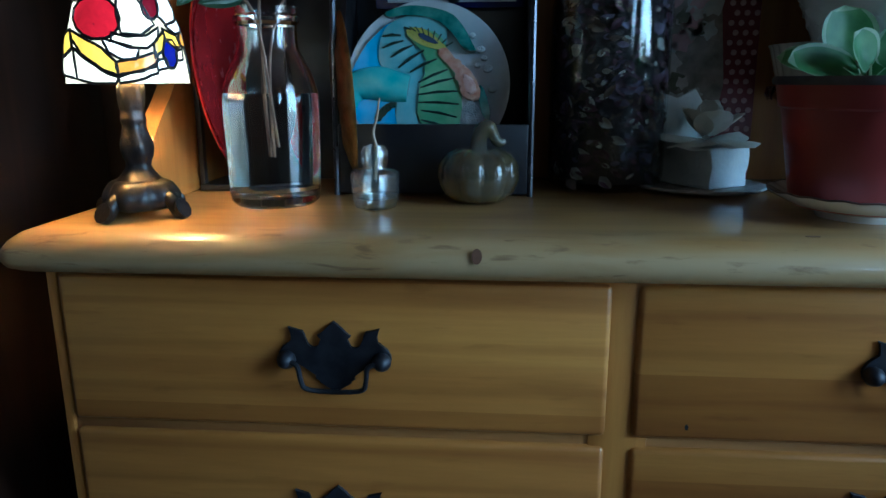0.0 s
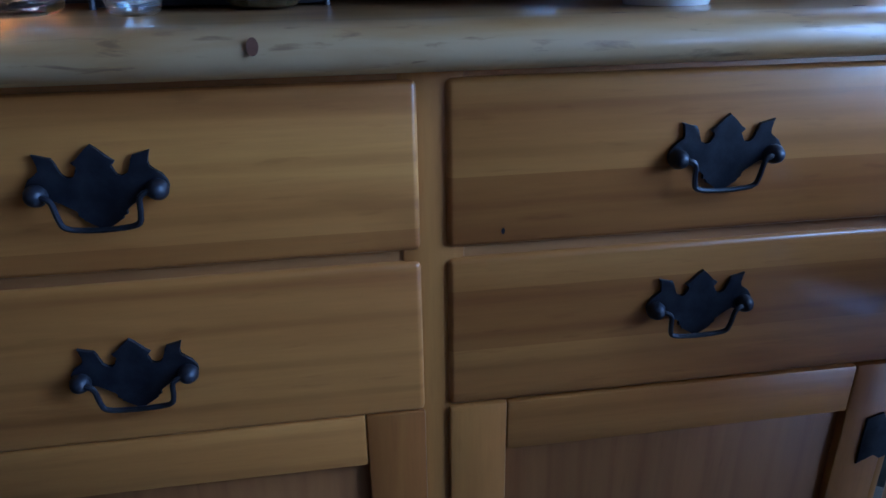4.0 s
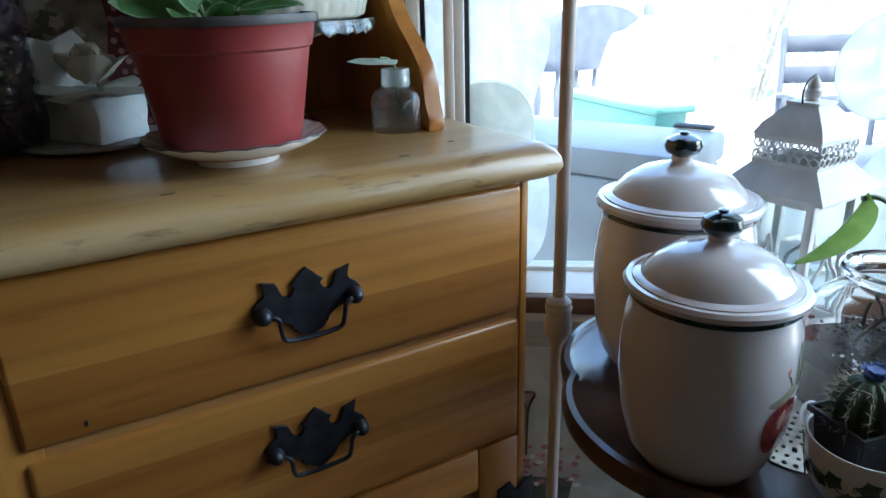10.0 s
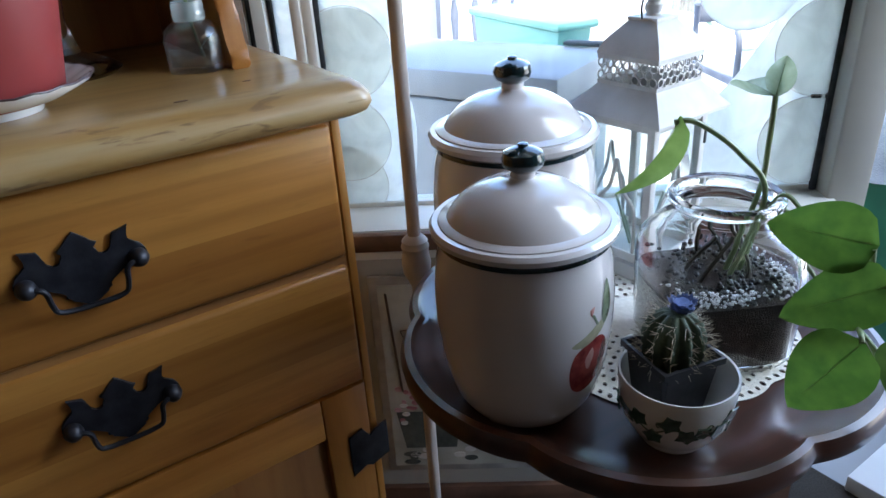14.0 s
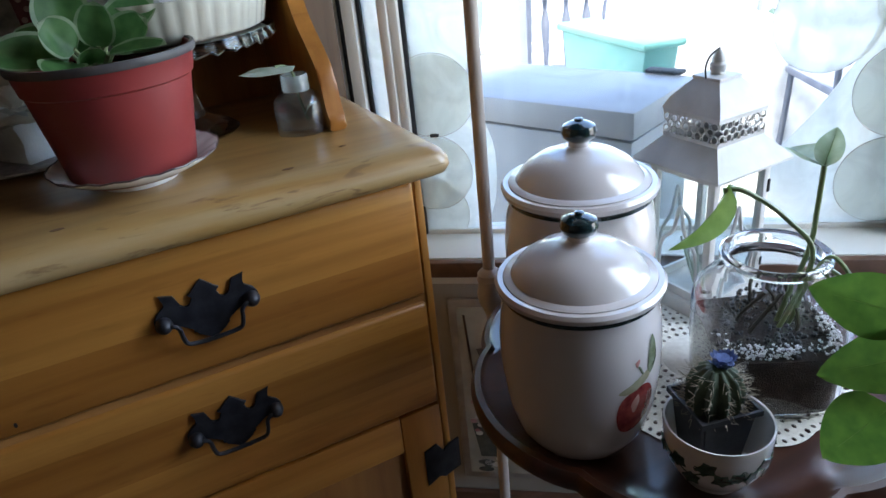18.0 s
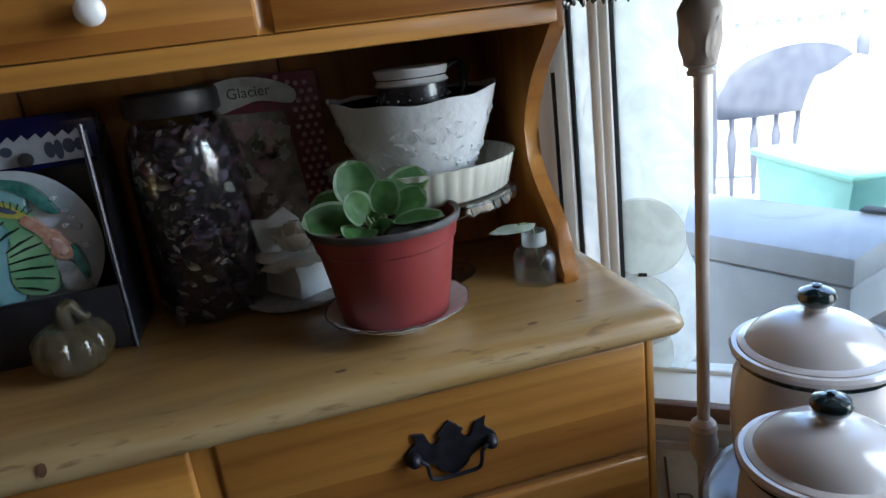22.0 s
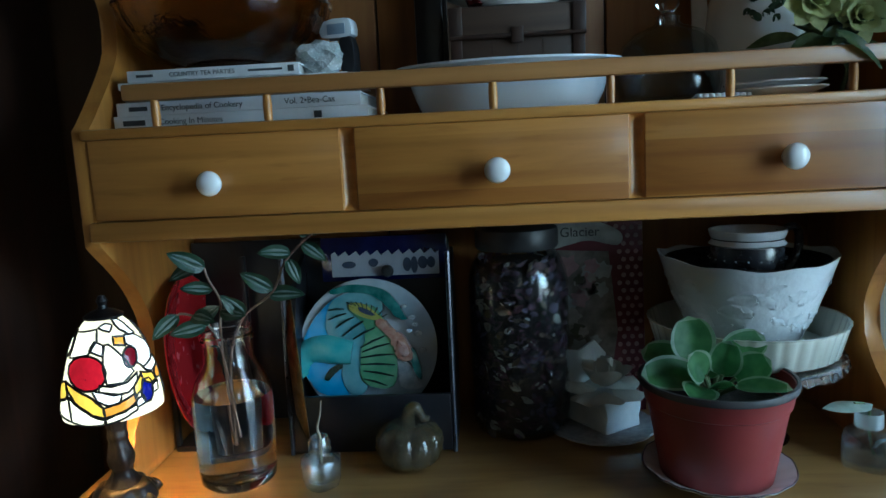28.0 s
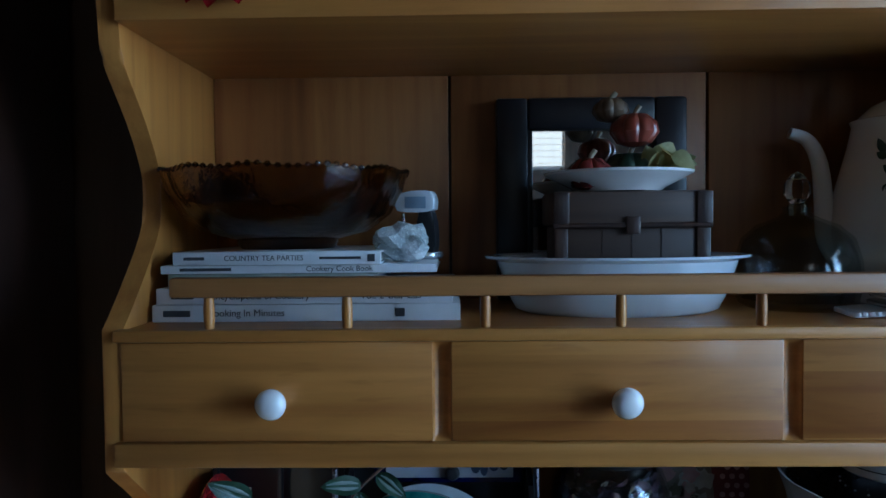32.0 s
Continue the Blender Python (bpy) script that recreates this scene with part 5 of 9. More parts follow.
    for x0, z0, x1, z1 in ribs:
        b = tube([(x0 * 0.001, f - 0.0052, z0 * 0.001), ((x0 + x1) * 0.0005, f - 0.0062, (z0 + z1) * 0.0005 + 0.0012), (x1 * 0.001, f - 0.0058, z1 * 0.001)], lambda t: 0.0009 + 0.0008 * math.sin(math.pi * t), 6)
        b.transform(tilt)
        part("rib", b, dark_green, p)
    for k in range(9):
        a = radians(158 - 16 * k)
        cx, cz = -16 + 4.4 * k, 60 - 2.4 * k
        b = tube([((cx + 3 * math.cos(a)) * 0.001, f - 0.0066, (cz + 3 * math.sin(a)) * 0.001), ((cx + 12 * math.cos(a)) * 0.001, f - 0.0064, (cz + 12 * math.sin(a)) * 0.001)], 0.0009, 6)
        b.transform(tilt)
        part("crest_line", b, dark_green, p)


pale_aqua = mottled("pale_aqua_glaze", (0.15, 0.40, 0.46), (0.28, 0.52, 0.56), 30, 0.12, 0.04, 0.1, coat=0.8)
pink_glaze = mottled("pink_glaze", (0.55, 0.32, 0.27), (0.68, 0.48, 0.42), 90, 0.2, 0.05, 0.4, 0.002, coat=0.5)
plate_white = mottled("ceramic_white", (0.48, 0.54, 0.60), (0.62, 0.67, 0.72), 25, 0.15, 0.05, 0.1, coat=0.6)
plate_relief = mottled("moulded_white_ceramic", (0.45, 0.5, 0.55), (0.72, 0.74, 0.76), 90, 0.18, 0.05, 1.0, 0.004, coat=0.6)
sky_glaze = mottled("sky_blue_glaze", (0.06, 0.38, 0.78), (0.12, 0.50, 0.86), 25, 0.15, 0.05, 0.05, coat=0.6)
mint_glaze = mottled("mint_glaze", (0.15, 0.38, 0.20), (0.28, 0.52, 0.30), 30, 0.15, 0.05, 0.1, coat=0.7)
aqua_glaze = mottled("aqua_glaze", (0.10, 0.44, 0.46), (0.20, 0.56, 0.54), 35, 0.12, 0.04, 0.1, coat=0.8)
teal_glaze = mottled("teal_glaze", (0.02, 0.14, 0.13), (0.1, 0.3, 0.27), 60, 0.15, 0.04, 0.1, coat=0.7)
olive_yellow = mottled("yellow_green_glaze", (0.4, 0.42, 0.08), (0.55, 0.52, 0.14), 40, 0.15, 0.04, 0.1, coat=0.7)
coral_glaze = mottled("coral_glaze", (0.5, 0.22, 0.15), (0.65, 0.42, 0.32), 90, 0.2, 0.05, 0.4, 0.002, coat=0.5)
dark_green = mottled("dark_green_line", (0.008, 0.03, 0.025), (0.015, 0.05, 0.04), 40, 0.3)
bird_plate()


def edge_plates():
    """Plates that stand nearly edge-on in the slots left of the rack."""
    p = thing("red_plate", -0.266, 0.800, TOP + 0.125, "glossy red plate standing on edge in a dark stand", "plate")
    up = Matrix.Scale(0.88, 4) @ pose(0, 0, 0, 0, 83, 4)
    b = lathe([(0.0, 0.0), (0.07, 0.0), (0.09, 0.006), (0.122, 0.020), (0.1235, 0.023), (0.119, 0.022), (0.088, 0.010), (0.0, 0.005)], 56)
    b.transform(up)
    part("plate", b, red_lacquer, p)
    b = lathe([(0.0, 0.0056), (0.08, 0.0085), (0.102, 0.0155), (0.104, 0.0175), (0.08, 0.0105), (0.0, 0.0076)], 56)
    b.transform(up)
    part("well", b, red_lacquer, p, "dished red well")
    s = thing("plate_stand", -0.232, 0.815, TOP, "dark wooden plate stand with a back frame", "plate stand")
    part("foot", boxed(-0.045, 0.045, -0.05, 0.05, 0.0, 0.008, 0.002), rack_black, s)
    for x in (-0.042, 0.036):
        part("upright", boxed(x - 0.003, x + 0.003, -0.048, -0.038, 0.008, 0.15, 0.001), rack_black, s)
        part("upright", boxed(x - 0.003, x + 0.003, 0.04, 0.05, 0.008, 0.25, 0.001), rack_black, s)
    part("back", boxed(-0.045, 0.15, 0.062, 0.068, 0.0, 0.27, 0.001), rack_black, s)
    g = thing("gilt_plate", -0.122, 0.80, TOP + 0.1, "dark plate with a worn serrated gilt rim, on edge", "plate")
    b = lathe([(0.0, 0.0), (0.07, 0.0), (0.098, 0.010), (0.100, 0.013), (0.096, 0.0135), (0.07, 0.005), (0.0, 0.004)], 96, wave=lambda a, r, z: (r * (1 + (0.012 * math.cos(44 * a) if r > 0.09 else 0)), z))
    b.transform(pose(0, 0, 0, 0, 87, 17))
    part("plate", b, gold_paint, g)


edge_plates()


def potpourri_jar():
    j = thing("potpourri_jar", 0.193, 0.828, TOP, "large glass jar of dark dried petals with a black lid", "glass jar")
    out = [(0.0, 0.002), (0.05, 0.0), (0.062, 0.005), (0.0665, 0.016), (0.067, 0.10), (0.067, 0.205), (0.065, 0.222), (0.058, 0.240), (0.052, 0.248), (0.050, 0.255)]
    inn = [(0.0475, 0.255), (0.0555, 0.238), (0.0625, 0.220), (0.0645, 0.205), (0.0645, 0.018), (0.058, 0.008), (0.0, 0.007)]
    part("vessel", lathe(out + inn, 56), vessel, j, "tall clear glass jar").visible_shadow = False
    part("lid", lathe([(0.0, 0.282), (0.050, 0.282), (0.0545, 0.279), (0.0555, 0.274), (0.0555, 0.256), (0.0535, 0.253), (0.0, 0.253)], 56, wave=lambda a, r, z: (r * (1 + (0.006 * math.cos(60 * a) if r > 0.055 else 0)), z)), black_plastic, j, "black ribbed screw lid")
    part("petal_core", lathe([(0.0, 0.009), (0.056, 0.010), (0.060, 0.03), (0.060, 0.20), (0.052, 0.222), (0.042, 0.236), (0.0, 0.240)], 32), dark_petal, j, "packed dark petals")
    random.seed(21)
    groups = {}
    for k in range(1500):
        a = random.uniform(0, 2 * math.pi)
        z = random.uniform(0.014, 0.238)
        mat = random.choices([dark_petal, plum_petal, brown_petal, lilac_petal, cream_petal], [24, 34, 20, 14, 8])[0]
        r = random.uniform(0.0605, 0.0635) - max(0.0, z - 0.202) * 0.42
        b = groups.setdefault(mat.name, (mat, bmesh.new()))[1]
        sz = random.choice((0.008, 0.011, 0.014, 0.019))
        m = aim((r * math.cos(a), r * math.sin(a), z), (-math.sin(a), math.cos(a), random.uniform(-1.2, 1.2))) @ Matrix.Rotation(random.uniform(1.1, 2.0), 4, 'X')
        blade(sz, sz * random.uniform(0.25, 0.75), b, m, random.uniform(-0.4, 0.6), random.uniform(-0.3, 0.5), 4, cols=1)
    for mat, b in groups.values():
        tagged(part("petals", b, mat, j, "dried " + mat.name.replace("_", " ")), kind="stuff")


dark_petal = mottled("dark_petal", (0.012, 0.008, 0.01), (0.035, 0.022, 0.024), 90, 0.8, 0.1, 0.8, 0.003)
plum_petal = mottled("plum_petal", (0.05, 0.02, 0.035), (0.11, 0.045, 0.07), 90, 0.75)
brown_petal = mottled("brown_petal", (0.06, 0.035, 0.026), (0.14, 0.09, 0.06), 90, 0.8)
lilac_petal = mottled("lilac_petal", (0.08, 0.055, 0.09), (0.15, 0.11, 0.16), 90, 0.75)
cream_petal = mottled("cream_petal", (0.28, 0.23, 0.20), (0.45, 0.40, 0.36), 90, 0.75)
potpourri_jar()


# label colour dimmed to stand for the shade inside the hutch
label_paper = mottled("dimmed_label_paper", (0.30, 0.29, 0.27), (0.46, 0.45, 0.42), 45, 0.6)


def gift_bag():
    g = thing("gift_bag", 0.305, 0.894, TOP, "paper gift bag with burgundy dotted side and a pale floral label", "gift bag")
    body = slab([(-0.072, 0.0), (0.07, 0.0), (0.066, 0.282), (-0.066, 0.285)], -0.022, -0.002, "xz", 0.002)
    part("bag", body, burgundy, g, "burgundy paper bag")
    part("photo_panel", slab([(-0.071, 0.004), (0.012, 0.004), (0.030, 0.12), (0.018, 0.235), (-0.067, 0.24)], -0.0245, -0.0225, "xz"), floral_print, g, "faded floral print")
    part("label", slab(smooth2([(-0.066, 0.243), (-0.068, 0.276), (-0.03, 0.284), (0.01, 0.276), (0.036, 0.260), (0.03, 0.244), (-0.01, 0.252), (-0.04, 0.246)], 4), -0.027, -0.0247, "xz"), label_paper, g, "cream name label, colour dimmed for shade")
    random.seed(77)
    for k in range(34):
        x, z, r = random.uniform(-0.060, 0.012), random.uniform(0.05, 0.225), random.uniform(0.006, 0.014)
        part("printed_flower", slab(smooth2([(r * (1 + 0.25 * math.cos(5 * q + k)) * math.cos(q), r * (1 + 0.25 * math.cos(5 * q + k)) * math.sin(q)) for q in [2 * math.pi * h / 12 for h in range(12)]], 2), -0.0004, 0.0, "xz"), random.choice((label_paper, rose_dot, bag_olive, print_fade)), g, "", pose(x, -0.0246 - 0.0001 * (k % 5), z))
    lettering("lettering", "Glacier", 0.019, pose(-0.022, -0.0272, 0.264, 90, 0, 0), ink, g)
    random.seed(5)
    for k in range(120):
        x, z = 0.022 + (k % 5) * 0.0115 + 0.00575 * ((k // 5) % 2), 0.010 + (k // 5) * 0.0112
        if x < 0.067 - z * 0.012 and x > 0.032:
            part("dot", slab(ellipse(0, 0, 0.0034, 0.0034, 10), -0.0008, 0, "xz"), rose_dot, g, "", pose(x, -0.0222, z))
    for k in range(7):
        part("dot", slab(ellipse(0, 0, 0.0034, 0.0034, 10), -0.0008, 0, "xz"), rose_dot, g, "", pose(-0.055 + k * 0.014, -0.0226, 0.278 if k % 2 else 0.27))


burgundy = mottled("burgundy_paper", (0.10, 0.012, 0.022), (0.15, 0.02, 0.035), 20, 0.45, 0.08, 0.1)
bag_olive = mottled("printed_olive", (0.06, 0.065, 0.035), (0.11, 0.11, 0.06), 60, 0.5)
print_fade = mottled("printed_faded_cream", (0.34, 0.28, 0.24), (0.46, 0.4, 0.34), 60, 0.5)
rose_dot = mottled("pale_rose_dot", (0.35, 0.2, 0.2), (0.45, 0.28, 0.27), 60, 0.5)
floral_print = mottled("faded_floral_print", (0.08, 0.07, 0.05), (0.34, 0.29, 0.25), 42, 0.5, 0.08, 0.05, detail=6, lo=0.3, hi=0.72)
gift_bag()


def rose_box():
    s = thing("lace_coaster", 0.300, 0.812, TOP, "scalloped grey-white saucer under a gift box", "saucer")
    part("saucer", lathe([(0.0, 0.002), (0.04, 0.0015), (0.066, 0.003), (0.072, 0.006), (0.071, 0.008), (0.05, 0.005), (0.0, 0.0045)], 72, wave=lambda a, r, z: (r * (1 + (0.02 * abs(math.sin(9 * a)) if r > 0.06 else 0)), z)), grey_lace, s)
    g = thing("small_gift_box", 0.305, 0.819, TOP + 0.0053, "small crumpled white gift box with a fabric rose", "gift box", 34)
    b = bmesh.new()
    box(b, -0.031, 0.031, -0.037, 0.037, 0.0, 0.048, 0.003, 2)
    bmesh.ops.subdivide_edges(b, edges=b.edges[:], cuts=3, use_grid_fill=True)
    random.seed(8)
    for v in b.verts:
        q = noise.noise_vector(v.co * 38)
        v.co += q * (0.0045 if v.co.z > 0.002 else 0.0)
        if v.co.z > 0.03:
            v.co.x *= 1.03
    part("box", b, box_white, g, "crumpled white paper box", angle=25)
    random.seed(17)
    n = 0
    for ring, (cnt, rad, ln, up) in enumerate(((6, 0.010, 0.046, 0.20), (5, 0.006, 0.040, 0.7), (4, 0.003, 0.030, 1.6))):
        for k in range(cnt):
            a = 2 * math.pi * (k + 0.4 * ring) / cnt + random.uniform(-0.2, 0.2)
            m = aim2((-0.008 + rad * math.cos(a), -0.010 + rad * math.sin(a), 0.051 + 0.006 * ring), (math.cos(a), math.sin(a), up + random.uniform(-0.1, 0.3)), (-math.cos(a), -math.sin(a), 0.6))
            part("petal", blade(ln, ln * 1.05, curl=0.35 - 0.5 * ring, fold=-0.3 + 0.55 * ring, n=8, cols=3, oval=True), rose_fabric, g, "", m)
    part("paper_cone", slab([(-0.030, 0.046), (0.028, 0.046), (0.034, 0.085), (0.012, 0.108), (-0.016, 0.098), (-0.040, 0.104), (-0.036, 0.07)], 0.030, 0.033, "xz"), box_white, g, "upright crumpled paper flap")


grey_lace = mottled("grey_lace_paper", (0.33, 0.34, 0.36), (0.48, 0.48, 0.49), 120, 0.7, 0.1, 0.6, 0.001)
box_white = mottled("crumpled_white_paper", (0.60, 0.66, 0.70), (0.74, 0.78, 0.80), 30, 0.6, 0.1, 0.5, 0.002)
rose_fabric = mottled("grey_white_petal", (0.64, 0.67, 0.64), (0.78, 0.80, 0.77), 40, 0.55, 0.1, 0.3, 0.001)
rose_box()


def violet_pot():
    s = thing("pot_saucer", 0.402, 0.652, TOP, "white china saucer with a wavy dark-lined rim", "saucer")
    part("saucer", lathe([(0.0, 0.002), (0.03, 0.0), (0.036, 0.0), (0.038, 0.006), (0.06, 0.012), (0.0775, 0.022), (0.079, 0.0245), (0.076, 0.0245), (0.058, 0.015), (0.036, 0.009), (0.0, 0.009)], 80, wave=lambda a, r, z: (1.035 * r * (1 + (0.006 * math.cos(10 * a) if r > 0.07 else 0)), z + (0.0006 * math.cos(20 * a) if r > 0.075 else 0))), porcelain, s)
    ring = [((0.0814 * (1 + 0.006 * math.cos(10 * a))) * math.cos(a), (0.0814 * (1 + 0.006 * math.cos(10 * a))) * math.sin(a), 0.0245 + 0.0006 * math.cos(20 * a)) for a in [2 * math.pi * k / 80 for k in range(80)]]
    part("rim_line", tube(ring, 0.0009, 6, closed=True), dark_rim, s, "thin dark rim line")
    p = thing("flower_pot", 0.400, 0.651, TOP + 0.0103, "terracotta-red plastic pot with a fuzzy-leaved violet plant", "potted plant")
    part("pot", lathe([(0.0, 0.0), (0.054, 0.0), (0.057, 0.003), (0.071, 0.088), (0.0735, 0.09), (0.0775, 0.112), (0.079, 0.114), (0.077, 0.1155), (0.0745, 0.114), (0.0705, 0.091), (0.0685, 0.088), (0.0, 0.082)], 64, sx=1.05, sy=1.05), red_plastic, p, "terracotta-red plastic pot")
    part("rim", lathe([(0.0705, 0.088), (0.0735, 0.108), (0.0765, 0.1165), (0.0795, 0.1165), (0.0805, 0.113), (0.0795, 0.109), (0.0775, 0.1115), (0.0752, 0.1125), (0.0725, 0.100), (0.069, 0.0875)], 64, sx=1.05, sy=1.05), pot_inside, p, "dark grey inner rim")
    part("soil", lathe([(0.0, 0.096), (0.03, 0.094), (0.070, 0.089), (0.069, 0.086), (0.0, 0.086)], 32), soil, p)
    random.seed(31)
    # middle, direction, facing, length, width of each leaf
    spec = [((-0.022, 0.020, 0.152), (-0.10, 0.25, 1.0), (0.0, -1.0, 0.3), 0.052, 0.050),
            ((0.034, 0.015, 0.141), (0.85, 0.20, 0.35), (-0.15, -0.8, 0.6), 0.054, 0.040),
            ((-0.056, -0.020, 0.124), (-1.0, -0.15, 0.05), (0.0, -0.75, 0.7), 0.066, 0.042),
            ((-0.034, -0.048, 0.112), (-0.35, -0.8, -0.1), (0.0, -0.6, 0.8), 0.042, 0.038),
            ((-0.031, -0.030, 0.137), (-0.5, -0.2, 0.6), (0.2, -0.9, 0.45), 0.037, 0.036),
            ((0.003, -0.020, 0.141), (0.2, 0.0, 1.0), (-0.3, -0.9, 0.3), 0.041, 0.035),
            ((0.027, -0.030, 0.131), (0.8, -0.2, 0.5), (-0.2, -0.8, 0.6), 0.042, 0.038),
            ((0.027, -0.058, 0.1195), (0.9, -0.4, 0.0), (0.0, -0.2, 1.0), 0.054, 0.034),
            ((-0.048, 0.030, 0.126), (-0.9, 0.4, 0.2), (0.0, -0.6, 0.8), 0.055, 0.045),
            ((-0.012, -0.012, 0.129), (0.1, -0.2, 0.8), (0.0, -0.9, 0.4), 0.027, 0.025),
            ((0.012, 0.032, 0.130), (0.3, 0.8, 0.4), (0.0, -0.5, 0.9), 0.044, 0.038),
            ((-0.008, -0.036, 0.119), (0.0, -0.6, 0.5), (0.0, -0.8, 0.6), 0.030, 0.028)]
    for o, d, nrm, ln, w in spec:
        d = Vector(d).normalized()
        o = Vector(o) - d * ln * 0.5
        part("stalk", tube([Vector((-0.006, -0.002, 0.088)), (o + Vector((-0.006, -0.002, 0.09))) * 0.5, o + d * 0.003], 0.0023, 7), stalk_green, p)
        b = blade(ln, w, curl=-0.10, fold=0.30, n=10, cols=6, oval=True)
        b.faces.ensure_lookup_table()
        cols = 12
        for i, fc in enumerate(b.faces):
            if i % cols in (0, cols - 1) or i // cols >= 9:
                fc.material_index = 1
        part("leaf", b, [violet_leaf, violet_edge], p, "thick green leaf with a pale edge", aim2(o, d, nrm))


dark_rim = mottled("dark_rim_line", (0.05, 0.03, 0.035), (0.12, 0.08, 0.08), 80, 0.3)
pot_inside = mottled("dark_grey_plastic", (0.03, 0.028, 0.03), (0.07, 0.06, 0.06), 30, 0.5)
stalk_green = mottled("pale_green_stalk", (0.12, 0.16, 0.07), (0.18, 0.22, 0.1), 50, 0.6)
violet_leaf = leaf_mat("fuzzy_green_leaf", (0.032, 0.10, 0.026), (0.07, 0.175, 0.05), gloss=0.55)
violet_edge = leaf_mat("pale_leaf_edge", (0.13, 0.20, 0.11), (0.21, 0.29, 0.17), gloss=0.55)
violet_pot()


def pump_bottle():
    f = thing("small_glass_vase", 0.584, 0.684, TOP, "small square glass bottle with a pale leaf cutting", "glass bottle", 12)
    out = [(0.0, 0.001), (0.020, 0.0), (0.0245, 0.002), (0.0255, 0.006), (0.0255, 0.034), (0.0235, 0.041), (0.0165, 0.047), (0.011, 0.049), (0.0105, 0.053), (0.0125, 0.054), (0.0125, 0.063), (0.0115, 0.064)]
    inn = [(0.0095, 0.064), (0.0085, 0.05), (0.015, 0.044), (0.021, 0.039), (0.0225, 0.033), (0.0225, 0.008), (0.0, 0.006)]
    part("vessel", lathe(out + inn, 32, wave=lambda a, r, z: (1.1 * r * (1 + (0.09 * math.cos(4 * a) ** 3 if z < 0.046 else 0)), z)), bright_glass, f).visible_shadow = False
    part("water", lathe([(0.0, 0.0064), (0.0215, 0.0084), (0.0217, 0.024), (0.0, 0.024)], 32, wave=lambda a, r, z: (1.1 * r * (1 + 0.08 * math.cos(4 * a) ** 3), z)), still_water, f).visible_shadow = False
    part("stem", tube(curve_points([(0.008, 0.0, 0.012), (0.004, 0.004, 0.04), (0.0, 0.0, 0.066), (-0.008, 0.0, 0.076), (-0.02, 0.0, 0.078)], 6), 0.0016, 7), stalk_green, f)
    part("neck_collar", lathe([(0.0146, 0.0485), (0.0152, 0.05), (0.0152, 0.056), (0.0146, 0.058), (0.0152, 0.060), (0.0146, 0.066), (0.0141, 0.066), (0.0141, 0.0485)], 28), neck_glass, f, "screw neck, made milky for its highlights").visible_shadow = False
    part("leaf", blade(0.070, 0.024, curl=0.16, fold=-0.2), pale_leaf, f, "pale narrow leaf", aim2((0.004, 0.0, 0.074), (-1.0, -0.1, 0.16), (0.1, -0.25, 1.0)))
    part("leaf", blade(0.022, 0.012, curl=0.3, fold=0.2), pale_leaf, f, "", aim((0.006, 0.0, 0.02), (0.4, -0.4, 0.8), 10))


pale_leaf = leaf_mat("pale_grey_green_leaf", (0.26, 0.32, 0.26), (0.40, 0.45, 0.38))
pump_bottle()


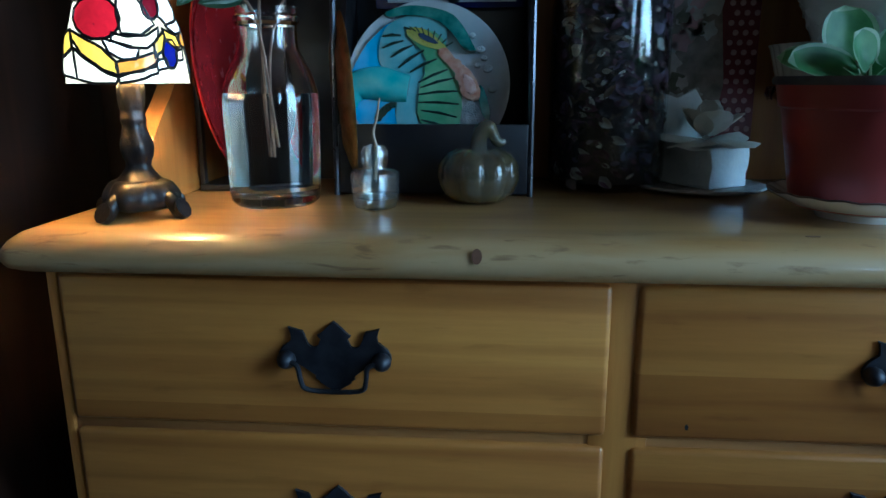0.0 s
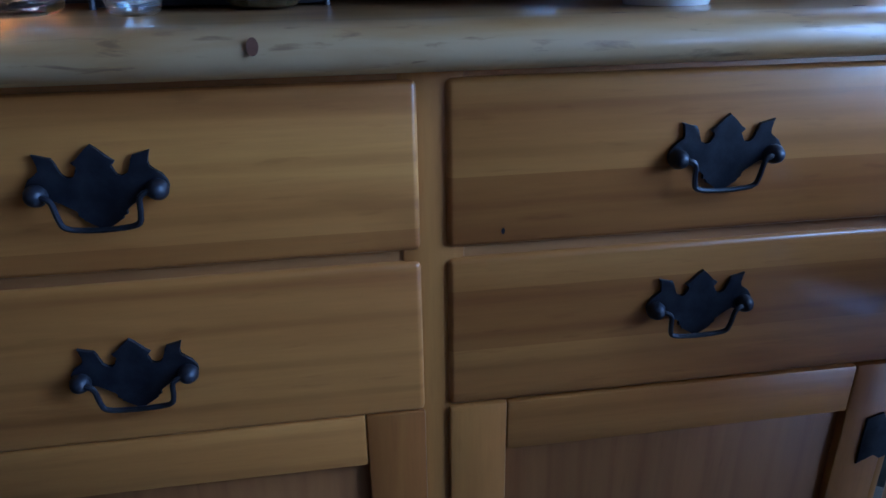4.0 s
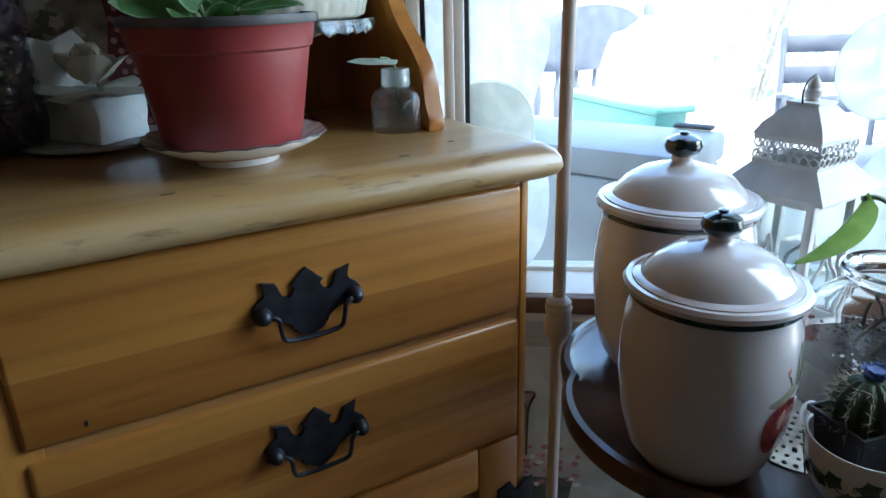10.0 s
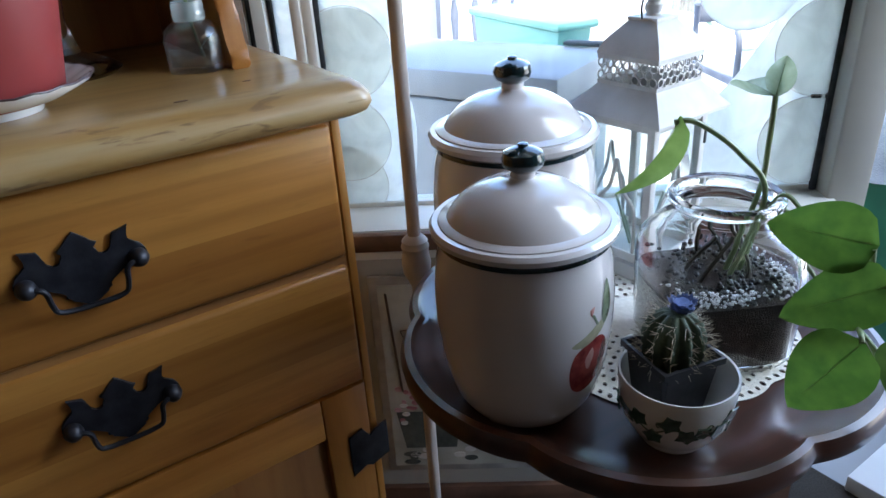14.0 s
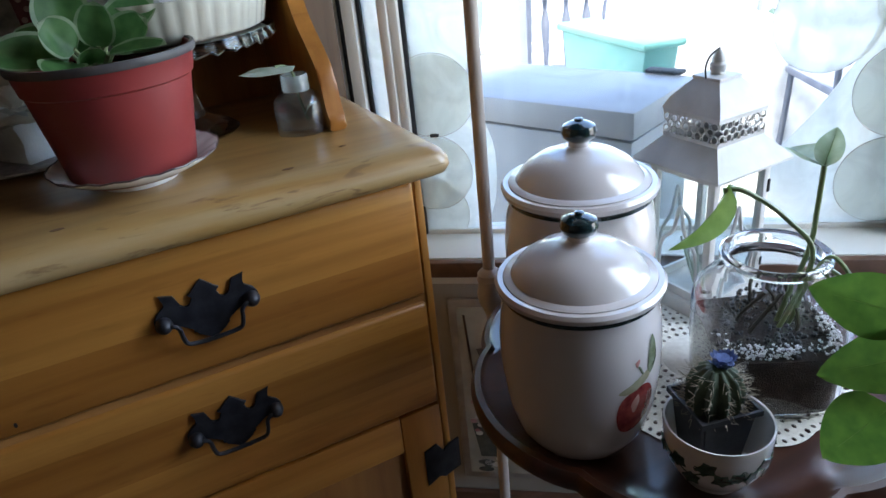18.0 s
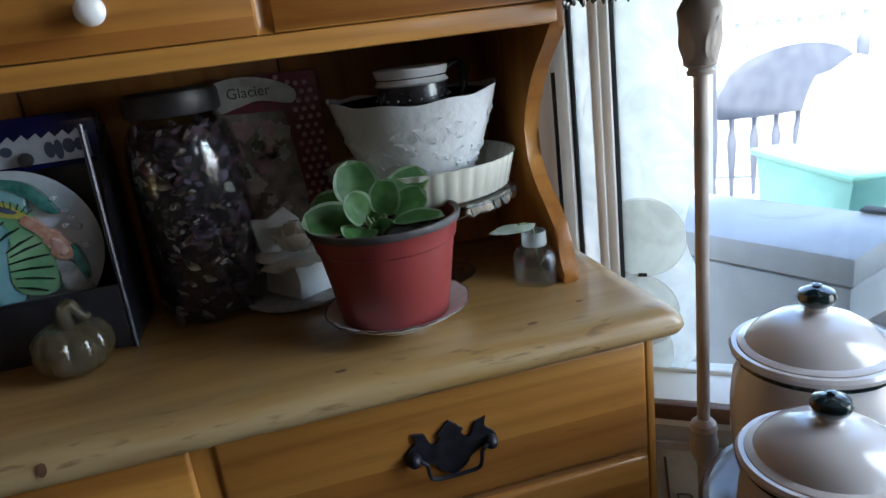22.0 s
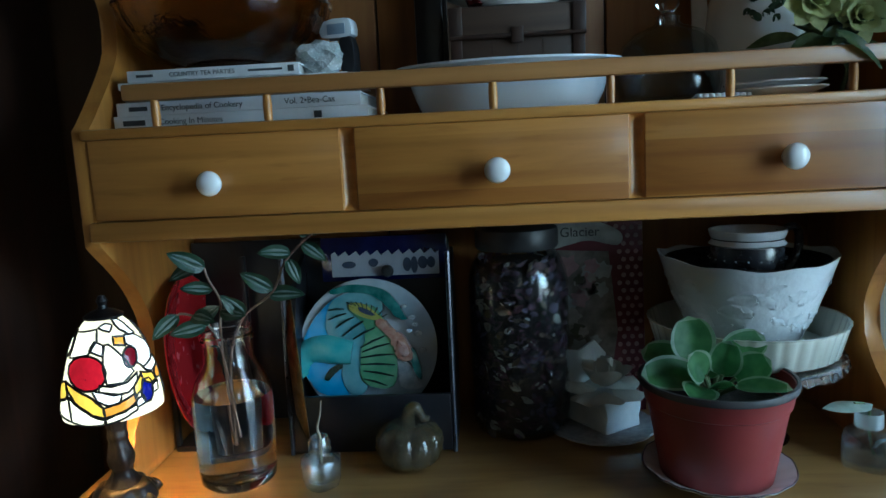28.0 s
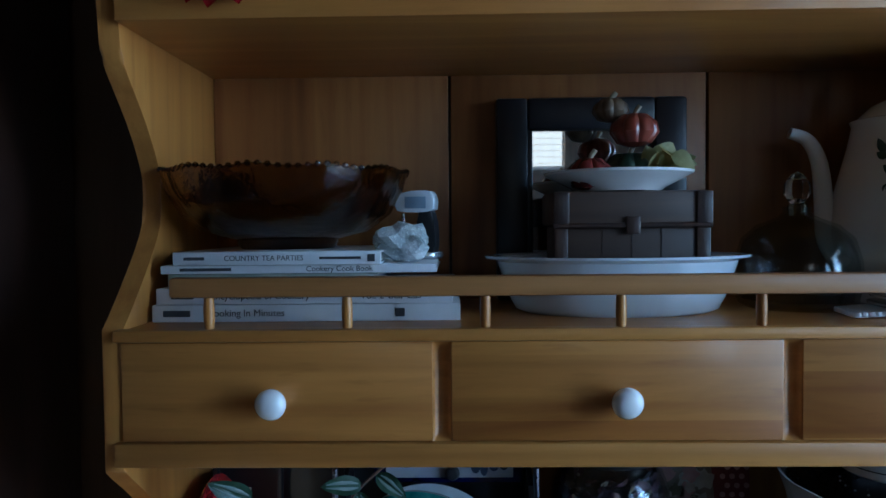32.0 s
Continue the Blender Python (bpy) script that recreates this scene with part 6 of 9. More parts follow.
def dish_stack():
    cx, cy = 0.476, 0.776
    s = thing("cake_stand", cx, cy, TOP, "glass cake stand with a beaded skirt", "cake stand")
    part("pedestal", lathe([(0.0, 0.001), (0.05, 0.0), (0.055, 0.004), (0.045, 0.012), (0.02, 0.022), (0.013, 0.05), (0.018, 0.094), (0.04, 0.108), (0.0, 0.110)], 40), clear_glass, s, "glass pedestal")
    part("plate", lathe([(0.0, 0.110), (0.095, 0.110), (0.112, 0.112), (0.116, 0.104), (0.118, 0.106), (0.116, 0.117), (0.0, 0.115)], 96, wave=lambda a, r, z: (r * (1 + (0.012 * math.cos(36 * a) if r > 0.11 else 0)), z + (0.0025 * math.cos(36 * a) if z < 0.109 and r > 0.11 else 0))), clear_glass, s, "glass plate with a wavy skirt")
    t = thing("tart_dish", cx, cy, TOP + 0.1172, "cream fluted ceramic tart dish", "tart dish")
    part("dish", lathe([(0.0, 0.0), (0.100, 0.0), (0.107, 0.004), (0.1165, 0.040), (0.1185, 0.043), (0.115, 0.043), (0.105, 0.008), (0.0, 0.005)], 240, wave=lambda a, r, z: (r * (1 + (0.014 * abs(math.sin(20 * a)) if r > 0.103 else 0)), z)), tart_glaze, t, angle=60)
    b = thing("embossed_bowl", cx, cy, TOP + 0.1225, "white bowl embossed with leaves, wavy rim", "bowl")
    b.scale = (0.97, 0.97, 1.09)
    part("bowl", lathe([(0.0, 0.002), (0.045, 0.0), (0.052, 0.003), (0.066, 0.014), (0.086, 0.052), (0.1, 0.088), (0.107, 0.105), (0.1085, 0.108), (0.105, 0.1075), (0.096, 0.088), (0.08, 0.050), (0.058, 0.014), (0.0, 0.009)], 96, wave=lambda a, r, z: (r * (1 + (0.012 * math.cos(9 * a) if z > 0.095 else 0)), z + (0.0014 * math.cos(9 * a) + 0.0035 * math.cos(2 * a + 0.3) if z > 0.095 else 0))), embossed_white, b, "white glazed bowl")
    random.seed(9)
    for k in range(84):
        a = 2 * math.pi * k / 84 + random.uniform(-0.08, 0.08)
        z = random.choice((0.022, 0.034, 0.046, 0.058, 0.070, 0.082))
        r = 0.066 + (z - 0.014) * 0.526 if z < 0.052 else 0.086 + (z - 0.052) * 0.389
        ln = random.uniform(0.022, 0.036)
        nrm = Vector((math.cos(a), math.sin(a), -0.42)).normalized()
        dx = Vector((-math.sin(a), math.cos(a), random.uniform(-0.9, 0.9))).normalized() * random.choice((1, -1))
        dx = (dx - nrm * dx.dot(nrm)).normalized()
        mm = Matrix((dx, nrm.cross(dx), nrm)).transposed().to_4x4()
        mm.translation = Vector((r * math.cos(a), r * math.sin(a), z)) - dx * (ln / 2) + nrm * 0.0009
        part("embossed_leaf", blade(ln, ln * 0.55, curl=0.015, fold=-0.16, n=6), embossed_white, b, "", mm)
    # inner bowl added to give the white bowl its dark inside
    nb = thing("dark_bowl", cx, cy, TOP + 0.1400, "dark inner bowl filling the white bowl", "bowl")
    part("bowl", lathe([(0.0, 0.0), (0.045, 0.0), (0.058, 0.012), (0.075, 0.045), (0.090, 0.080), (0.098, 0.0955), (0.0965, 0.0965), (0.086, 0.078), (0.070, 0.044), (0.050, 0.008), (0.0, 0.005)], 72), black_glaze, nb)
    m = thing("stoneware_mug", cx + 0.002, cy, TOP + 0.1453, "dark stoneware mug with a white banded rim", "mug")
    m.scale = (0.97, 0.97, 0.86)
    part("mug", lathe([(0.0, 0.0), (0.036, 0.0), (0.042, 0.012), (0.046, 0.05), (0.046, 0.09), (0.0445, 0.118), (0.0425, 0.130), (0.0445, 0.136), (0.0425, 0.136), (0.040, 0.12)], 48), black_glaze, m, "dark banded mug")
    part("collar", lathe([(0.0442, 0.124), (0.0475, 0.1265), (0.0445, 0.130), (0.0435, 0.1335), (0.046, 0.139), (0.0475, 0.146), (0.0465, 0.1475), (0.0445, 0.146), (0.0415, 0.134), (0.0415, 0.124)], 48), stone_white, m, "white ridged rim")
    for k in range(40):
        a = 2 * math.pi * k / 40
        part("bead", lathe([(0.0, 0.0016), (0.0016, 0.0), (0.0, -0.0016)], 8), stone_white, m, "", pose(0.047 * math.cos(a), 0.047 * math.sin(a), 0.106)) if k % 2 == 0 else None
    part("handle", tube(curve_points([(0.044, 0.012, 0.137), (0.062, 0.016, 0.146), (0.074, 0.020, 0.135), (0.070, 0.018, 0.10), (0.05, 0.012, 0.075), (0.044, 0.010, 0.07)], 6), 0.0058, 10), black_glaze, m, "dark loop handle")


dish_stack()

# ---- things on the hutch shelf (z = SHELF) ----
SHELF = 1.3022


def book(x0, x1, z0, z1, y0, y1, mat, label, turn=0.0, words=(), bar=()):
    w, h, d = x1 - x0, z1 - z0, y1 - y0
    b = thing("book", (x0 + x1) / 2, (y0 + y1) / 2, z0, label, "book", turn, "cookbooks stacked on the shelf")
    t = min(0.0018, h * 0.14)
    part("pages", boxed(-w / 2 + 0.003, w / 2 - 0.003, -d / 2 + 0.003, d / 2 - 0.003, t, h - t, 0.0), paper, b, "block of pages")
    part("cover", boxed(-w / 2, w / 2, -d / 2, d / 2, 0, t, 0.0004), mat, b)
    part("cover", boxed(-w / 2, w / 2, -d / 2, d / 2, h - t, h, 0.0004), mat, b)
    part("spine", boxed(-w / 2, w / 2, -d / 2 - 0.001, -d / 2 + 0.002, 0, h, 0.0006), mat, b)
    for s, size, x in words:
        lettering("lettering", s, size, pose(x, -d / 2 - 0.0012, h / 2, 90, 0, 0), ink, b, 0.0002)
    for x, bw, bh in bar:
        part("print_bar", boxed(x - bw / 2, x + bw / 2, -d / 2 - 0.0016, -d / 2 - 0.0009, h / 2 - bh / 2, h / 2 + bh / 2, 0), ink, b)
    return b


book(-0.276, 0.022, SHELF, SHELF + 0.0165, 0.70, 0.885, cover_white, "white paperback cookbook at the bottom of the stack", 0.6, [("Cooking In Minutes", 0.0095, -0.058)], [(-0.125, 0.026, 0.006), (0.091, 0.009, 0.008)])
book(-0.272, 0.016, SHELF + 0.0168, SHELF + 0.0320, 0.702, 0.88, cover_white, "white encyclopedia volume on cookery", -0.5, [("Encyclopedia of Cookery", 0.0095, -0.042), ("Vol. 2\u2022Bea-Cas", 0.0098, 0.085)], [(-0.118, 0.022, 0.005)])
book(-0.262, -0.06, SHELF + 0.0324, SHELF + 0.0460, 0.705, 0.87, cover_grey, "smaller book with a grey-green cover", 0.8)
book(-0.268, 0.0, SHELF + 0.0464, SHELF + 0.0545, 0.703, 0.885, cover_white, "thin white cook book", 0.3, [("Cookery Cook Book", 0.0075, 0.04)], [(-0.09, 0.05, 0.003)])
book(-0.254, -0.052, SHELF + 0.0548, SHELF + 0.0675, 0.70, 0.885, cover_white, "white hardback book about country tea parties", -0.6, [("COUNTRY TEA PARTIES", 0.0072, -0.012)], [(-0.08, 0.02, 0.003), (0.062, 0.04, 0.0025), (0.092, 0.007, 0.007)])


def amber_bowl():
    b = thing("amber_glass_bowl", -0.165, 0.795, SHELF + 0.0679, "large amber pressed-glass bowl with a beaded rim", "glass bowl")
    part("bowl", lathe([(0.0, 0.0), (0.05, 0.0), (0.054, 0.006), (0.055, 0.010), (0.088, 0.018), (0.112, 0.036), (0.126, 0.062), (0.131, 0.080), (0.129, 0.0815), (0.122, 0.062), (0.107, 0.039), (0.083, 0.022), (0.0, 0.017)], 120, wave=lambda a, r, z: (r * (1 + (0.006 * math.cos(24 * a) if 0.06 < r else 0)), z + (0.0015 * math.cos(12 * a) if z > 0.075 else 0))), amber_glass, b, "amber pressed glass")
    for k in range(90):
        a = 2 * math.pi * k / 90
        bb = lathe([(0.0, 0.0032), (0.0026, 0.0018), (0.0032, 0.0), (0.0026, -0.0018), (0.0, -0.0032)], 8)
        if k == 0:
            first = part("rim_bead", bb, amber_glass, b, "", pose(0.1305 * math.cos(a), 0.1305 * math.sin(a), 0.081 + 0.0015 * math.cos(12 * a)))
        else:
            bb.free()
            again("rim_bead", first, b, pose(0.1305 * math.cos(a), 0.1305 * math.sin(a), 0.081 + 0.0015 * math.cos(12 * a)))


amber_bowl()


def mini_mixer():
    m = thing("mixer_ornament", -0.024, 0.800, SHELF + 0.0548, "miniature silver stand mixer ornament", "ornament", -12)
    part("base", slab(smooth2([(-0.02, -0.016), (0.022, -0.018), (0.024, 0.016), (-0.02, 0.016)], 5), 0.0, 0.008, "xy", 0.002), chrome_paint, m, "silver base")
    part("column", slab(smooth2([(0.006, 0.006), (0.022, 0.006), (0.020, 0.05), (0.004, 0.05)], 4), -0.010, 0.010, "xz", 0.002), black_plastic, m, "dark column")
    part("head", slab(smooth2([(-0.020, 0.053), (-0.022, 0.064), (-0.017, 0.072), (0.012, 0.075), (0.021, 0.070), (0.022, 0.054), (0.010, 0.051), (-0.008, 0.051)], 2), -0.012, 0.012, "xz", 0.003), white_enamel, m, "white and silver motor head")
    part("name_plate", boxed(-0.010, 0.014, -0.0135, -0.0118, 0.055, 0.068, 0.0008), steel_blue, m, "blue-grey plate")
    part("shaft", tube([(-0.015, 0, 0.050), (-0.015, 0, 0.034)], 0.0016, 8), chrome_paint, m)
    part("mixing_bowl", lathe([(0.0, 0.009), (0.006, 0.009), (0.012, 0.016), (0.014, 0.030), (0.013, 0.030), (0.010, 0.017), (0.0, 0.012)], 20, cx=-0.012), black_plastic, m, "dark mixing bowl")
    c = thing("crystal_ornament", -0.032, 0.735, SHELF + 0.0548, "rough cluster of pale crystal", "ornament")
    b = bmesh.new()
    bmesh.ops.create_icosphere(b, subdivisions=3, radius=0.0225)
    for v in b.verts:
        q = noise.noise(v.co * 70) * 0.45 + noise.noise(v.co * 160) * 0.2
        v.co = Vector((v.co.x * 1.25, v.co.y * 0.9, v.co.z * 0.85)) * (1 + q)
    lo = min(v.co.z for v in b.verts)
    for v in b.verts:
        v.co.z = max(v.co.z - lo - 0.004, 0)
    part("crystal", b, crystal, c, angle=18)


chrome_paint = mottled("silver_plating", (0.5, 0.52, 0.55), (0.65, 0.66, 0.68), 20, 0.22, 0.08, 0.05, metal=0.8)
white_enamel = mottled("pale_silver_enamel", (0.6, 0.63, 0.66), (0.72, 0.74, 0.76), 20, 0.2, 0.05, coat=0.4)
steel_blue = mottled("steel_blue_plate", (0.22, 0.28, 0.36), (0.3, 0.36, 0.44), 20, 0.3)
crystal = mottled("pale_crystal", (0.50, 0.55, 0.55), (0.72, 0.75, 0.74), 60, 0.25, 0.1, 0.6, 0.003, trans=0.25)
mini_mixer()


def oval_dish():
    d = thing("oval_dish", 0.187, 0.768, SHELF, "deep oval white enamel baking dish", "baking dish")
    part("dish", lathe([(0.0, 0.001), (0.098, 0.0), (0.106, 0.004), (0.114, 0.02), (0.125, 0.053), (0.137, 0.0565), (0.1375, 0.059), (0.124, 0.0575), (0.110, 0.022), (0.10, 0.008), (0.0, 0.006)], 72, sy=0.60), dish_white, d)


dish_white = mottled("white_enamel_dish", (0.62, 0.68, 0.74), (0.74, 0.78, 0.82), 8, 0.14, 0.05, 0.03, coat=0.5)
oval_dish()


def chest_and_mirror():
    c = thing("wooden_chest", 0.198, 0.790, SHELF + 0.0066, "small dark wooden chest with iron-bound corners", "wooden box")
    part("body", boxed(-0.075, 0.075, -0.045, 0.045, 0.0, 0.082, 0.002), chest_wood, c, "plank chest body")
    part("lid", boxed(-0.080, 0.080, -0.049, 0.049, 0.0825, 0.118, 0.004), chest_wood, c, "dark chest lid")
    for x in (-0.072, 0.072):
        part("corner_band", boxed(x - 0.007, x + 0.007, -0.0475, -0.0445, 0.0, 0.081, 0.001), dark_wood, c)
        part("corner_band", boxed(x - 0.008, x + 0.008, -0.0515, -0.0485, 0.084, 0.117, 0.001), dark_wood, c)
    part("bead_moulding", tube([(-0.08, -0.049, 0.083), (0.08, -0.049, 0.083)], 0.003, 8), dark_wood, c)
    part("latch", boxed(-0.007, 0.007, -0.0525, -0.0482, 0.074, 0.092, 0.001), dark_wood, c, "iron latch")
    for x in (-0.03, 0.0, 0.03):
        part("plank_gap", boxed(x - 0.0005, x + 0.0005, -0.0456, -0.0448, 0.002, 0.08, 0), dark_wood, c)
    m = thing("framed_mirror", 0.1815, 0.880, SHELF, "mirror in a dark moulded wooden frame", "mirror")
    w, h, fr = 0.1135, 0.242, 0.038
    tilt = pose(0, 0, 0, -0.3)

    def fp(name, bmx, mat, label=""):
        bmx.transform(tilt)
        return part(name, bmx, mat, m, label)
    fp("mirror_glass", boxed(-w + fr - 0.004, w - fr + 0.004, -0.002, 0.002, fr - 0.004, h - fr + 0.004, 0), mirror, "silvered glass")
    for s in (-1, 1):
        x0, x1 = sorted((s * w, s * (w - fr)))
        fp("frame_side", boxed(x0, x1, -0.012, 0.006, 0.0, h, 0.004), rack_black)
        y0, y1 = sorted((s * (w - fr + 0.002), s * (w - fr - 0.006)))
        fp("frame_slip", boxed(y0, y1, -0.006, 0.004, fr, h - fr, 0.002), rack_black)
    fp("frame_rail", boxed(-w + fr, w - fr, -0.012, 0.006, h - fr, h, 0.004), rack_black)
    fp("frame_rail", boxed(-w + fr, w - fr, -0.012, 0.006, 0.0, fr, 0.004), rack_black)
    p = thing("white_plate", 0.193, 0.787, SHELF + 0.1252, "white china plate heaped with small gourds", "plate")
    part("plate", lathe([(0.0, 0.0), (0.045, 0.0), (0.05, 0.004), (0.078, 0.018), (0.079, 0.0205), (0.074, 0.019), (0.046, 0.007), (0.0, 0.005)], 56), porcelain, p)
    for name, label, mat, x, y, z, r, sq in (("mini_pumpkin", "small shiny red gourd ornament", gourd_red, 0.016, -0.008, 0.066, 0.026, 0.78), ("mini_pumpkin", "small dark red gourd ornament", gourd_dark, -0.034, -0.022, 0.019, 0.025, 0.8), ("mini_pumpkin", "dull brown gourd ornament", gourd_brown, -0.006, 0.006, 0.089, 0.020, 0.75), ("mini_gourd", "dark green gourd ornament", gourd_green, 0.014, 0.004, 0.022, 0.03, 0.85)):
        g = thing(name, 0.193 + x, 0.787 + y, SHELF + 0.1252 + z - r * sq * 0.9, label, "gourd ornament")
        part("gourd", lathe([(0.0, 0.12 * r), (0.3 * r, 0.0), (0.7 * r, 0.12 * r), (r, 0.7 * r * sq), (0.92 * r, 1.2 * r * sq), (0.55 * r, 1.62 * r * sq), (0.2 * r, 1.66 * r * sq), (0.0, 1.55 * r * sq)], 48, wave=lambda a, q, zz: (q * (1 - 0.13 * (1 - abs(math.sin(4 * a))) ** 2), zz)), mat, g)
        part("stem", tube([(0, 0, 1.5 * r * sq), (0.002, 0, 1.8 * r * sq), (0.006, -0.002, 2.1 * r * sq)], 0.0028, 7), dried, g)
    f = thing("dried_leaves", 0.242, 0.772, SHELF + 0.142, "crumpled yellow-green dried leaves", "dried leaves")
    random.seed(41)
    for k in range(11):
        a = random.uniform(-0.6, 2.4)
        part("leaf", blade(random.uniform(0.02, 0.031), random.uniform(0.017, 0.025), curl=random.uniform(-0.5, 0.7), fold=random.uniform(0.2, 0.9), n=8, cols=2), hop_leaf, f, "", aim2((random.uniform(-0.02, 0.008), random.uniform(-0.02, 0.015), random.uniform(0.002, 0.020)), (math.cos(a), random.uniform(-0.8, 0.2), math.sin(a) * 0.7), (random.uniform(-0.5, 0.5), -1, 0.6)))


gourd_red = mottled("red_lacquer_gourd", (0.16, 0.03, 0.02), (0.25, 0.06, 0.035), 60, 0.3, 0.06, 0.1, coat=0.35)
gourd_dark = mottled("dark_red_gourd", (0.09, 0.012, 0.012), (0.15, 0.02, 0.018), 60, 0.25, 0.06, 0.1, coat=0.5)
gourd_brown = mottled("brown_gourd", (0.09, 0.06, 0.035), (0.16, 0.11, 0.065), 80, 0.5)
gourd_green = mottled("green_gourd", (0.015, 0.04, 0.025), (0.05, 0.09, 0.05), 70, 0.35, coat=0.3)
hop_leaf = leaf_mat("dried_yellow_leaf", (0.22, 0.21, 0.07), (0.38, 0.36, 0.16), gloss=0.6)
chest_and_mirror()


def decanter():
    d = thing("glass_decanter", 0.383, 0.785, SHELF, "squat cut-glass decanter with a faceted stopper", "decanter")
    out = [(0.0, 0.001), (0.05, 0.0), (0.058, 0.005), (0.063, 0.025), (0.062, 0.050), (0.055, 0.074), (0.040, 0.088), (0.018, 0.097), (0.013, 0.103), (0.015, 0.107)]
    inn = [(0.0105, 0.107), (0.0105, 0.100), (0.016, 0.094), (0.038, 0.085), (0.052, 0.072), (0.059, 0.049), (0.060, 0.025), (0.054, 0.009), (0.0, 0.008)]
    part("vessel", lathe(out + inn, 40), vessel, d).visible_shadow = False
    part("stopper", lathe([(0.0, 0.098), (0.009, 0.098), (0.010, 0.108), (0.007, 0.111), (0.0145, 0.121), (0.0135, 0.132), (0.006, 0.142), (0.0, 0.145)], 8), clear_glass, d, "faceted glass stopper", angle=10)


decanter()


def coffee_pot():
    t = thing("coffee_pot", 0.508, 0.808, SHELF, "tall white china coffee pot with yellow roses", "coffee pot")
    t.scale = (0.95, 0.95, 0.95)
    part("body", lathe([(0.0, 0.002), (0.052, 0.0), (0.058, 0.004), (0.073, 0.05), (0.076, 0.085), (0.070, 0.13), (0.057, 0.18), (0.052, 0.205), (0.054, 0.212), (0.051, 0.213), (0.0, 0.212)], 56), porcelain, t, "white china body")
    part("lid", lathe([(0.0, 0.262), (0.006, 0.262), (0.0115, 0.256), (0.0115, 0.249), (0.007, 0.243), (0.012, 0.238), (0.034, 0.228), (0.046, 0.2155), (0.047, 0.2135), (0.0, 0.2135)], 40), porcelain, t, "domed lid with a knob")
    part("spout", tube(curve_points([(-0.058, 0.012, 0.045), (-0.074, 0.02, 0.075), (-0.076, 0.026, 0.125), (-0.080, 0.03, 0.168), (-0.092, 0.034, 0.194), (-0.112, 0.036, 0.203)], 8), lambda s: 0.0135 - 0.0068 * s, 14), porcelain, t, "curved china spout")
    part("handle", tube(curve_points([(0.054, -0.016, 0.150), (0.064, -0.032, 0.178), (0.070, -0.046, 0.208), (0.074, -0.060, 0.206), (0.074, -0.062, 0.165), (0.071, -0.044, 0.10), (0.064, -0.022, 0.062)], 8), 0.0065, 12), porcelain, t, "loop handle")

    def on_body(a, z, out=0.0006):
        prof = [(0.073, 0.05), (0.076, 0.085), (0.070, 0.13), (0.057, 0.18), (0.052, 0.205)]
        r = 0.074
        for (r0, z0), (r1, z1) in zip(prof, prof[1:]):
            if z0 <= z <= z1:
                r = r0 + (r1 - r0) * (z - z0) / (z1 - z0)
        return Vector(((r + out) * math.cos(a), (r + out) * math.sin(a), z))
    random.seed(3)
    mid = radians(-112)
    for da, z, r, mat in ((0.04, 0.150, 0.017, rose_yellow), (-0.22, 0.165, 0.012, rose_pale), (0.02, 0.150, 0.008, rose_deep)):
        c = on_body(mid + da, z, 0.0012 if r > 0.01 else 0.0026)
        m = aim2(c, (-math.sin(mid + da), math.cos(mid + da), 0), (math.cos(mid + da), math.sin(mid + da), 0.15))
        part("painted_rose", slab(smooth2([(r * (1 + 0.14 * math.cos(5 * q)) * math.cos(q), r * (1 + 0.14 * math.cos(5 * q)) * math.sin(q)) for q in [2 * math.pi * k / 15 for k in range(15)]], 3), -0.0004, 0.0004, "xy"), mat, t, "", m)
    for k in range(24):
        da, z = random.uniform(-0.48, 0.36), random.uniform(0.105, 0.18)
        if abs(da - 0.04) < 0.2 and abs(z - 0.15) < 0.02:
            z -= 0.04
        c = on_body(mid + da, z, 0.0008)
        up = random.uniform(0, 6.28)
        m = aim2(c, Vector((-math.sin(mid + da), math.cos(mid + da), 0)) * math.cos(up) + Vector((0, 0, 1)) * math.sin(up), (math.cos(mid + da), math.sin(mid + da), 0.1))
        part("painted_leaf", blade(random.uniform(0.011, 0.019), 0.009, curl=0.02, fold=0.02, n=6, cols=1), rose_leaf, t, "", m)


rose_yellow = mottled("painted_yellow", (0.5, 0.42, 0.12), (0.65, 0.58, 0.26), 90, 0.2, coat=0.5)
rose_pale = mottled("painted_pale_peach", (0.5, 0.44, 0.3), (0.6, 0.54, 0.4), 90, 0.2, coat=0.5)
rose_deep = mottled("painted_amber", (0.45, 0.3, 0.05), (0.5, 0.36, 0.09), 90, 0.2, coat=0.5)
rose_leaf = mottled("painted_green", (0.03, 0.06, 0.035), (0.07, 0.1, 0.06), 60, 0.2, coat=0.5)
coffee_pot()


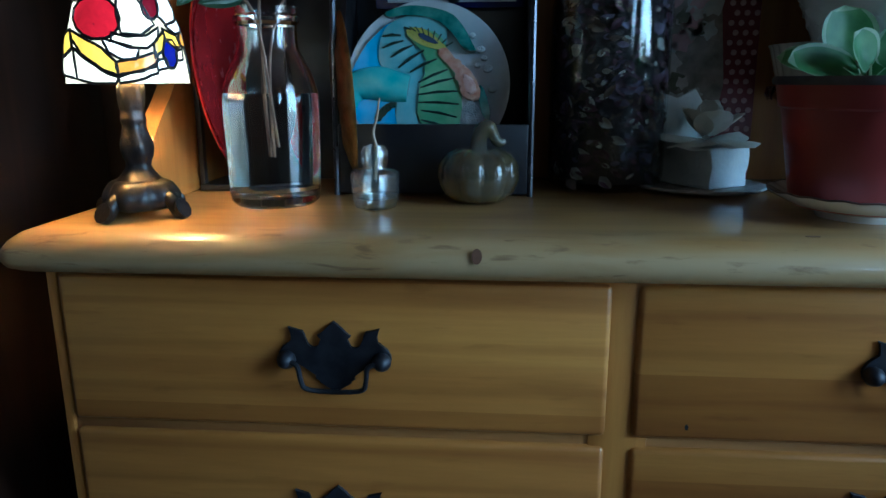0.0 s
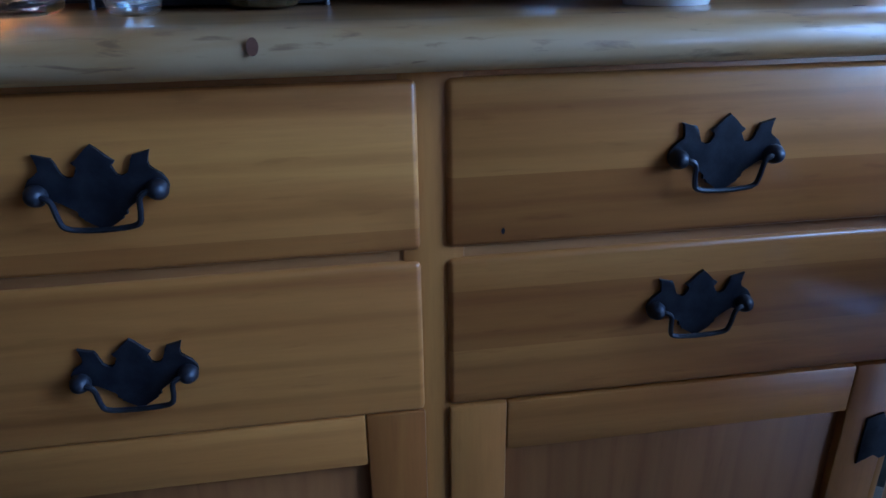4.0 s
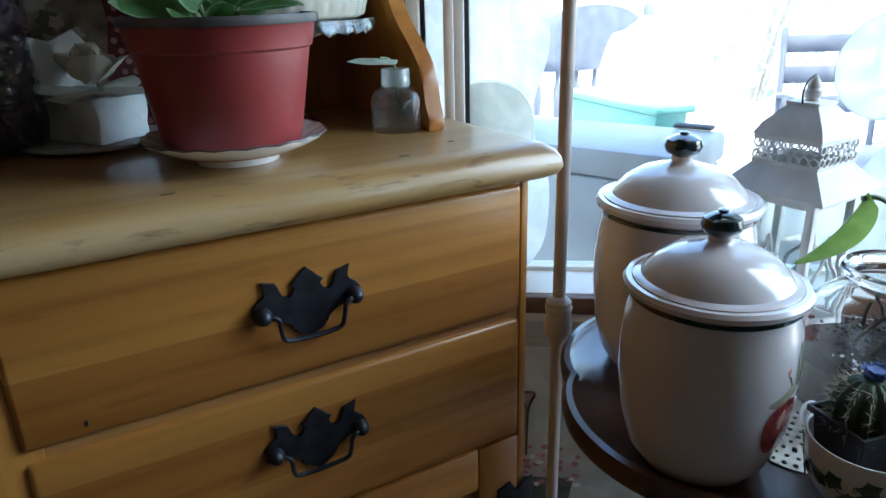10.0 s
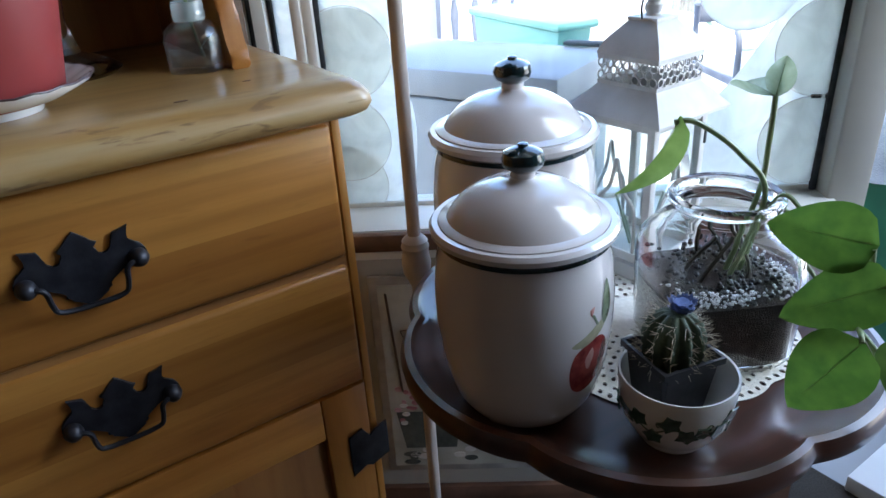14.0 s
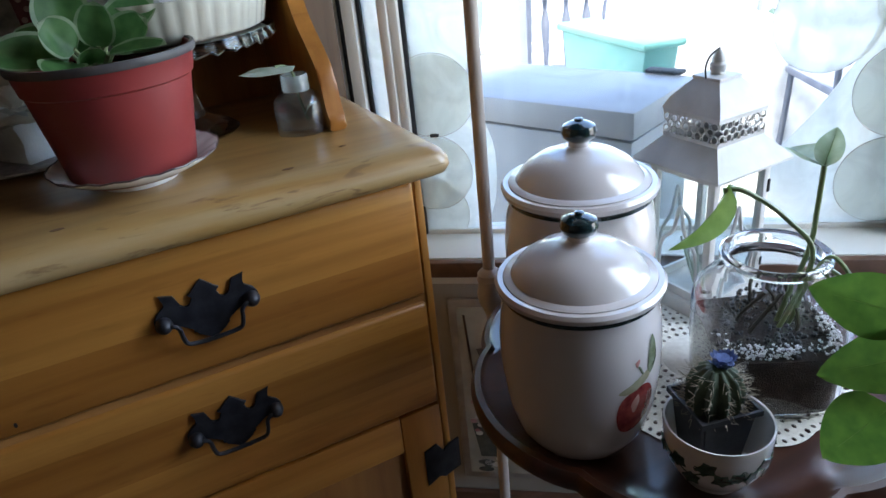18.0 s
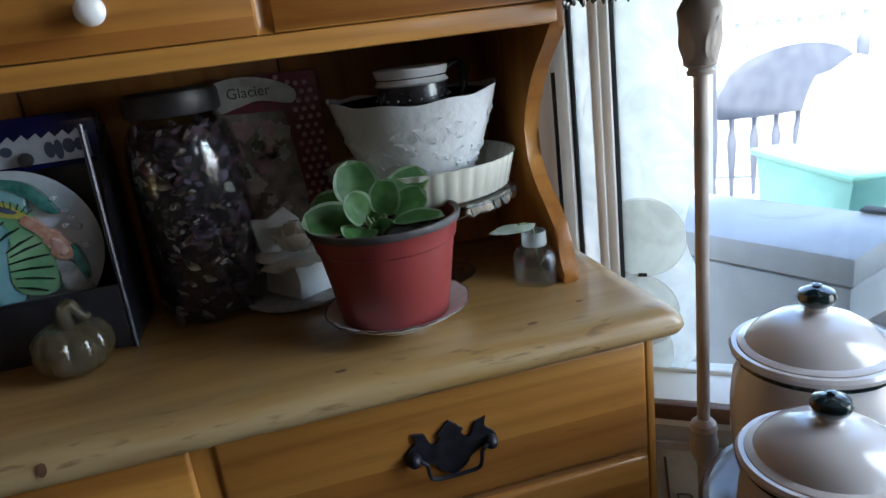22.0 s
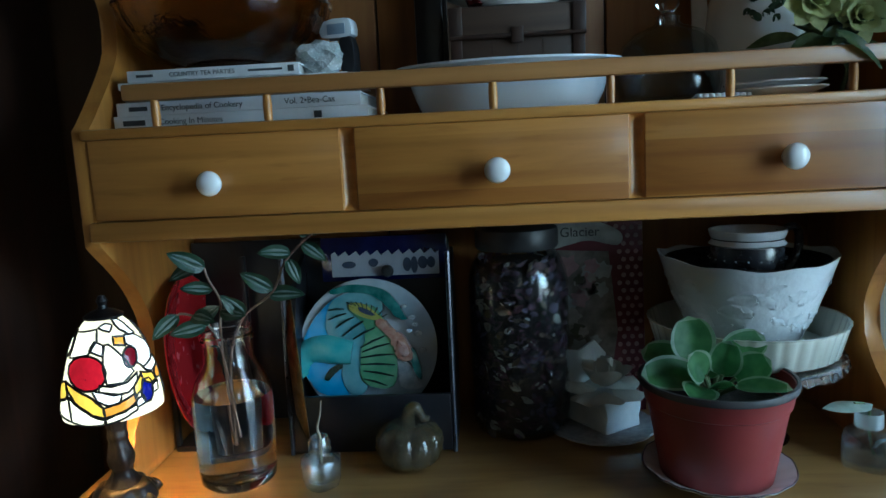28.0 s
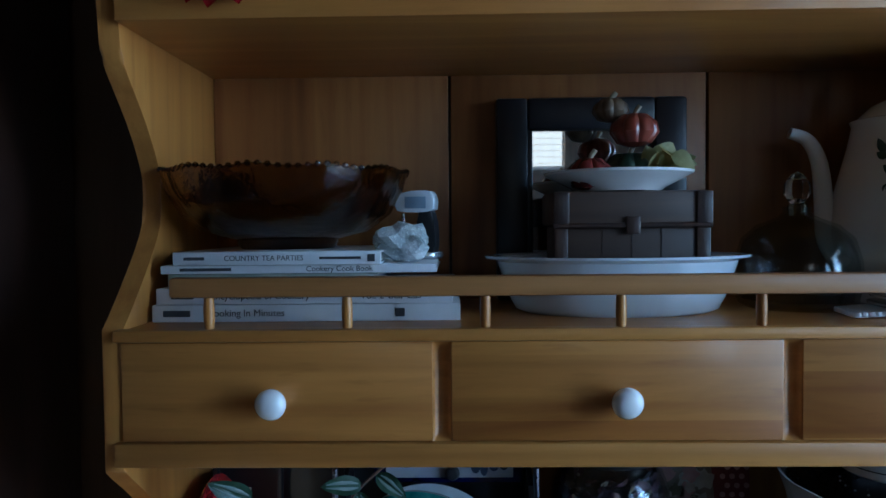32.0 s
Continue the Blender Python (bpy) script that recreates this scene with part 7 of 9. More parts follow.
def shelf_flowers():
    f = thing("flower_sprig", 0.560, 0.715, SHELF, "artificial pale yellow flower sprig with long green leaves", "flower sprig")
    part("bundle", tube(curve_points([(0.02, 0.05, 0.004), (0.012, 0.02, 0.035), (-0.02, -0.02, 0.068), (-0.052, -0.045, 0.088)], 6), 0.003, 7), stalk_green, f)
    random.seed(51)
    for bx, by, bz, size in ((-0.056, -0.052, 0.098, 1.0), (-0.012, -0.056, 0.078, 0.85)):
        for ring, count, lean in ((0.036, 8, 0.15), (0.029, 7, 0.55), (0.02, 6, 1.1)):
            for k in range(count):
                a = 2 * math.pi * (k + 0.5 * lean) / count + random.uniform(-0.15, 0.15)
                part("petal", blade(size * ring * random.uniform(0.9, 1.1), size * 0.026, curl=-0.45, fold=0.25, n=7), petal_yellow, f, "", aim2((bx, by + 0.012, bz), (math.cos(a), -lean, math.sin(a)), (-math.cos(a) * lean, -1, -math.sin(a) * lean)))
    for k in range(16):
        a = random.uniform(-3.3, 0.2)
        part("leaf", blade(random.uniform(0.04, 0.07), random.uniform(0.014, 0.020), curl=random.uniform(0.1, 0.6), fold=0.3, n=8), sprig_leaf, f, "", aim2((random.uniform(-0.07, 0.0), random.uniform(-0.05, -0.01), random.uniform(0.055, 0.085)), (math.cos(a), random.uniform(-0.5, 0.1), math.sin(a) * 0.35 + 0.05), (0, -1, 0.7)))
    part("leaf", blade(0.062, 0.016, curl=0.35, fold=0.25, n=10), sprig_leaf, f, "long drooping leaf", aim2((-0.045, -0.068, 0.062), (0.62, -0.2, -0.45), (0.2, -1, 0.8)))
    p = thing("saucer_stack", 0.485, 0.722, SHELF, "two white saucers stacked on the shelf", "saucers")
    part("saucer", lathe([(0.0, 0.0), (0.03, 0.0), (0.055, 0.009), (0.056, 0.011), (0.03, 0.004), (0.0, 0.004)], 40), porcelain, p)
    part("saucer", lathe([(0.0, 0.008), (0.03, 0.008), (0.053, 0.016), (0.054, 0.018), (0.03, 0.012), (0.0, 0.012)], 40), porcelain, p)
    n = thing("lace_napkin", 0.418, 0.700, SHELF + 0.0005, "folded white napkin with a punched lace edge", "napkin", 14)
    part("napkin", slab([(-0.034, -0.008), (0.028, -0.012), (0.036, 0.05), (-0.012, 0.04)], 0.001, 0.006, "xy", 0.001), cover_white, n)
    for k in range(9):
        part("lace_scallop", lathe([(0.0, 0.0072), (0.0036, 0.0066), (0.0042, 0.003), (0.0, 0.002)], 10), cover_white, n, "", pose(-0.032 + 0.0072 * k, -0.0095 - 0.0004 * k, 0))


# petal yellow is darkened in place of shade on the sprig
petal_yellow = leaf_mat("shaded_yellow_petal", (0.30, 0.31, 0.13), (0.42, 0.42, 0.20), gloss=0.6)
sprig_leaf = leaf_mat("sprig_leaf", (0.04, 0.07, 0.025), (0.12, 0.15, 0.06))
shelf_flowers()

# a red petal hangs over the edge of the upper shelf
u = thing("red_garland", -0.185, 0.668, 1.6005, "dark red fabric petals on the upper shelf", "garland")
for k in range(7):
    part("petal", blade(0.03, 0.02, curl=0.4, fold=0.3, n=6), red_lacquer, u, "", aim2((0.012 * k - 0.04, -0.012, 0.003), (0.3 * math.sin(k * 2), -0.6, -0.15 + 0.2 * math.cos(k)), (0, -0.4, 1)))

# ---- the window corner: table, canisters, lantern, plants, floor lamp ----
TAB = 0.583
TX, TY = 0.908, 0.400


def crust(a, base, amp):
    return base + amp * abs(math.sin(3 * (a - radians(141)))) ** 0.7


def tea_table():
    t = thing("pie_crust_table", TX, TY, 0, "dark polished mahogany table with a scalloped raised rim", "side table")
    rows = [(0.0, TAB, 0), (0.205, TAB, 1), (0.222, TAB + 0.001, 1), (0.232, TAB + 0.008, 1), (0.238, TAB + 0.0085, 1), (0.243, TAB + 0.014, 1), (0.250, TAB + 0.013, 1), (0.255, TAB + 0.004, 1), (0.253, TAB - 0.008, 1), (0.240, TAB - 0.014, 1), (0.20, TAB - 0.016, 1), (0.0, TAB - 0.016, 0)]
    part("tabletop", lathe([(r, z) for r, z, k in rows], 192, wave=lambda a, r, z: (r * crust(a, 0.935, 0.075), z)), mahogany, t, "scalloped dished top", angle=45)
    part("column", lathe([(0.0, 0.12), (0.04, 0.12), (0.045, 0.16), (0.03, 0.2), (0.022, 0.3), (0.03, 0.36), (0.036, 0.40), (0.025, 0.46), (0.03, 0.54), (0.05, 0.566), (0.0, 0.566)], 32), mahogany, t, "turned column")
    for k in range(3):
        a = radians(90 + 120 * k)
        c, s = math.cos(a), math.sin(a)
        part("leg", tube(curve_points([(0.03 * c, 0.03 * s, 0.15), (0.12 * c, 0.12 * s, 0.13), (0.18 * c, 0.18 * s, 0.05), (0.22 * c, 0.22 * s, 0.014)], 6), lambda q: 0.020 - 0.007 * q, 10), mahogany, t)


tea_table()


def doily():
    """Open crochet: a solid middle, then rings of small cells with a hole in each, and a scalloped edge."""
    d = thing("lace_doily", 0.930, 0.393, TAB + 0.0008, "round ecru crochet lace doily with a scalloped edge", "doily")
    b = bmesh.new()

    def spot(r, a, z):
        r *= 1 + 0.035 * abs(math.sin(8 * a)) * (r > 0.12)
        return b.verts.new((r * math.cos(a), r * math.sin(a), z))
    lathe([(0.0, 0.0014), (0.046, 0.0014), (0.047, 0.0002)], 64, b)
    radii = [0.046, 0.058, 0.070, 0.082, 0.094, 0.105, 0.116, 0.127, 0.139, 0.152]
    random.seed(61)
    for i, (r0, r1) in enumerate(zip(radii, radii[1:])):
        n = int(2 * math.pi * r0 / 0.0095)
        for k in range(n):
            a0, a1 = 2 * math.pi * (k + 0.5 * (i % 2)) / n, 2 * math.pi * (k + 1 + 0.5 * (i % 2)) / n
            am, rm = (a0 + a1) / 2, (r0 + r1) / 2
            rim = [(r0, a0), (r0, am), (r0, a1), (rm, a1), (r1, a1), (r1, am), (r1, a0), (rm, a0)]
            f = random.uniform(0.42, 0.60)
            hole = [(rm + (r1 - r0) * 0.5 * f * math.sin(q), am + (a1 - a0) * 0.5 * f * math.cos(q)) for q in [math.pi * (1.25 + 0.25 * j) for j in range(8)]]
            top, inn, low = [spot(r, a, 0.0012) for r, a in rim], [spot(r, a, 0.0014) for r, a in hole], [spot(r, a, 0.0001) for r, a in hole]
            for j in range(8):
                q = (j + 1) % 8
                b.faces.new((top[j], top[q], inn[q], inn[j]))
                b.faces.new((inn[j], inn[q], low[q], low[j]))
    part("lace", b, lace, d, angle=60)


doily()


def canister(name, x, y, scale, label, turn):
    c = thing(name, x, y, TAB + 0.0006, label, "canister", turn, "pair of lidded canisters")
    S = scale
    body = [(0.0, 0.002), (0.045, 0.0), (0.054, 0.002), (0.060, 0.007), (0.069, 0.024), (0.0765, 0.055), (0.0805, 0.095), (0.0805, 0.125), (0.0775, 0.155), (0.0735, 0.170), (0.0735, 0.172)]
    part("body", lathe([(r * S, z * S) for r, z in body] + [(0.0, 0.172 * S)], 72), cream_glaze, c, "cream glazed pot body")
    part("dark_band", lathe([(r * S, z * S) for r, z in ((0.0735, 0.1725), (0.0762, 0.1733), (0.0765, 0.1770), (0.0735, 0.1785))], 72), navy_glaze, c, "dark green band under the rim")
    part("rim", lathe([(r * S, z * S) for r, z in ((0.070, 0.1775), (0.0775, 0.178), (0.081, 0.181), (0.0818, 0.1855), (0.079, 0.189), (0.074, 0.189), (0.0715, 0.186), (0.070, 0.18))], 72), cream_glaze, c, "thick rolled rim")
    lid = part("lid", lathe([(r * S, z * S) for r, z in ((0.0, 0.182), (0.0705, 0.183), (0.0735, 0.187), (0.0735, 0.190), (0.070, 0.1915), (0.066, 0.1925), (0.062, 0.199), (0.052, 0.2095), (0.038, 0.2175), (0.022, 0.2220), (0.013, 0.2235), (0.0105, 0.226), (0.0105, 0.231), (0.0, 0.232))], 72), cream_glaze, c, "domed cream lid")
    part("knob", lathe([(r * S, z * S) for r, z in ((0.0, 0.2305), (0.0105, 0.2305), (0.0165, 0.235), (0.0185, 0.241), (0.0165, 0.247), (0.010, 0.2505), (0.0045, 0.252), (0.0045, 0.254), (0.0, 0.2555))], 32), navy_glaze, lid, "glossy dark green knob")

    def on(a, z, out):
        r = 0.08 * S
        for (r0, z0), (r1, z1) in zip(body, body[1:]):
            if z0 <= z / S <= z1 and z1 > z0:
                r = S * (r0 + (r1 - r0) * (z / S - z0) / (z1 - z0))
        return ((r + out) * math.cos(a), (r + out) * math.sin(a), z)

    def painted(name2, mat, cells, out, label2=""):
        """A painted patch that follows the pot: outline in arc metres and height."""
        b = bmesh.new()
        cx, cz = sum(p[0] for p in cells) / len(cells), sum(p[1] for p in cells) / len(cells)
        rows = [[b.verts.new(on((cx + (px_ - cx) * s - 0.008) / (0.08 * S), cz + (pz - cz) * s + 0.006, out * (1.2 - 0.6 * s * s))) for px_, pz in cells] for s in (1.0, 0.66, 0.33)]
        mid = b.verts.new(on((cx - 0.008) / (0.08 * S), cz + 0.006, out * 1.2))
        n = len(cells)
        for r0, r1 in zip(rows, rows[1:]):
            for k in range(n):
                b.faces.new((r0[k], r0[(k + 1) % n], r1[(k + 1) % n], r1[k]))
        for k in range(n):
            b.faces.new((rows[-1][k], rows[-1][(k + 1) % n], mid))
        part(name2, b, mat, c, label2)
    painted("painted_apple", apple_red, smooth2([(-0.020, 0.066), (-0.016, 0.084), (-0.004, 0.092), (0.010, 0.094), (0.020, 0.088), (0.026, 0.072), (0.022, 0.054), (0.010, 0.044), (-0.004, 0.040), (-0.016, 0.048)], 3), 0.0007, "painted red apple")
    painted("painted_highlight", apple_pink, smooth2([(-0.006, 0.074), (0.002, 0.086), (0.006, 0.076), (0.0, 0.062)], 3), 0.0010)
    painted("painted_leaf", apple_leaf, smooth2([(-0.020, 0.094), (-0.006, 0.100), (0.012, 0.108), (0.018, 0.102), (0.006, 0.094), (-0.010, 0.090)], 3), 0.0009, "painted olive leaf")
    painted("painted_leaf", apple_leaf2, smooth2([(0.016, 0.102), (0.014, 0.118), (0.022, 0.142), (0.028, 0.128), (0.026, 0.110)], 3), 0.0009, "painted olive leaf")
    painted("painted_twig", apple_leaf2, [(0.0, 0.118), (0.004, 0.116), (0.014, 0.098), (0.012, 0.097)], 0.0006)
    painted("painted_bud", apple_pink, smooth2([(0.0, 0.116), (-0.002, 0.122), (0.004, 0.124)], 2), 0.0008)
    return c


apple_red = mottled("painted_apple_red", (0.16, 0.02, 0.025), (0.36, 0.07, 0.06), 70, 0.2, 0.05, coat=0.5)
apple_pink = mottled("painted_apple_pink", (0.5, 0.22, 0.2), (0.6, 0.34, 0.3), 90, 0.2, 0.05, coat=0.5)
apple_leaf = mottled("painted_pale_olive", (0.30, 0.30, 0.19), (0.42, 0.40, 0.28), 90, 0.2, 0.05, coat=0.5)
apple_leaf2 = mottled("painted_dark_olive", (0.12, 0.15, 0.09), (0.24, 0.27, 0.19), 90, 0.2, 0.05, coat=0.5)
canister("canister", 0.741, 0.381, 0.985, "cream lidded canister with a painted red apple", -82)
canister("canister", 0.852, 0.524, 1.115, "larger cream lidded canister standing by the window", -52)


def lantern():
    l = thing("metal_lantern", 1.034, 0.497, TAB + 0.0006, "cream painted metal lantern with pierced frieze and glass panes", "lantern", 3)
    l.scale = (0.83, 0.83, 0.965)

    def square(r0, z0, r1, z1, bm=None):
        b = bm or bmesh.new()
        lo = [b.verts.new((sx * r0, sy * r0, z0)) for sx, sy in ((-1, -1), (1, -1), (1, 1), (-1, 1))]
        hi = [b.verts.new((sx * r1, sy * r1, z1)) for sx, sy in ((-1, -1), (1, -1), (1, 1), (-1, 1))]
        for k in range(4):
            b.faces.new((lo[k], lo[(k + 1) % 4], hi[(k + 1) % 4], hi[k]))
        return b
    part("base", boxed(-0.066, 0.066, -0.066, 0.066, 0.0, 0.022, 0.003), lantern_paint, l, "square base")
    for sx, sy in ((-1, -1), (1, -1), (1, 1), (-1, 1)):
        part("corner_post", boxed(sx * 0.054 - 0.006, sx * 0.054 + 0.006, sy * 0.054 - 0.006, sy * 0.054 + 0.006, 0.022, 0.205, 0.001), lantern_paint, l)
    for k in range(4):
        m = pose(0, 0, 0, 0, 0, 90 * k)
        part("rail", boxed(-0.048, 0.048, -0.058, -0.052, 0.022, 0.034, 0.001), lantern_paint, l, "", m)
        part("rail", boxed(-0.048, 0.048, -0.058, -0.052, 0.192, 0.205, 0.001), lantern_paint, l, "", m)
        part("pane", boxed(-0.048, 0.048, -0.0545, -0.0535, 0.034, 0.192, 0), pane_glass, l, "clear glass pane", m).visible_shadow = False
        part("scroll", tube(curve_points([(-0.036, -0.058, 0.036), (-0.034, -0.058, 0.09), (-0.012, -0.058, 0.115), (-0.004, -0.058, 0.14), (0.0, -0.058, 0.152), (0.004, -0.058, 0.14), (0.012, -0.058, 0.115), (0.034, -0.058, 0.09), (0.036, -0.058, 0.036)], 5), 0.003, 6), lantern_paint, l, "scrolled metal arch", m)
        if k in (0, 1):
            part("hinge", boxed(0.056, 0.061, -0.062, -0.057, 0.16, 0.178, 0.001), gasket, l, "dark hinge", m)
            part("hinge", boxed(0.056, 0.061, -0.062, -0.057, 0.06, 0.078, 0.001), gasket, l, "dark hinge", m)
    b = square(0.080, 0.208, 0.049, 0.238)
    square(0.080, 0.205, 0.080, 0.208, b)
    square(0.056, 0.205, 0.080, 0.205, b)
    bmesh.ops.remove_doubles(b, verts=b.verts[:], dist=1e-5)
    part("lower_roof", b, lantern_paint, l, "flared lower roof", angle=20)
    # pierced frieze: a ring of small loops between two bands
    part("frieze_band", square(0.049, 0.238, 0.050, 0.243), lantern_paint, l, angle=20)
    part("frieze_band", square(0.050, 0.268, 0.0505, 0.274), lantern_paint, l, angle=20)
    for k in range(4):
        m = pose(0, 0, 0, 0, 0, 90 * k)
        b = bmesh.new()
        for j in range(7):
            for i in range(3):
                x = -0.0425 + 0.0142 * j + (0.0071 if i % 2 else 0)
                if x < 0.047:
                    tube([(x + 0.0058 * math.cos(q), -0.0495, 0.248 + 0.0078 * i + 0.0052 * math.sin(q)) for q in [2 * math.pi * h / 10 for h in range(10)]], 0.0011, 5, b, True)
        tagged(part("fretwork", b, lantern_paint, l, "pierced metal fretwork", m), kind="stuff")
    b = square(0.052, 0.274, 0.044, 0.288)
    square(0.044, 0.288, 0.026, 0.306, b)
    square(0.026, 0.306, 0.022, 0.310, b)
    square(0.024, 0.310, 0.024, 0.3135, b)
    square(0.024, 0.3135, 0.0, 0.314, b)
    bmesh.ops.remove_doubles(b, verts=b.verts[:], dist=1e-5)
    part("upper_roof", b, lantern_paint, l, "pagoda-shaped upper roof", angle=20)
    part("finial", lathe([(0.0, 0.312), (0.011, 0.313), (0.0095, 0.317), (0.012, 0.321), (0.012, 0.326), (0.009, 0.329), (0.0095, 0.333), (0.006, 0.339), (0.003, 0.343), (0.0, 0.344)], 24), lantern_paint, l, "turned finial")
    part("ring_handle", tube(curve_points([(-0.024, 0.0, 0.312), (-0.026, 0.0, 0.326), (-0.018, 0.0, 0.338), (0.0, 0.0, 0.3445)], 6), 0.0014, 7), gasket, l, "thin wire handle")
    # small dry arrangement inside
    random.seed(71)
    for k in range(10):
        a = random.uniform(0, 6.28)
        part("dry_twig", tube(curve_points([(0.01 * math.cos(a), 0.01 * math.sin(a), 0.022), (0.02 * math.cos(a), 0.02 * math.sin(a), 0.05), (0.034 * math.cos(a), 0.034 * math.sin(a), random.uniform(0.06, 0.1))], 4), 0.0018, 6), pale_leaf, l)


lantern()


def glass_jar():
    j = thing("terrarium_jar", 0.940, 0.322, TAB + 0.0012, "large squarish glass jar with soil and a trailing heart-leaf plant", "glass jar", -30)

    def sq(a, r, z):
        if z > 0.145:
            return r, z
        k = min(1.0, max(0.0, (0.145 - z) / 0.035))
        p = (abs(math.cos(a)) ** 5 + abs(math.sin(a)) ** 5) ** (-1 / 5)
        return r * (1 + (p - 1) * k), z
    out = [(0.0, 0.001), (0.052, 0.0), (0.060, 0.003), (0.065, 0.012), (0.067, 0.05), (0.068, 0.10), (0.067, 0.118), (0.062, 0.134), (0.053, 0.146), (0.047, 0.152), (0.0455, 0.157), (0.050, 0.160), (0.0535, 0.164), (0.0535, 0.168), (0.050, 0.1705)]
    inn = [(0.0445, 0.1690), (0.0425, 0.156), (0.0445, 0.150), (0.051, 0.142), (0.059, 0.131), (0.0635, 0.117), (0.0645, 0.10), (0.0635, 0.05), (0.062, 0.014), (0.056, 0.007), (0.0, 0.006)]
    part("vessel", lathe(out + inn, 72, wave=sq), clear_glass, j, "thick clear glass").visible_shadow = False
    part("soil", lathe([(0.0, 0.0065), (0.055, 0.0078), (0.0612, 0.0148), (0.0628, 0.05), (0.063, 0.080), (0.04, 0.084), (0.0, 0.086)], 48, wave=sq), soil, j, "dark wet soil")
    b = bmesh.new()
    random.seed(81)
    for k in range(220):
        a, r = random.uniform(0, 6.28), 0.060 * math.sqrt(random.random())
        q, _ = sq(a, r, 0.05)
        bmesh.ops.create_icosphere(b, subdivisions=1, radius=random.uniform(0.0016, 0.0034), matrix=Matrix.Translation((q * math.cos(a), q * math.sin(a), 0.082 + random.uniform(0, 0.012))))
    tagged(part("gravel", b, pebble, j, "grey and white gravel"), kind="stuff")
    b = bmesh.new()
    for k in range(420):
        a, r = random.choice((-1.9, -0.5)) + random.gauss(0, 0.35), random.uniform(0.050, 0.0605)
        q, _ = sq(a, r, 0.05)
        bmesh.ops.create_icosphere(b, subdivisions=1, radius=random.uniform(0.0006, 0.0018), matrix=Matrix.Translation((q * math.cos(a), q * math.sin(a), 0.080 + random.uniform(0, 0.014))))
    tagged(part("perlite", b, cover_white, j, "white perlite"), kind="stuff")
    for k in range(6):
        a = random.uniform(0, 6.28)
        part("root_stem", tube(curve_points([(0.02 * math.cos(a), 0.02 * math.sin(a), 0.05), (0.03 * math.cos(a + 1), 0.03 * math.sin(a + 1), 0.09), (0.02 * math.cos(a + 2), 0.02 * math.sin(a + 2), 0.13)], 5), 0.002, 6), dark_stem, j)


pebble = mottled("wet_gravel", (0.010, 0.010, 0.011), (0.045, 0.045, 0.048), 120, 0.4)
dark_stem = mottled("dark_stem", (0.03, 0.028, 0.02), (0.06, 0.055, 0.035), 60, 0.6)
glass_jar()


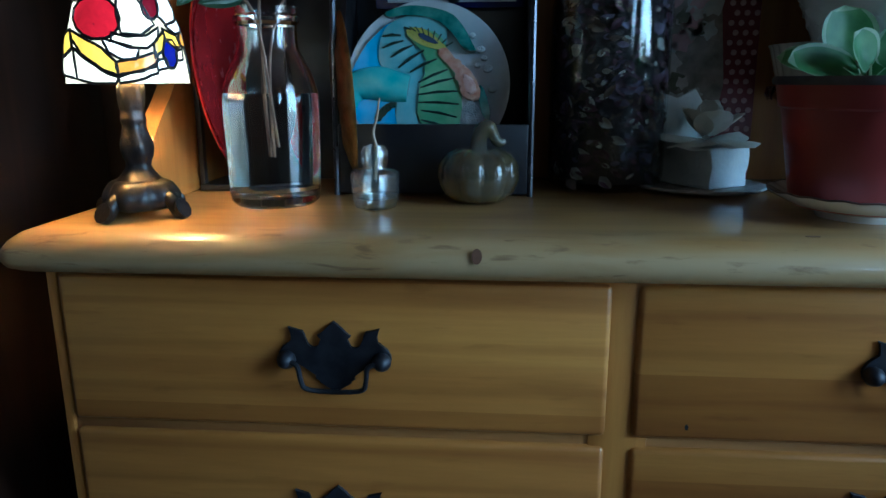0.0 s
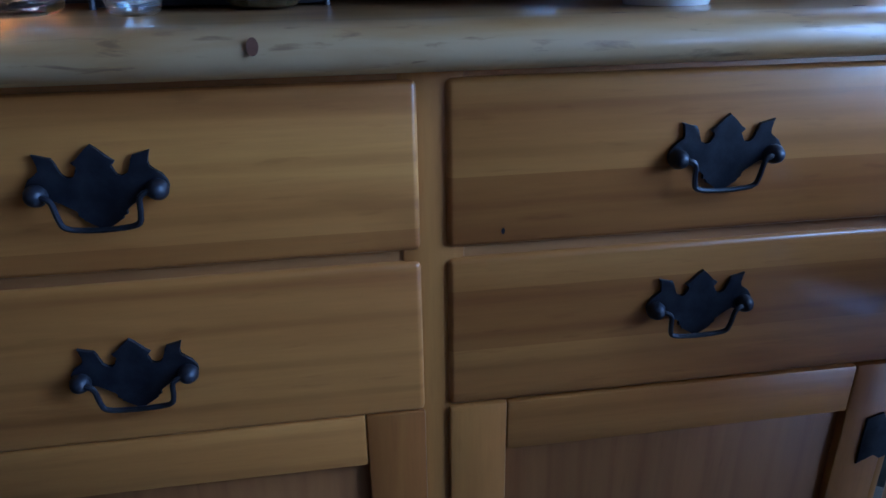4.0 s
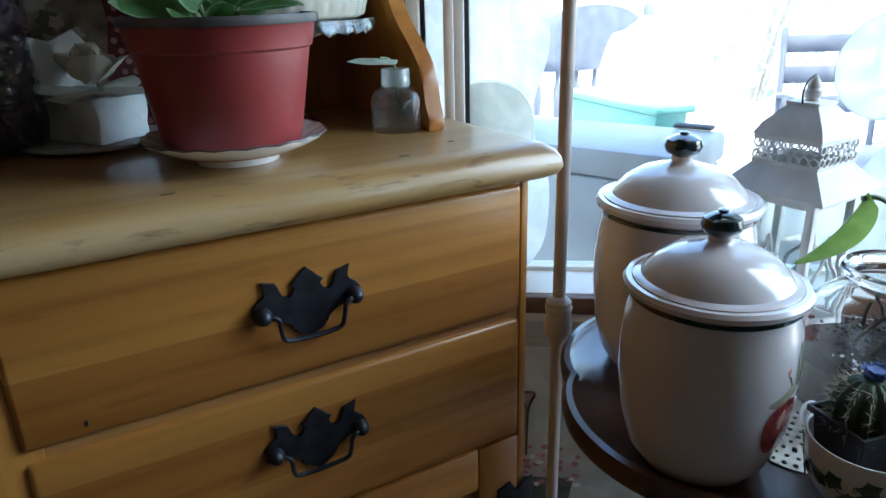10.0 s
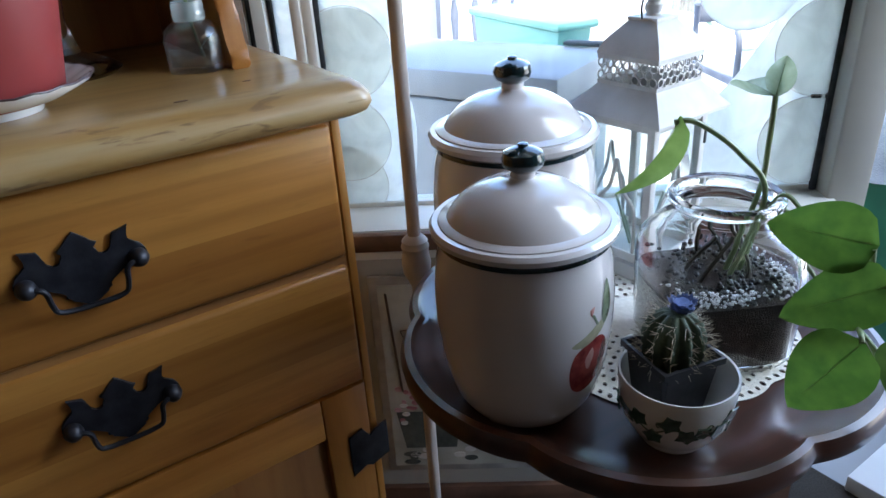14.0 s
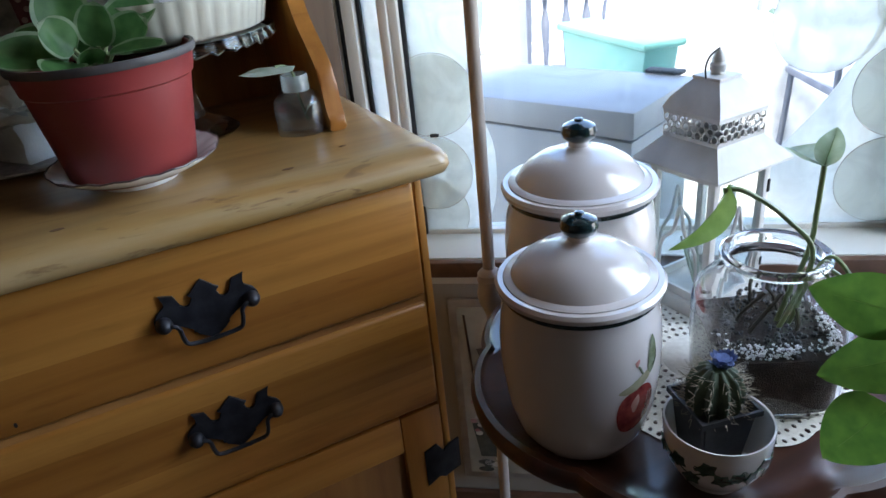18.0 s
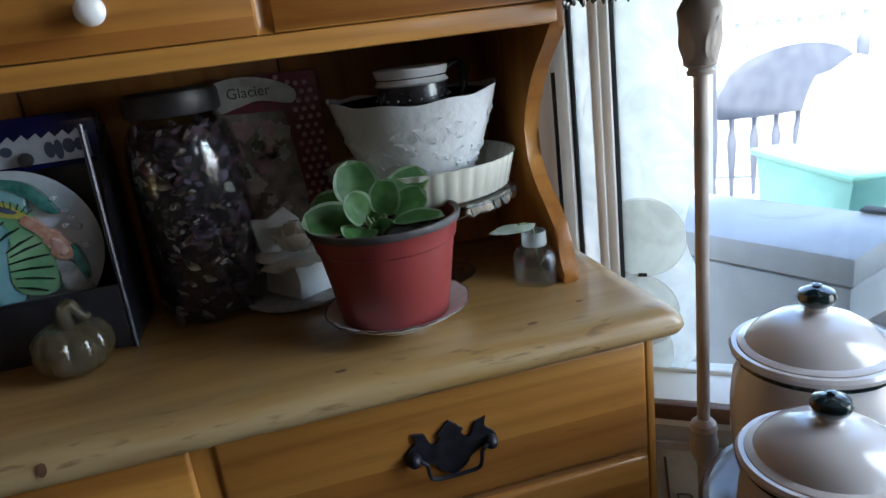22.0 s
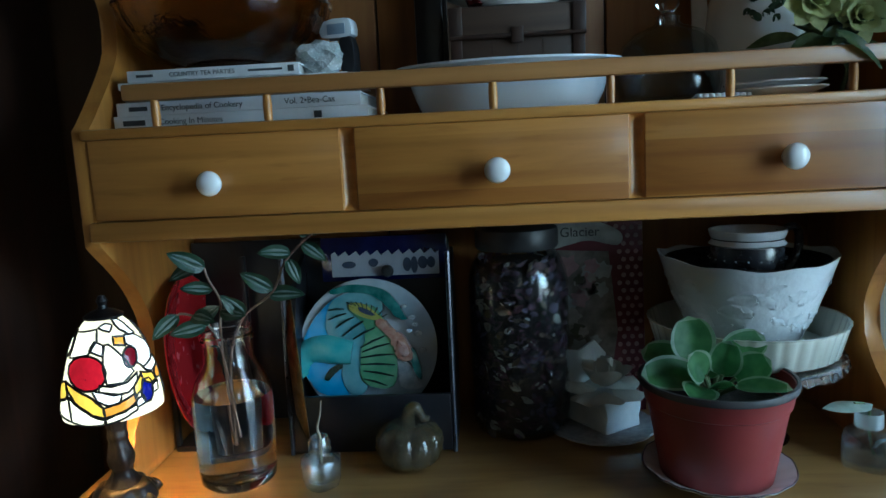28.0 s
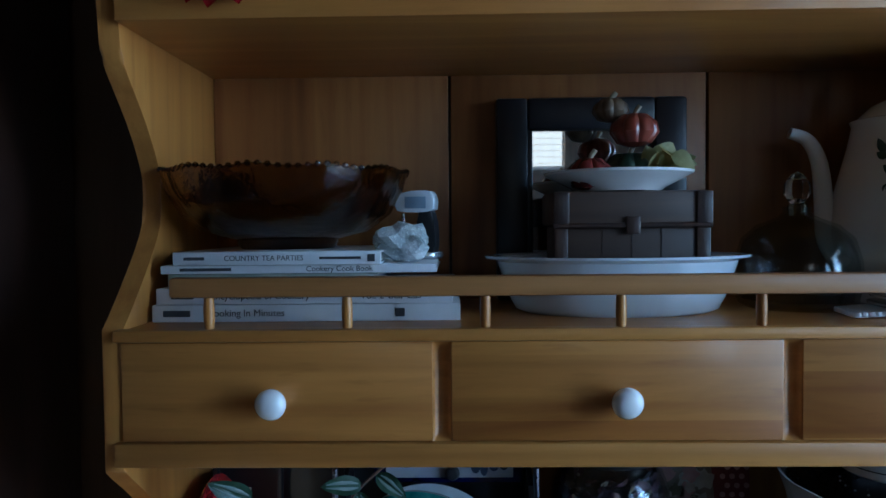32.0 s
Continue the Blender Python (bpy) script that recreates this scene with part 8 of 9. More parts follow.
def pothos():
    p = thing("trailing_plant", 0.95, 0.30, 0.70, "trailing heart-leaf plant growing out of the glass jar", "plant")
    o = Vector((0.95, 0.30, 0.70))
    # leaves are turned towards this point to fit the camera's view
    view_point = Vector((0.38, -0.04, 1.02))

    def stem(pts, r=0.0026):
        part("stem", tube([q - o for q in curve_points(pts, 7)], r, 8), pothos_stem, p, "smooth green stem")

    def leaf(base, tip, width, lean=(0, 0, 0), curl=0.12, mat=None, fold=0.12, label="glossy green heart-shaped leaf"):
        a, b = Vector(base), Vector(base).lerp(Vector(tip), 0.84)
        width *= 0.84
        n = (view_point - (a + b) / 2).normalized() + Vector(lean)
        d = b - a
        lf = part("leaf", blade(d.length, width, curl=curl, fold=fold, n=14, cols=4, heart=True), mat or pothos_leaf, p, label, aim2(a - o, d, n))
        part("midrib", tube([(d.length * t * (1 - 0.12 * curl * t), 0, -curl * d.length * t * t * 0.6 + 0.0002) for t in (0.02, 0.3, 0.6, 0.95)], lambda t: 0.0005 * (1 - 0.7 * t), 5), pothos_rib, lf)
    stem([(0.94, 0.31, 0.66), (0.952, 0.29, 0.755), (0.925, 0.305, 0.80), (0.893, 0.328, 0.829), (0.878, 0.34, 0.830)])
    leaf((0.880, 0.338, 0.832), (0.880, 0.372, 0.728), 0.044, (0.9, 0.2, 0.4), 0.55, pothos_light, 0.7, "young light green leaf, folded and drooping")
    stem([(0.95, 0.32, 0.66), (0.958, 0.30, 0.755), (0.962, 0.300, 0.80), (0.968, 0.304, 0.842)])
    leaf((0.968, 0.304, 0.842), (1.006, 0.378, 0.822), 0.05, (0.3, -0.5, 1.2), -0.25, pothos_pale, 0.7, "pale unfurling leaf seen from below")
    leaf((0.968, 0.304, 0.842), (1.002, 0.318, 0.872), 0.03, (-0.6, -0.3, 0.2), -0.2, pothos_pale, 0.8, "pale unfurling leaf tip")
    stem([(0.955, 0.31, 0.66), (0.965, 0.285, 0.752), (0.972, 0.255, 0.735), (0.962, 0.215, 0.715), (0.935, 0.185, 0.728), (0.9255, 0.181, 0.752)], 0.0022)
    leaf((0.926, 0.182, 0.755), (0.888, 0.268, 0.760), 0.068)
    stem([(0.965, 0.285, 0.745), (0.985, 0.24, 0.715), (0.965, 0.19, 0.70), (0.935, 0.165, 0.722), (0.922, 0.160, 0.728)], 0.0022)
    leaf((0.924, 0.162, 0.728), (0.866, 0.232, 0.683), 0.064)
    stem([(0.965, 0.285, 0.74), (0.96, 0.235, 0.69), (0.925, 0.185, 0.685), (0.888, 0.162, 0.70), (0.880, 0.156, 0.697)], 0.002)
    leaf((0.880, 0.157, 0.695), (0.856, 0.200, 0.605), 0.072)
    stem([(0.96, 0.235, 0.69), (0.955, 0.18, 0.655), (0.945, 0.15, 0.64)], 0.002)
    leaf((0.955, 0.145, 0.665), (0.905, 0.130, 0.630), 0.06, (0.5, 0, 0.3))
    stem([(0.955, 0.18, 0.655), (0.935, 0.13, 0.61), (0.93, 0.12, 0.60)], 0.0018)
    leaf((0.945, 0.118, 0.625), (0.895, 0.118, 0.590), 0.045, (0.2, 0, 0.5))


pothos_leaf = leaf_mat("heart_leaf_green", (0.032, 0.078, 0.012), (0.062, 0.120, 0.020), gloss=0.28)
pothos_light = leaf_mat("young_leaf_green", (0.11, 0.19, 0.04), (0.16, 0.25, 0.065), gloss=0.35)
pothos_pale = leaf_mat("pale_leaf_underside", (0.17, 0.23, 0.14), (0.28, 0.34, 0.24), gloss=0.4)
pothos_stem = mottled("smooth_green_stem", (0.13, 0.19, 0.07), (0.22, 0.28, 0.13), 40, 0.4)
pothos_rib = mottled("leaf_rib", (0.08, 0.15, 0.03), (0.12, 0.19, 0.05), 40, 0.4)
pothos()


def cactus_cup():
    c = thing("ivy_cup", 0.803, 0.257, TAB + 0.0006, "white china cup printed with a green ivy garland", "cup")
    c.scale = (0.93, 0.93, 0.96)
    part("cup", lathe([(0.0, 0.003), (0.024, 0.003), (0.026, 0.0), (0.029, 0.0), (0.030, 0.004), (0.040, 0.014), (0.048, 0.030), (0.0515, 0.050), (0.053, 0.068), (0.0525, 0.0705), (0.0505, 0.070), (0.049, 0.050), (0.045, 0.032), (0.036, 0.016), (0.0, 0.008)], 64), porcelain, c, "white china bowl of the cup")
    part("handle", tube(curve_points([(0.010, 0.050, 0.062), (0.012, 0.064, 0.066), (0.012, 0.068, 0.050), (0.010, 0.050, 0.034)], 6), 0.005, 9), porcelain, c, "small loop handle")
    prof = [(0.030, 0.004), (0.040, 0.014), (0.048, 0.030), (0.0515, 0.050), (0.053, 0.068)]

    def on(a, z, out=0.0006):
        r = 0.05
        for (r0, z0), (r1, z1) in zip(prof, prof[1:]):
            if z0 <= z <= z1:
                r = r0 + (r1 - r0) * (z - z0) / (z1 - z0)
        return Vector(((r + out) * math.cos(a), (r + out) * math.sin(a), z))
    part("garland", tube([on(a, 0.040 + 0.005 * math.sin(7 * a)) for a in [2 * math.pi * k / 140 for k in range(140)]], 0.0007, 5, closed=True), ivy_green, c, "printed ivy vine")
    random.seed(91)
    for k in range(22):
        a = 2 * math.pi * k / 22
        z = 0.040 + 0.005 * math.sin(7 * a) + (0.005 if k % 2 else -0.005)
        s = random.uniform(0.0085, 0.0115)
        star = [(s * (1.0 if q % 2 == 0 else 0.66) * math.cos(2 * math.pi * q / 10), s * (1.0 if q % 2 == 0 else 0.66) * math.sin(2 * math.pi * q / 10)) for q in range(10)]
        nrm = Vector((math.cos(a), math.sin(a), -0.35))
        part("ivy_leaf", slab(star, -0.0008, 0.0006, "xy"), ivy_green, c, "", aim2(on(a, z, 0.0004), Vector((-math.sin(a), math.cos(a), random.uniform(-1, 1))), nrm))
        if k % 3 == 0:
            part("tendril", tube([on(a + 0.1 + 0.05 * math.cos(q), 0.046 + 0.003 * math.sin(q), 0.0005) for q in (0, 1, 2, 3, 4, 5)], 0.0006, 5), ivy_green, c)
    k = thing("cactus_pot", 0.807, 0.268, TAB + 0.0095, "small cactus with a blue flower in a square black pot", "cactus", -14)
    k.scale = (0.92, 0.92, 0.96)
    b = bmesh.new()
    rows = []
    for h, z in ((0.022, 0.0), (0.030, 0.070), (0.033, 0.070), (0.033, 0.076), (0.030, 0.076), (0.028, 0.066)):
        rows.append([b.verts.new((sx * h, sy * h, z)) for sx, sy in ((-1, -1), (1, -1), (1, 1), (-1, 1))])
    b.faces.new(rows[0][::-1])
    for r0, r1 in zip(rows, rows[1:]):
        for i in range(4):
            b.faces.new((r0[i], r0[(i + 1) % 4], r1[(i + 1) % 4], r1[i]))
    b.faces.new(rows[-1])
    bmesh.ops.bevel(b, geom=[e for e in b.edges if abs(e.verts[0].co.z - e.verts[1].co.z) > 0.02], offset=0.003, segments=2, affect='EDGES')
    part("pot", b, black_plastic, k, "square black plastic pot")
    part("cactus", lathe([(0.0, 0.060), (0.020, 0.062), (0.025, 0.075), (0.0255, 0.090), (0.021, 0.104), (0.011, 0.112), (0.0, 0.113)], 88, wave=lambda a, r, z: (r * (1 + 0.14 * math.cos(11 * a)), z)), cactus_green, k, "ribbed green cactus")
    b = bmesh.new()
    random.seed(95)
    for i in range(11):
        for z in (0.068, 0.076, 0.084, 0.092, 0.100, 0.107):
            a = 2 * math.pi * i / 11
            r = 0.0285 - max(0, z - 0.092) * 0.75
            for q in range(5):
                d = Vector((math.cos(a + random.uniform(-0.9, 0.9)), math.sin(a + random.uniform(-0.9, 0.9)), random.uniform(-0.5, 0.9))).normalized()
                s0 = Vector((r * math.cos(a), r * math.sin(a), z))
                tube([s0, s0 + d * random.uniform(0.008, 0.015)], lambda t: 0.00042 * (1 - 0.7 * t), 4, b)
    tagged(part("spine_cover", b, spine, k, "fine straw-coloured spines"), kind="stuff")
    fl = part("flower", lathe([(0.0, 0.108), (0.006, 0.109), (0.010, 0.115), (0.008, 0.120), (0.0, 0.118)], 24, wave=lambda a, r, z: (r * (1 + 0.1 * math.cos(7 * a)), z), cx=0.008, cy=0.002), blue_petal, k, "blue strawflower")
    for i in range(22):
        a = i * 2.4
        r = 0.003 + 0.0006 * (i % 9)
        part("flower_petal", blade(0.012, 0.007, curl=-0.3, fold=0.3, n=5, cols=1), blue_petal, fl, "", aim2((0.008 + r * math.cos(a), 0.002 + r * math.sin(a), 0.112), (math.cos(a), math.sin(a), 0.5 + 0.08 * (22 - i) / 2), (-math.cos(a), -math.sin(a), 1)))


ivy_green = mottled("printed_ivy_green", (0.03, 0.07, 0.05), (0.07, 0.12, 0.09), 80, 0.2, 0.05, coat=0.5)
cactus_green = mottled("cactus_green", (0.03, 0.05, 0.03), (0.07, 0.1, 0.055), 60, 0.6, 0.1, 0.4)
spine = mottled("straw_spines", (0.35, 0.3, 0.22), (0.5, 0.44, 0.34), 60, 0.6)
blue_petal = mottled("blue_dried_petal", (0.03, 0.05, 0.16), (0.1, 0.15, 0.34), 120, 0.6, 0.1, 0.4)
cactus_cup()


def floor_lamp():
    l = thing("floor_lamp", 0.803, 0.664, 0, "slim taupe floor lamp with a beaded black shade", "floor lamp")
    part("base", lathe([(0.0, 0.0), (0.10, 0.0), (0.105, 0.008), (0.09, 0.018), (0.04, 0.03), (0.018, 0.045), (0.0, 0.046)], 48), lamp_paint, l, "round foot")
    part("lower_pole", tube([(0, 0, 0.04), (0, 0, 0.565)], 0.0085, 16), lamp_paint, l)
    part("joint", lathe([(0.0, 0.555), (0.009, 0.556), (0.012, 0.565), (0.018, 0.578), (0.0195, 0.592), (0.017, 0.606), (0.0175, 0.612), (0.0185, 0.616), (0.0165, 0.620), (0.017, 0.624), (0.0135, 0.628), (0.009, 0.632), (0.0, 0.633)], 28), lamp_paint, l, "turned joint with rings")
    part("upper_pole", tube([(0, 0, 0.628), (0, 0, 1.10)], 0.0085, 16), lamp_paint, l)
    part("tulip", lathe([(0.0, 1.098), (0.0155, 1.098), (0.0165, 1.102), (0.0135, 1.106), (0.0195, 1.110), (0.0215, 1.13), (0.0255, 1.158), (0.0265, 1.172), (0.022, 1.180), (0.018, 1.186), (0.015, 1.192), (0.0, 1.192)], 32, wave=lambda a, r, z: (r * (1 + (0.06 * math.cos(4 * a) if 1.115 < z < 1.176 else 0)), z)), lamp_paint, l, "tulip-shaped carved neck")
    for k in range(4):
        a = radians(90 * k - 80)
        part("leaf_carving", blade(0.052, 0.026, curl=-0.1, fold=-0.15, n=7), lamp_paint, l, "", aim2((0.0205 * math.cos(a), 0.0205 * math.sin(a), 1.112), (0.09 * math.cos(a), 0.09 * math.sin(a), 1), (math.cos(a), math.sin(a), 0)))
    part("neck", tube([(0, 0, 1.188), (0, 0, 1.57)], 0.016, 18), lamp_paint, l)
    shade = part("shade", lathe([(0.170, 1.235), (0.168, 1.25), (0.149, 1.36), (0.131, 1.46), (0.112, 1.57), (0.110, 1.57), (0.129, 1.46), (0.147, 1.36), (0.166, 1.25), (0.168, 1.236)], 64), dark_fabric, l, "black fabric lamp shade")
    part("braid", lathe([(0.1665, 1.228), (0.172, 1.230), (0.173, 1.238), (0.1715, 1.246), (0.1665, 1.244)], 64), dark_fabric, shade, "woven braid")
    random.seed(13)
    strand = None
    for k in range(110):
        a = 2 * math.pi * k / 110
        b = bmesh.new()
        z = 0.0
        for r in (0.0017, 0.0017, 0.0019, 0.0017):
            lathe([(0.0, z), (r, z - r), (0.0, z - 2 * r)], 6, b)
            z -= 2 * r
        lathe([(0.0, z), (0.0022, z - 0.003), (0.0042, z - 0.009), (0.0022, z - 0.014), (0.0, z - 0.017)], 7, b)
        drop = [0.0, 0.006, 0.002, 0.009][k % 4]
        m = pose(0.170 * math.cos(a), 0.170 * math.sin(a), 1.230 - drop)
        if strand is None:
            strand = part("bead_strand", b, bead, shade, "", m)
        else:
            b.free()
            again("bead_strand", strand, shade, m)
    part("fringe_net", lathe([(0.1695, 1.232), (0.1705, 1.232), (0.1705, 1.219), (0.1695, 1.219)], 64), dark_fabric, shade, "beaded fringe heading")
    part("harp", tube([(0.0, 0.0, 1.56), (0.1115, 0, 1.569)], 0.002, 6), lamp_paint, l)
    part("harp", tube([(0.0, 0.0, 1.56), (-0.1115, 0, 1.569)], 0.002, 6), lamp_paint, l)


floor_lamp()


def garden_print():
    """A framed print of a garden scene that hangs low on the wall under the window."""
    g = thing("garden_print", 0.90, 0.8875, 0, "framed garden print with a spade and pink flowers", "framed print", -36.87)
    y = -0.097
    part("frame", boxed(-0.036, 0.28, y - 0.008, y, 0.100, 0.498, 0.002), print_frame, g, "thin grey frame")
    part("print", boxed(-0.022, 0.266, y - 0.0095, y - 0.0075, 0.114, 0.484, 0), print_paper, g, "faded greenish print")
    part("spade_handle", tube(curve_points([(0.008, y - 0.010, 0.400), (0.032, y - 0.010, 0.400), (0.022, y - 0.010, 0.368), (0.020, y - 0.010, 0.28)], 5), 0.0035, 6, flat=0.3), print_brown, g, "printed spade handle")
    part("spade_handle", tube([(0.008, y - 0.010, 0.400), (0.020, y - 0.010, 0.366)], 0.003, 6, flat=0.3), print_brown, g)
    part("rake_handle", tube([(-0.010, y - 0.010, 0.47), (0.002, y - 0.010, 0.28)], 0.0035, 6, flat=0.3), print_brown, g)
    random.seed(19)
    for k in range(46):
        x, z = random.uniform(-0.012, 0.11), random.uniform(0.23, 0.285) + 0.02 * math.sin(k)
        mat = random.choice((print_pink, print_rose, print_white))
        part("printed_flower", slab(ellipse(0, 0, random.uniform(0.004, 0.008), random.uniform(0.003, 0.006), 8), -0.0006, 0, "xz"), mat, g, "", pose(x, y - 0.0096 - 0.0002 * (k % 4), z))
    part("printed_bucket", slab([(-0.012, 0.235), (0.10, 0.235), (0.088, 0.155), (0.0, 0.155)], y - 0.0100, y - 0.0094, "xz"), print_dark, g, "printed dark bucket")
    for k in range(9):
        part("printed_stone", slab(smooth2(ellipse(random.uniform(0.0, 0.12), random.uniform(0.122, 0.150), random.uniform(0.008, 0.016), 0.006, 8), 3), y - 0.0102, y - 0.0096, "xz"), random.choice((print_white, print_dark)), g)


print_frame = mottled("pewter_frame", (0.24, 0.22, 0.2), (0.34, 0.31, 0.28), 30, 0.45)
print_paper = mottled("faded_print", (0.26, 0.25, 0.2), (0.40, 0.37, 0.31), 16, 0.5, detail=6)
print_brown = mottled("printed_brown", (0.06, 0.04, 0.03), (0.1, 0.07, 0.05), 40, 0.6)
print_pink = mottled("printed_pink", (0.36, 0.18, 0.2), (0.45, 0.26, 0.27), 80, 0.6)
print_rose = mottled("printed_rose", (0.25, 0.08, 0.1), (0.35, 0.14, 0.15), 80, 0.6)
print_white = mottled("printed_white", (0.46, 0.44, 0.4), (0.55, 0.52, 0.48), 80, 0.6)
print_dark = mottled("printed_dark", (0.03, 0.035, 0.03), (0.07, 0.075, 0.06), 50, 0.6)
garden_print()


def tall_cabinet():
    c = thing("tall_cabinet", -0.66, 0.70, 0, "tall dark wooden cabinet beside the dresser", "cabinet")
    part("body", boxed(-0.22, 0.20, -0.12, 0.20, 0.0, 2.05, 0.004), dark_wood, c, "dark stained carcass")
    part("door", boxed(-0.20, 0.185, -0.14, -0.121, 0.06, 2.0, 0.006), brown_door, c, "brown stained door")
    part("edge_strip", boxed(0.186, 0.206, -0.145, -0.121, 0.0, 2.05, 0.004), brown_door, c)
    s = thing("storage_stool", -0.52, 0.36, 0, "black stool with a grey stone jar on it", "stool")
    part("seat", boxed(-0.12, 0.12, -0.12, 0.12, 0.70, 0.74, 0.01), black_plastic, s)
    for sx in (-1, 1):
        for sy in (-1, 1):
            part("leg", tube([(sx * 0.10, sy * 0.10, 0.0), (sx * 0.09, sy * 0.09, 0.70)], 0.014, 10), black_plastic, s)
    j = thing("stone_jar", -0.535, 0.40, 0.7405, "dark glazed stoneware jar with a pale lower band", "jar")
    part("jar", lathe([(0.0, 0.0), (0.085, 0.0), (0.095, 0.02), (0.098, 0.10), (0.092, 0.17), (0.06, 0.22), (0.05, 0.25), (0.054, 0.26), (0.0, 0.26)], 40), black_glaze, j)
    part("band", lathe([(0.096, 0.125), (0.0995, 0.128), (0.1005, 0.16), (0.0955, 0.166)], 40), stone_grey, j, "pale stone band")


brown_door = wood("brown_stained_door", (0.13, 0.075, 0.03), (0.07, 0.035, 0.014), 2, 0.4)
stone_grey = mottled("grey_stone_glaze", (0.2, 0.19, 0.15), (0.28, 0.26, 0.21), 30, 0.4)
tall_cabinet()

# ---- the yard outside ----
patio = mottled("pale_paving", (0.26, 0.25, 0.23), (0.34, 0.33, 0.31), 2.0, 0.85, 0.08, 0.3, 0.003)
# bush and tub colours are lightened to stand for glare in the yard
hedge_leaf = leaf_mat("hedge_leaf", (0.20, 0.27, 0.19), (0.34, 0.40, 0.30), gloss=0.5)
tub_green = mottled("green_plastic", (0.13, 0.36, 0.30), (0.17, 0.42, 0.36), 10, 0.4, 0.08, 0.1)
bin_green = mottled("dark_green_bin", (0.015, 0.10, 0.05), (0.025, 0.14, 0.07), 8, 0.4, 0.08, 0.1)
liner = mottled("white_plastic_liner", (0.6, 0.62, 0.64), (0.75, 0.77, 0.79), 40, 0.35, 0.1, 0.8, 0.004)
chest_white = mottled("white_outdoor_chest", (0.30, 0.30, 0.305), (0.37, 0.37, 0.375), 6, 0.5, 0.08, 0.1)
rail_white = mottled("white_painted_rail", (0.7, 0.7, 0.68), (0.8, 0.8, 0.78), 10, 0.5)
blue_grey = mottled("blue_grey_cover", (0.13, 0.145, 0.19), (0.19, 0.205, 0.25), 12, 0.8)
fence_grey = mottled("plain_grey_paint", (0.42, 0.43, 0.45), (0.5, 0.51, 0.53), 10, 0.7)
red_brown = mottled("red_brown_timber", (0.13, 0.045, 0.03), (0.19, 0.07, 0.045), 20, 0.6)
# bark lightened as well, in place of sun glare
glare_pale_bark = mottled("glare_pale_bark", (0.3, 0.26, 0.22), (0.42, 0.38, 0.33), 30, 0.8, 0.08, 0.5)
rope_mat = mottled("seagrass_rope", (0.35, 0.25, 0.16), (0.48, 0.36, 0.24), 120, 0.8, 0.08, 0.6)
structure("ground", boxed(-60, 60, -60, 60, -0.14, -0.065, 0), patio, "pale sunlit paving of the yard", "ground")

ch = thing("outdoor_chest", 1.216, 0.838, -0.065, "large pale storage chest standing outside the window", "storage chest", 22.5)
part("body", boxed(0.0, 0.27, 0.0, 0.58, 0.0, 0.74, 0.01), chest_white, ch)
part("lid", boxed(-0.006, 0.276, -0.006, 0.586, 0.742, 0.798, 0.01), chest_white, ch, "pale flat lid")
part("lid_handle", boxed(0.255, 0.285, 0.02, 0.10, 0.80, 0.808, 0.003), gasket, ch, "dark handle")

tub = thing("green_tub", 1.785, 1.55, -0.065, "green plastic storage tub with a lid on a low stand", "storage tub", -8)
part("stand", boxed(-0.05, 0.05, -0.18, 0.20, 0.0, 0.60, 0.01), chest_white, tub)
part("tub", slab([(-0.20, 0.601), (0.20, 0.601), (0.225, 0.755), (-0.225, 0.755)], -0.055, 0.055, "yz", 0.01), tub_green, tub)
part("lid", boxed(-0.068, 0.068, -0.24, 0.24, 0.756, 0.779, 0.008), tub_green, tub)

# garden bench with a solid crest over turned spindles
gb = thing("garden_bench", 2.42, 2.42, -0.065, "dark wooden garden bench with a curved crest and turned spindles", "bench", 0)
part("crest", slab(smooth2([(-0.33, 0.76), (0.34, 0.76), (0.35, 0.88), (0.28, 0.97), (0.10, 1.02), (-0.10, 1.01), (-0.26, 0.96), (-0.33, 0.87)], 3), -0.016, 0.016, "xz", 0.004), blue_grey, gb, "curved dark crest")
for sx in (-0.37, 0.37):
    part("back_post", lathe([(0.0, 0.0), (0.026, 0.0), (0.022, 0.2), (0.028, 0.38), (0.02, 0.5), (0.028, 0.7), (0.022, 0.9), (0.026, 1.0), (0.012, 1.04), (0.0, 1.05)], 16), blue_grey, gb, "", pose(sx, 0, 0))
    part("front_leg", lathe([(0.0, 0.0), (0.026, 0.0), (0.02, 0.2), (0.028, 0.38), (0.0, 0.38)], 16), blue_grey, gb, "", pose(sx, -0.42, 0))
for k in range(6):
    part("spindle", lathe([(0.0, 0.42), (0.008, 0.42), (0.011, 0.52), (0.019, 0.66), (0.009, 0.71), (0.012, 0.765), (0.0, 0.765)], 12), blue_grey, gb, "", pose(-0.27 + 0.108 * k, 0, 0))
part("seat", boxed(-0.39, 0.39, -0.45, 0.02, 0.38, 0.42, 0.006), blue_grey, gb)

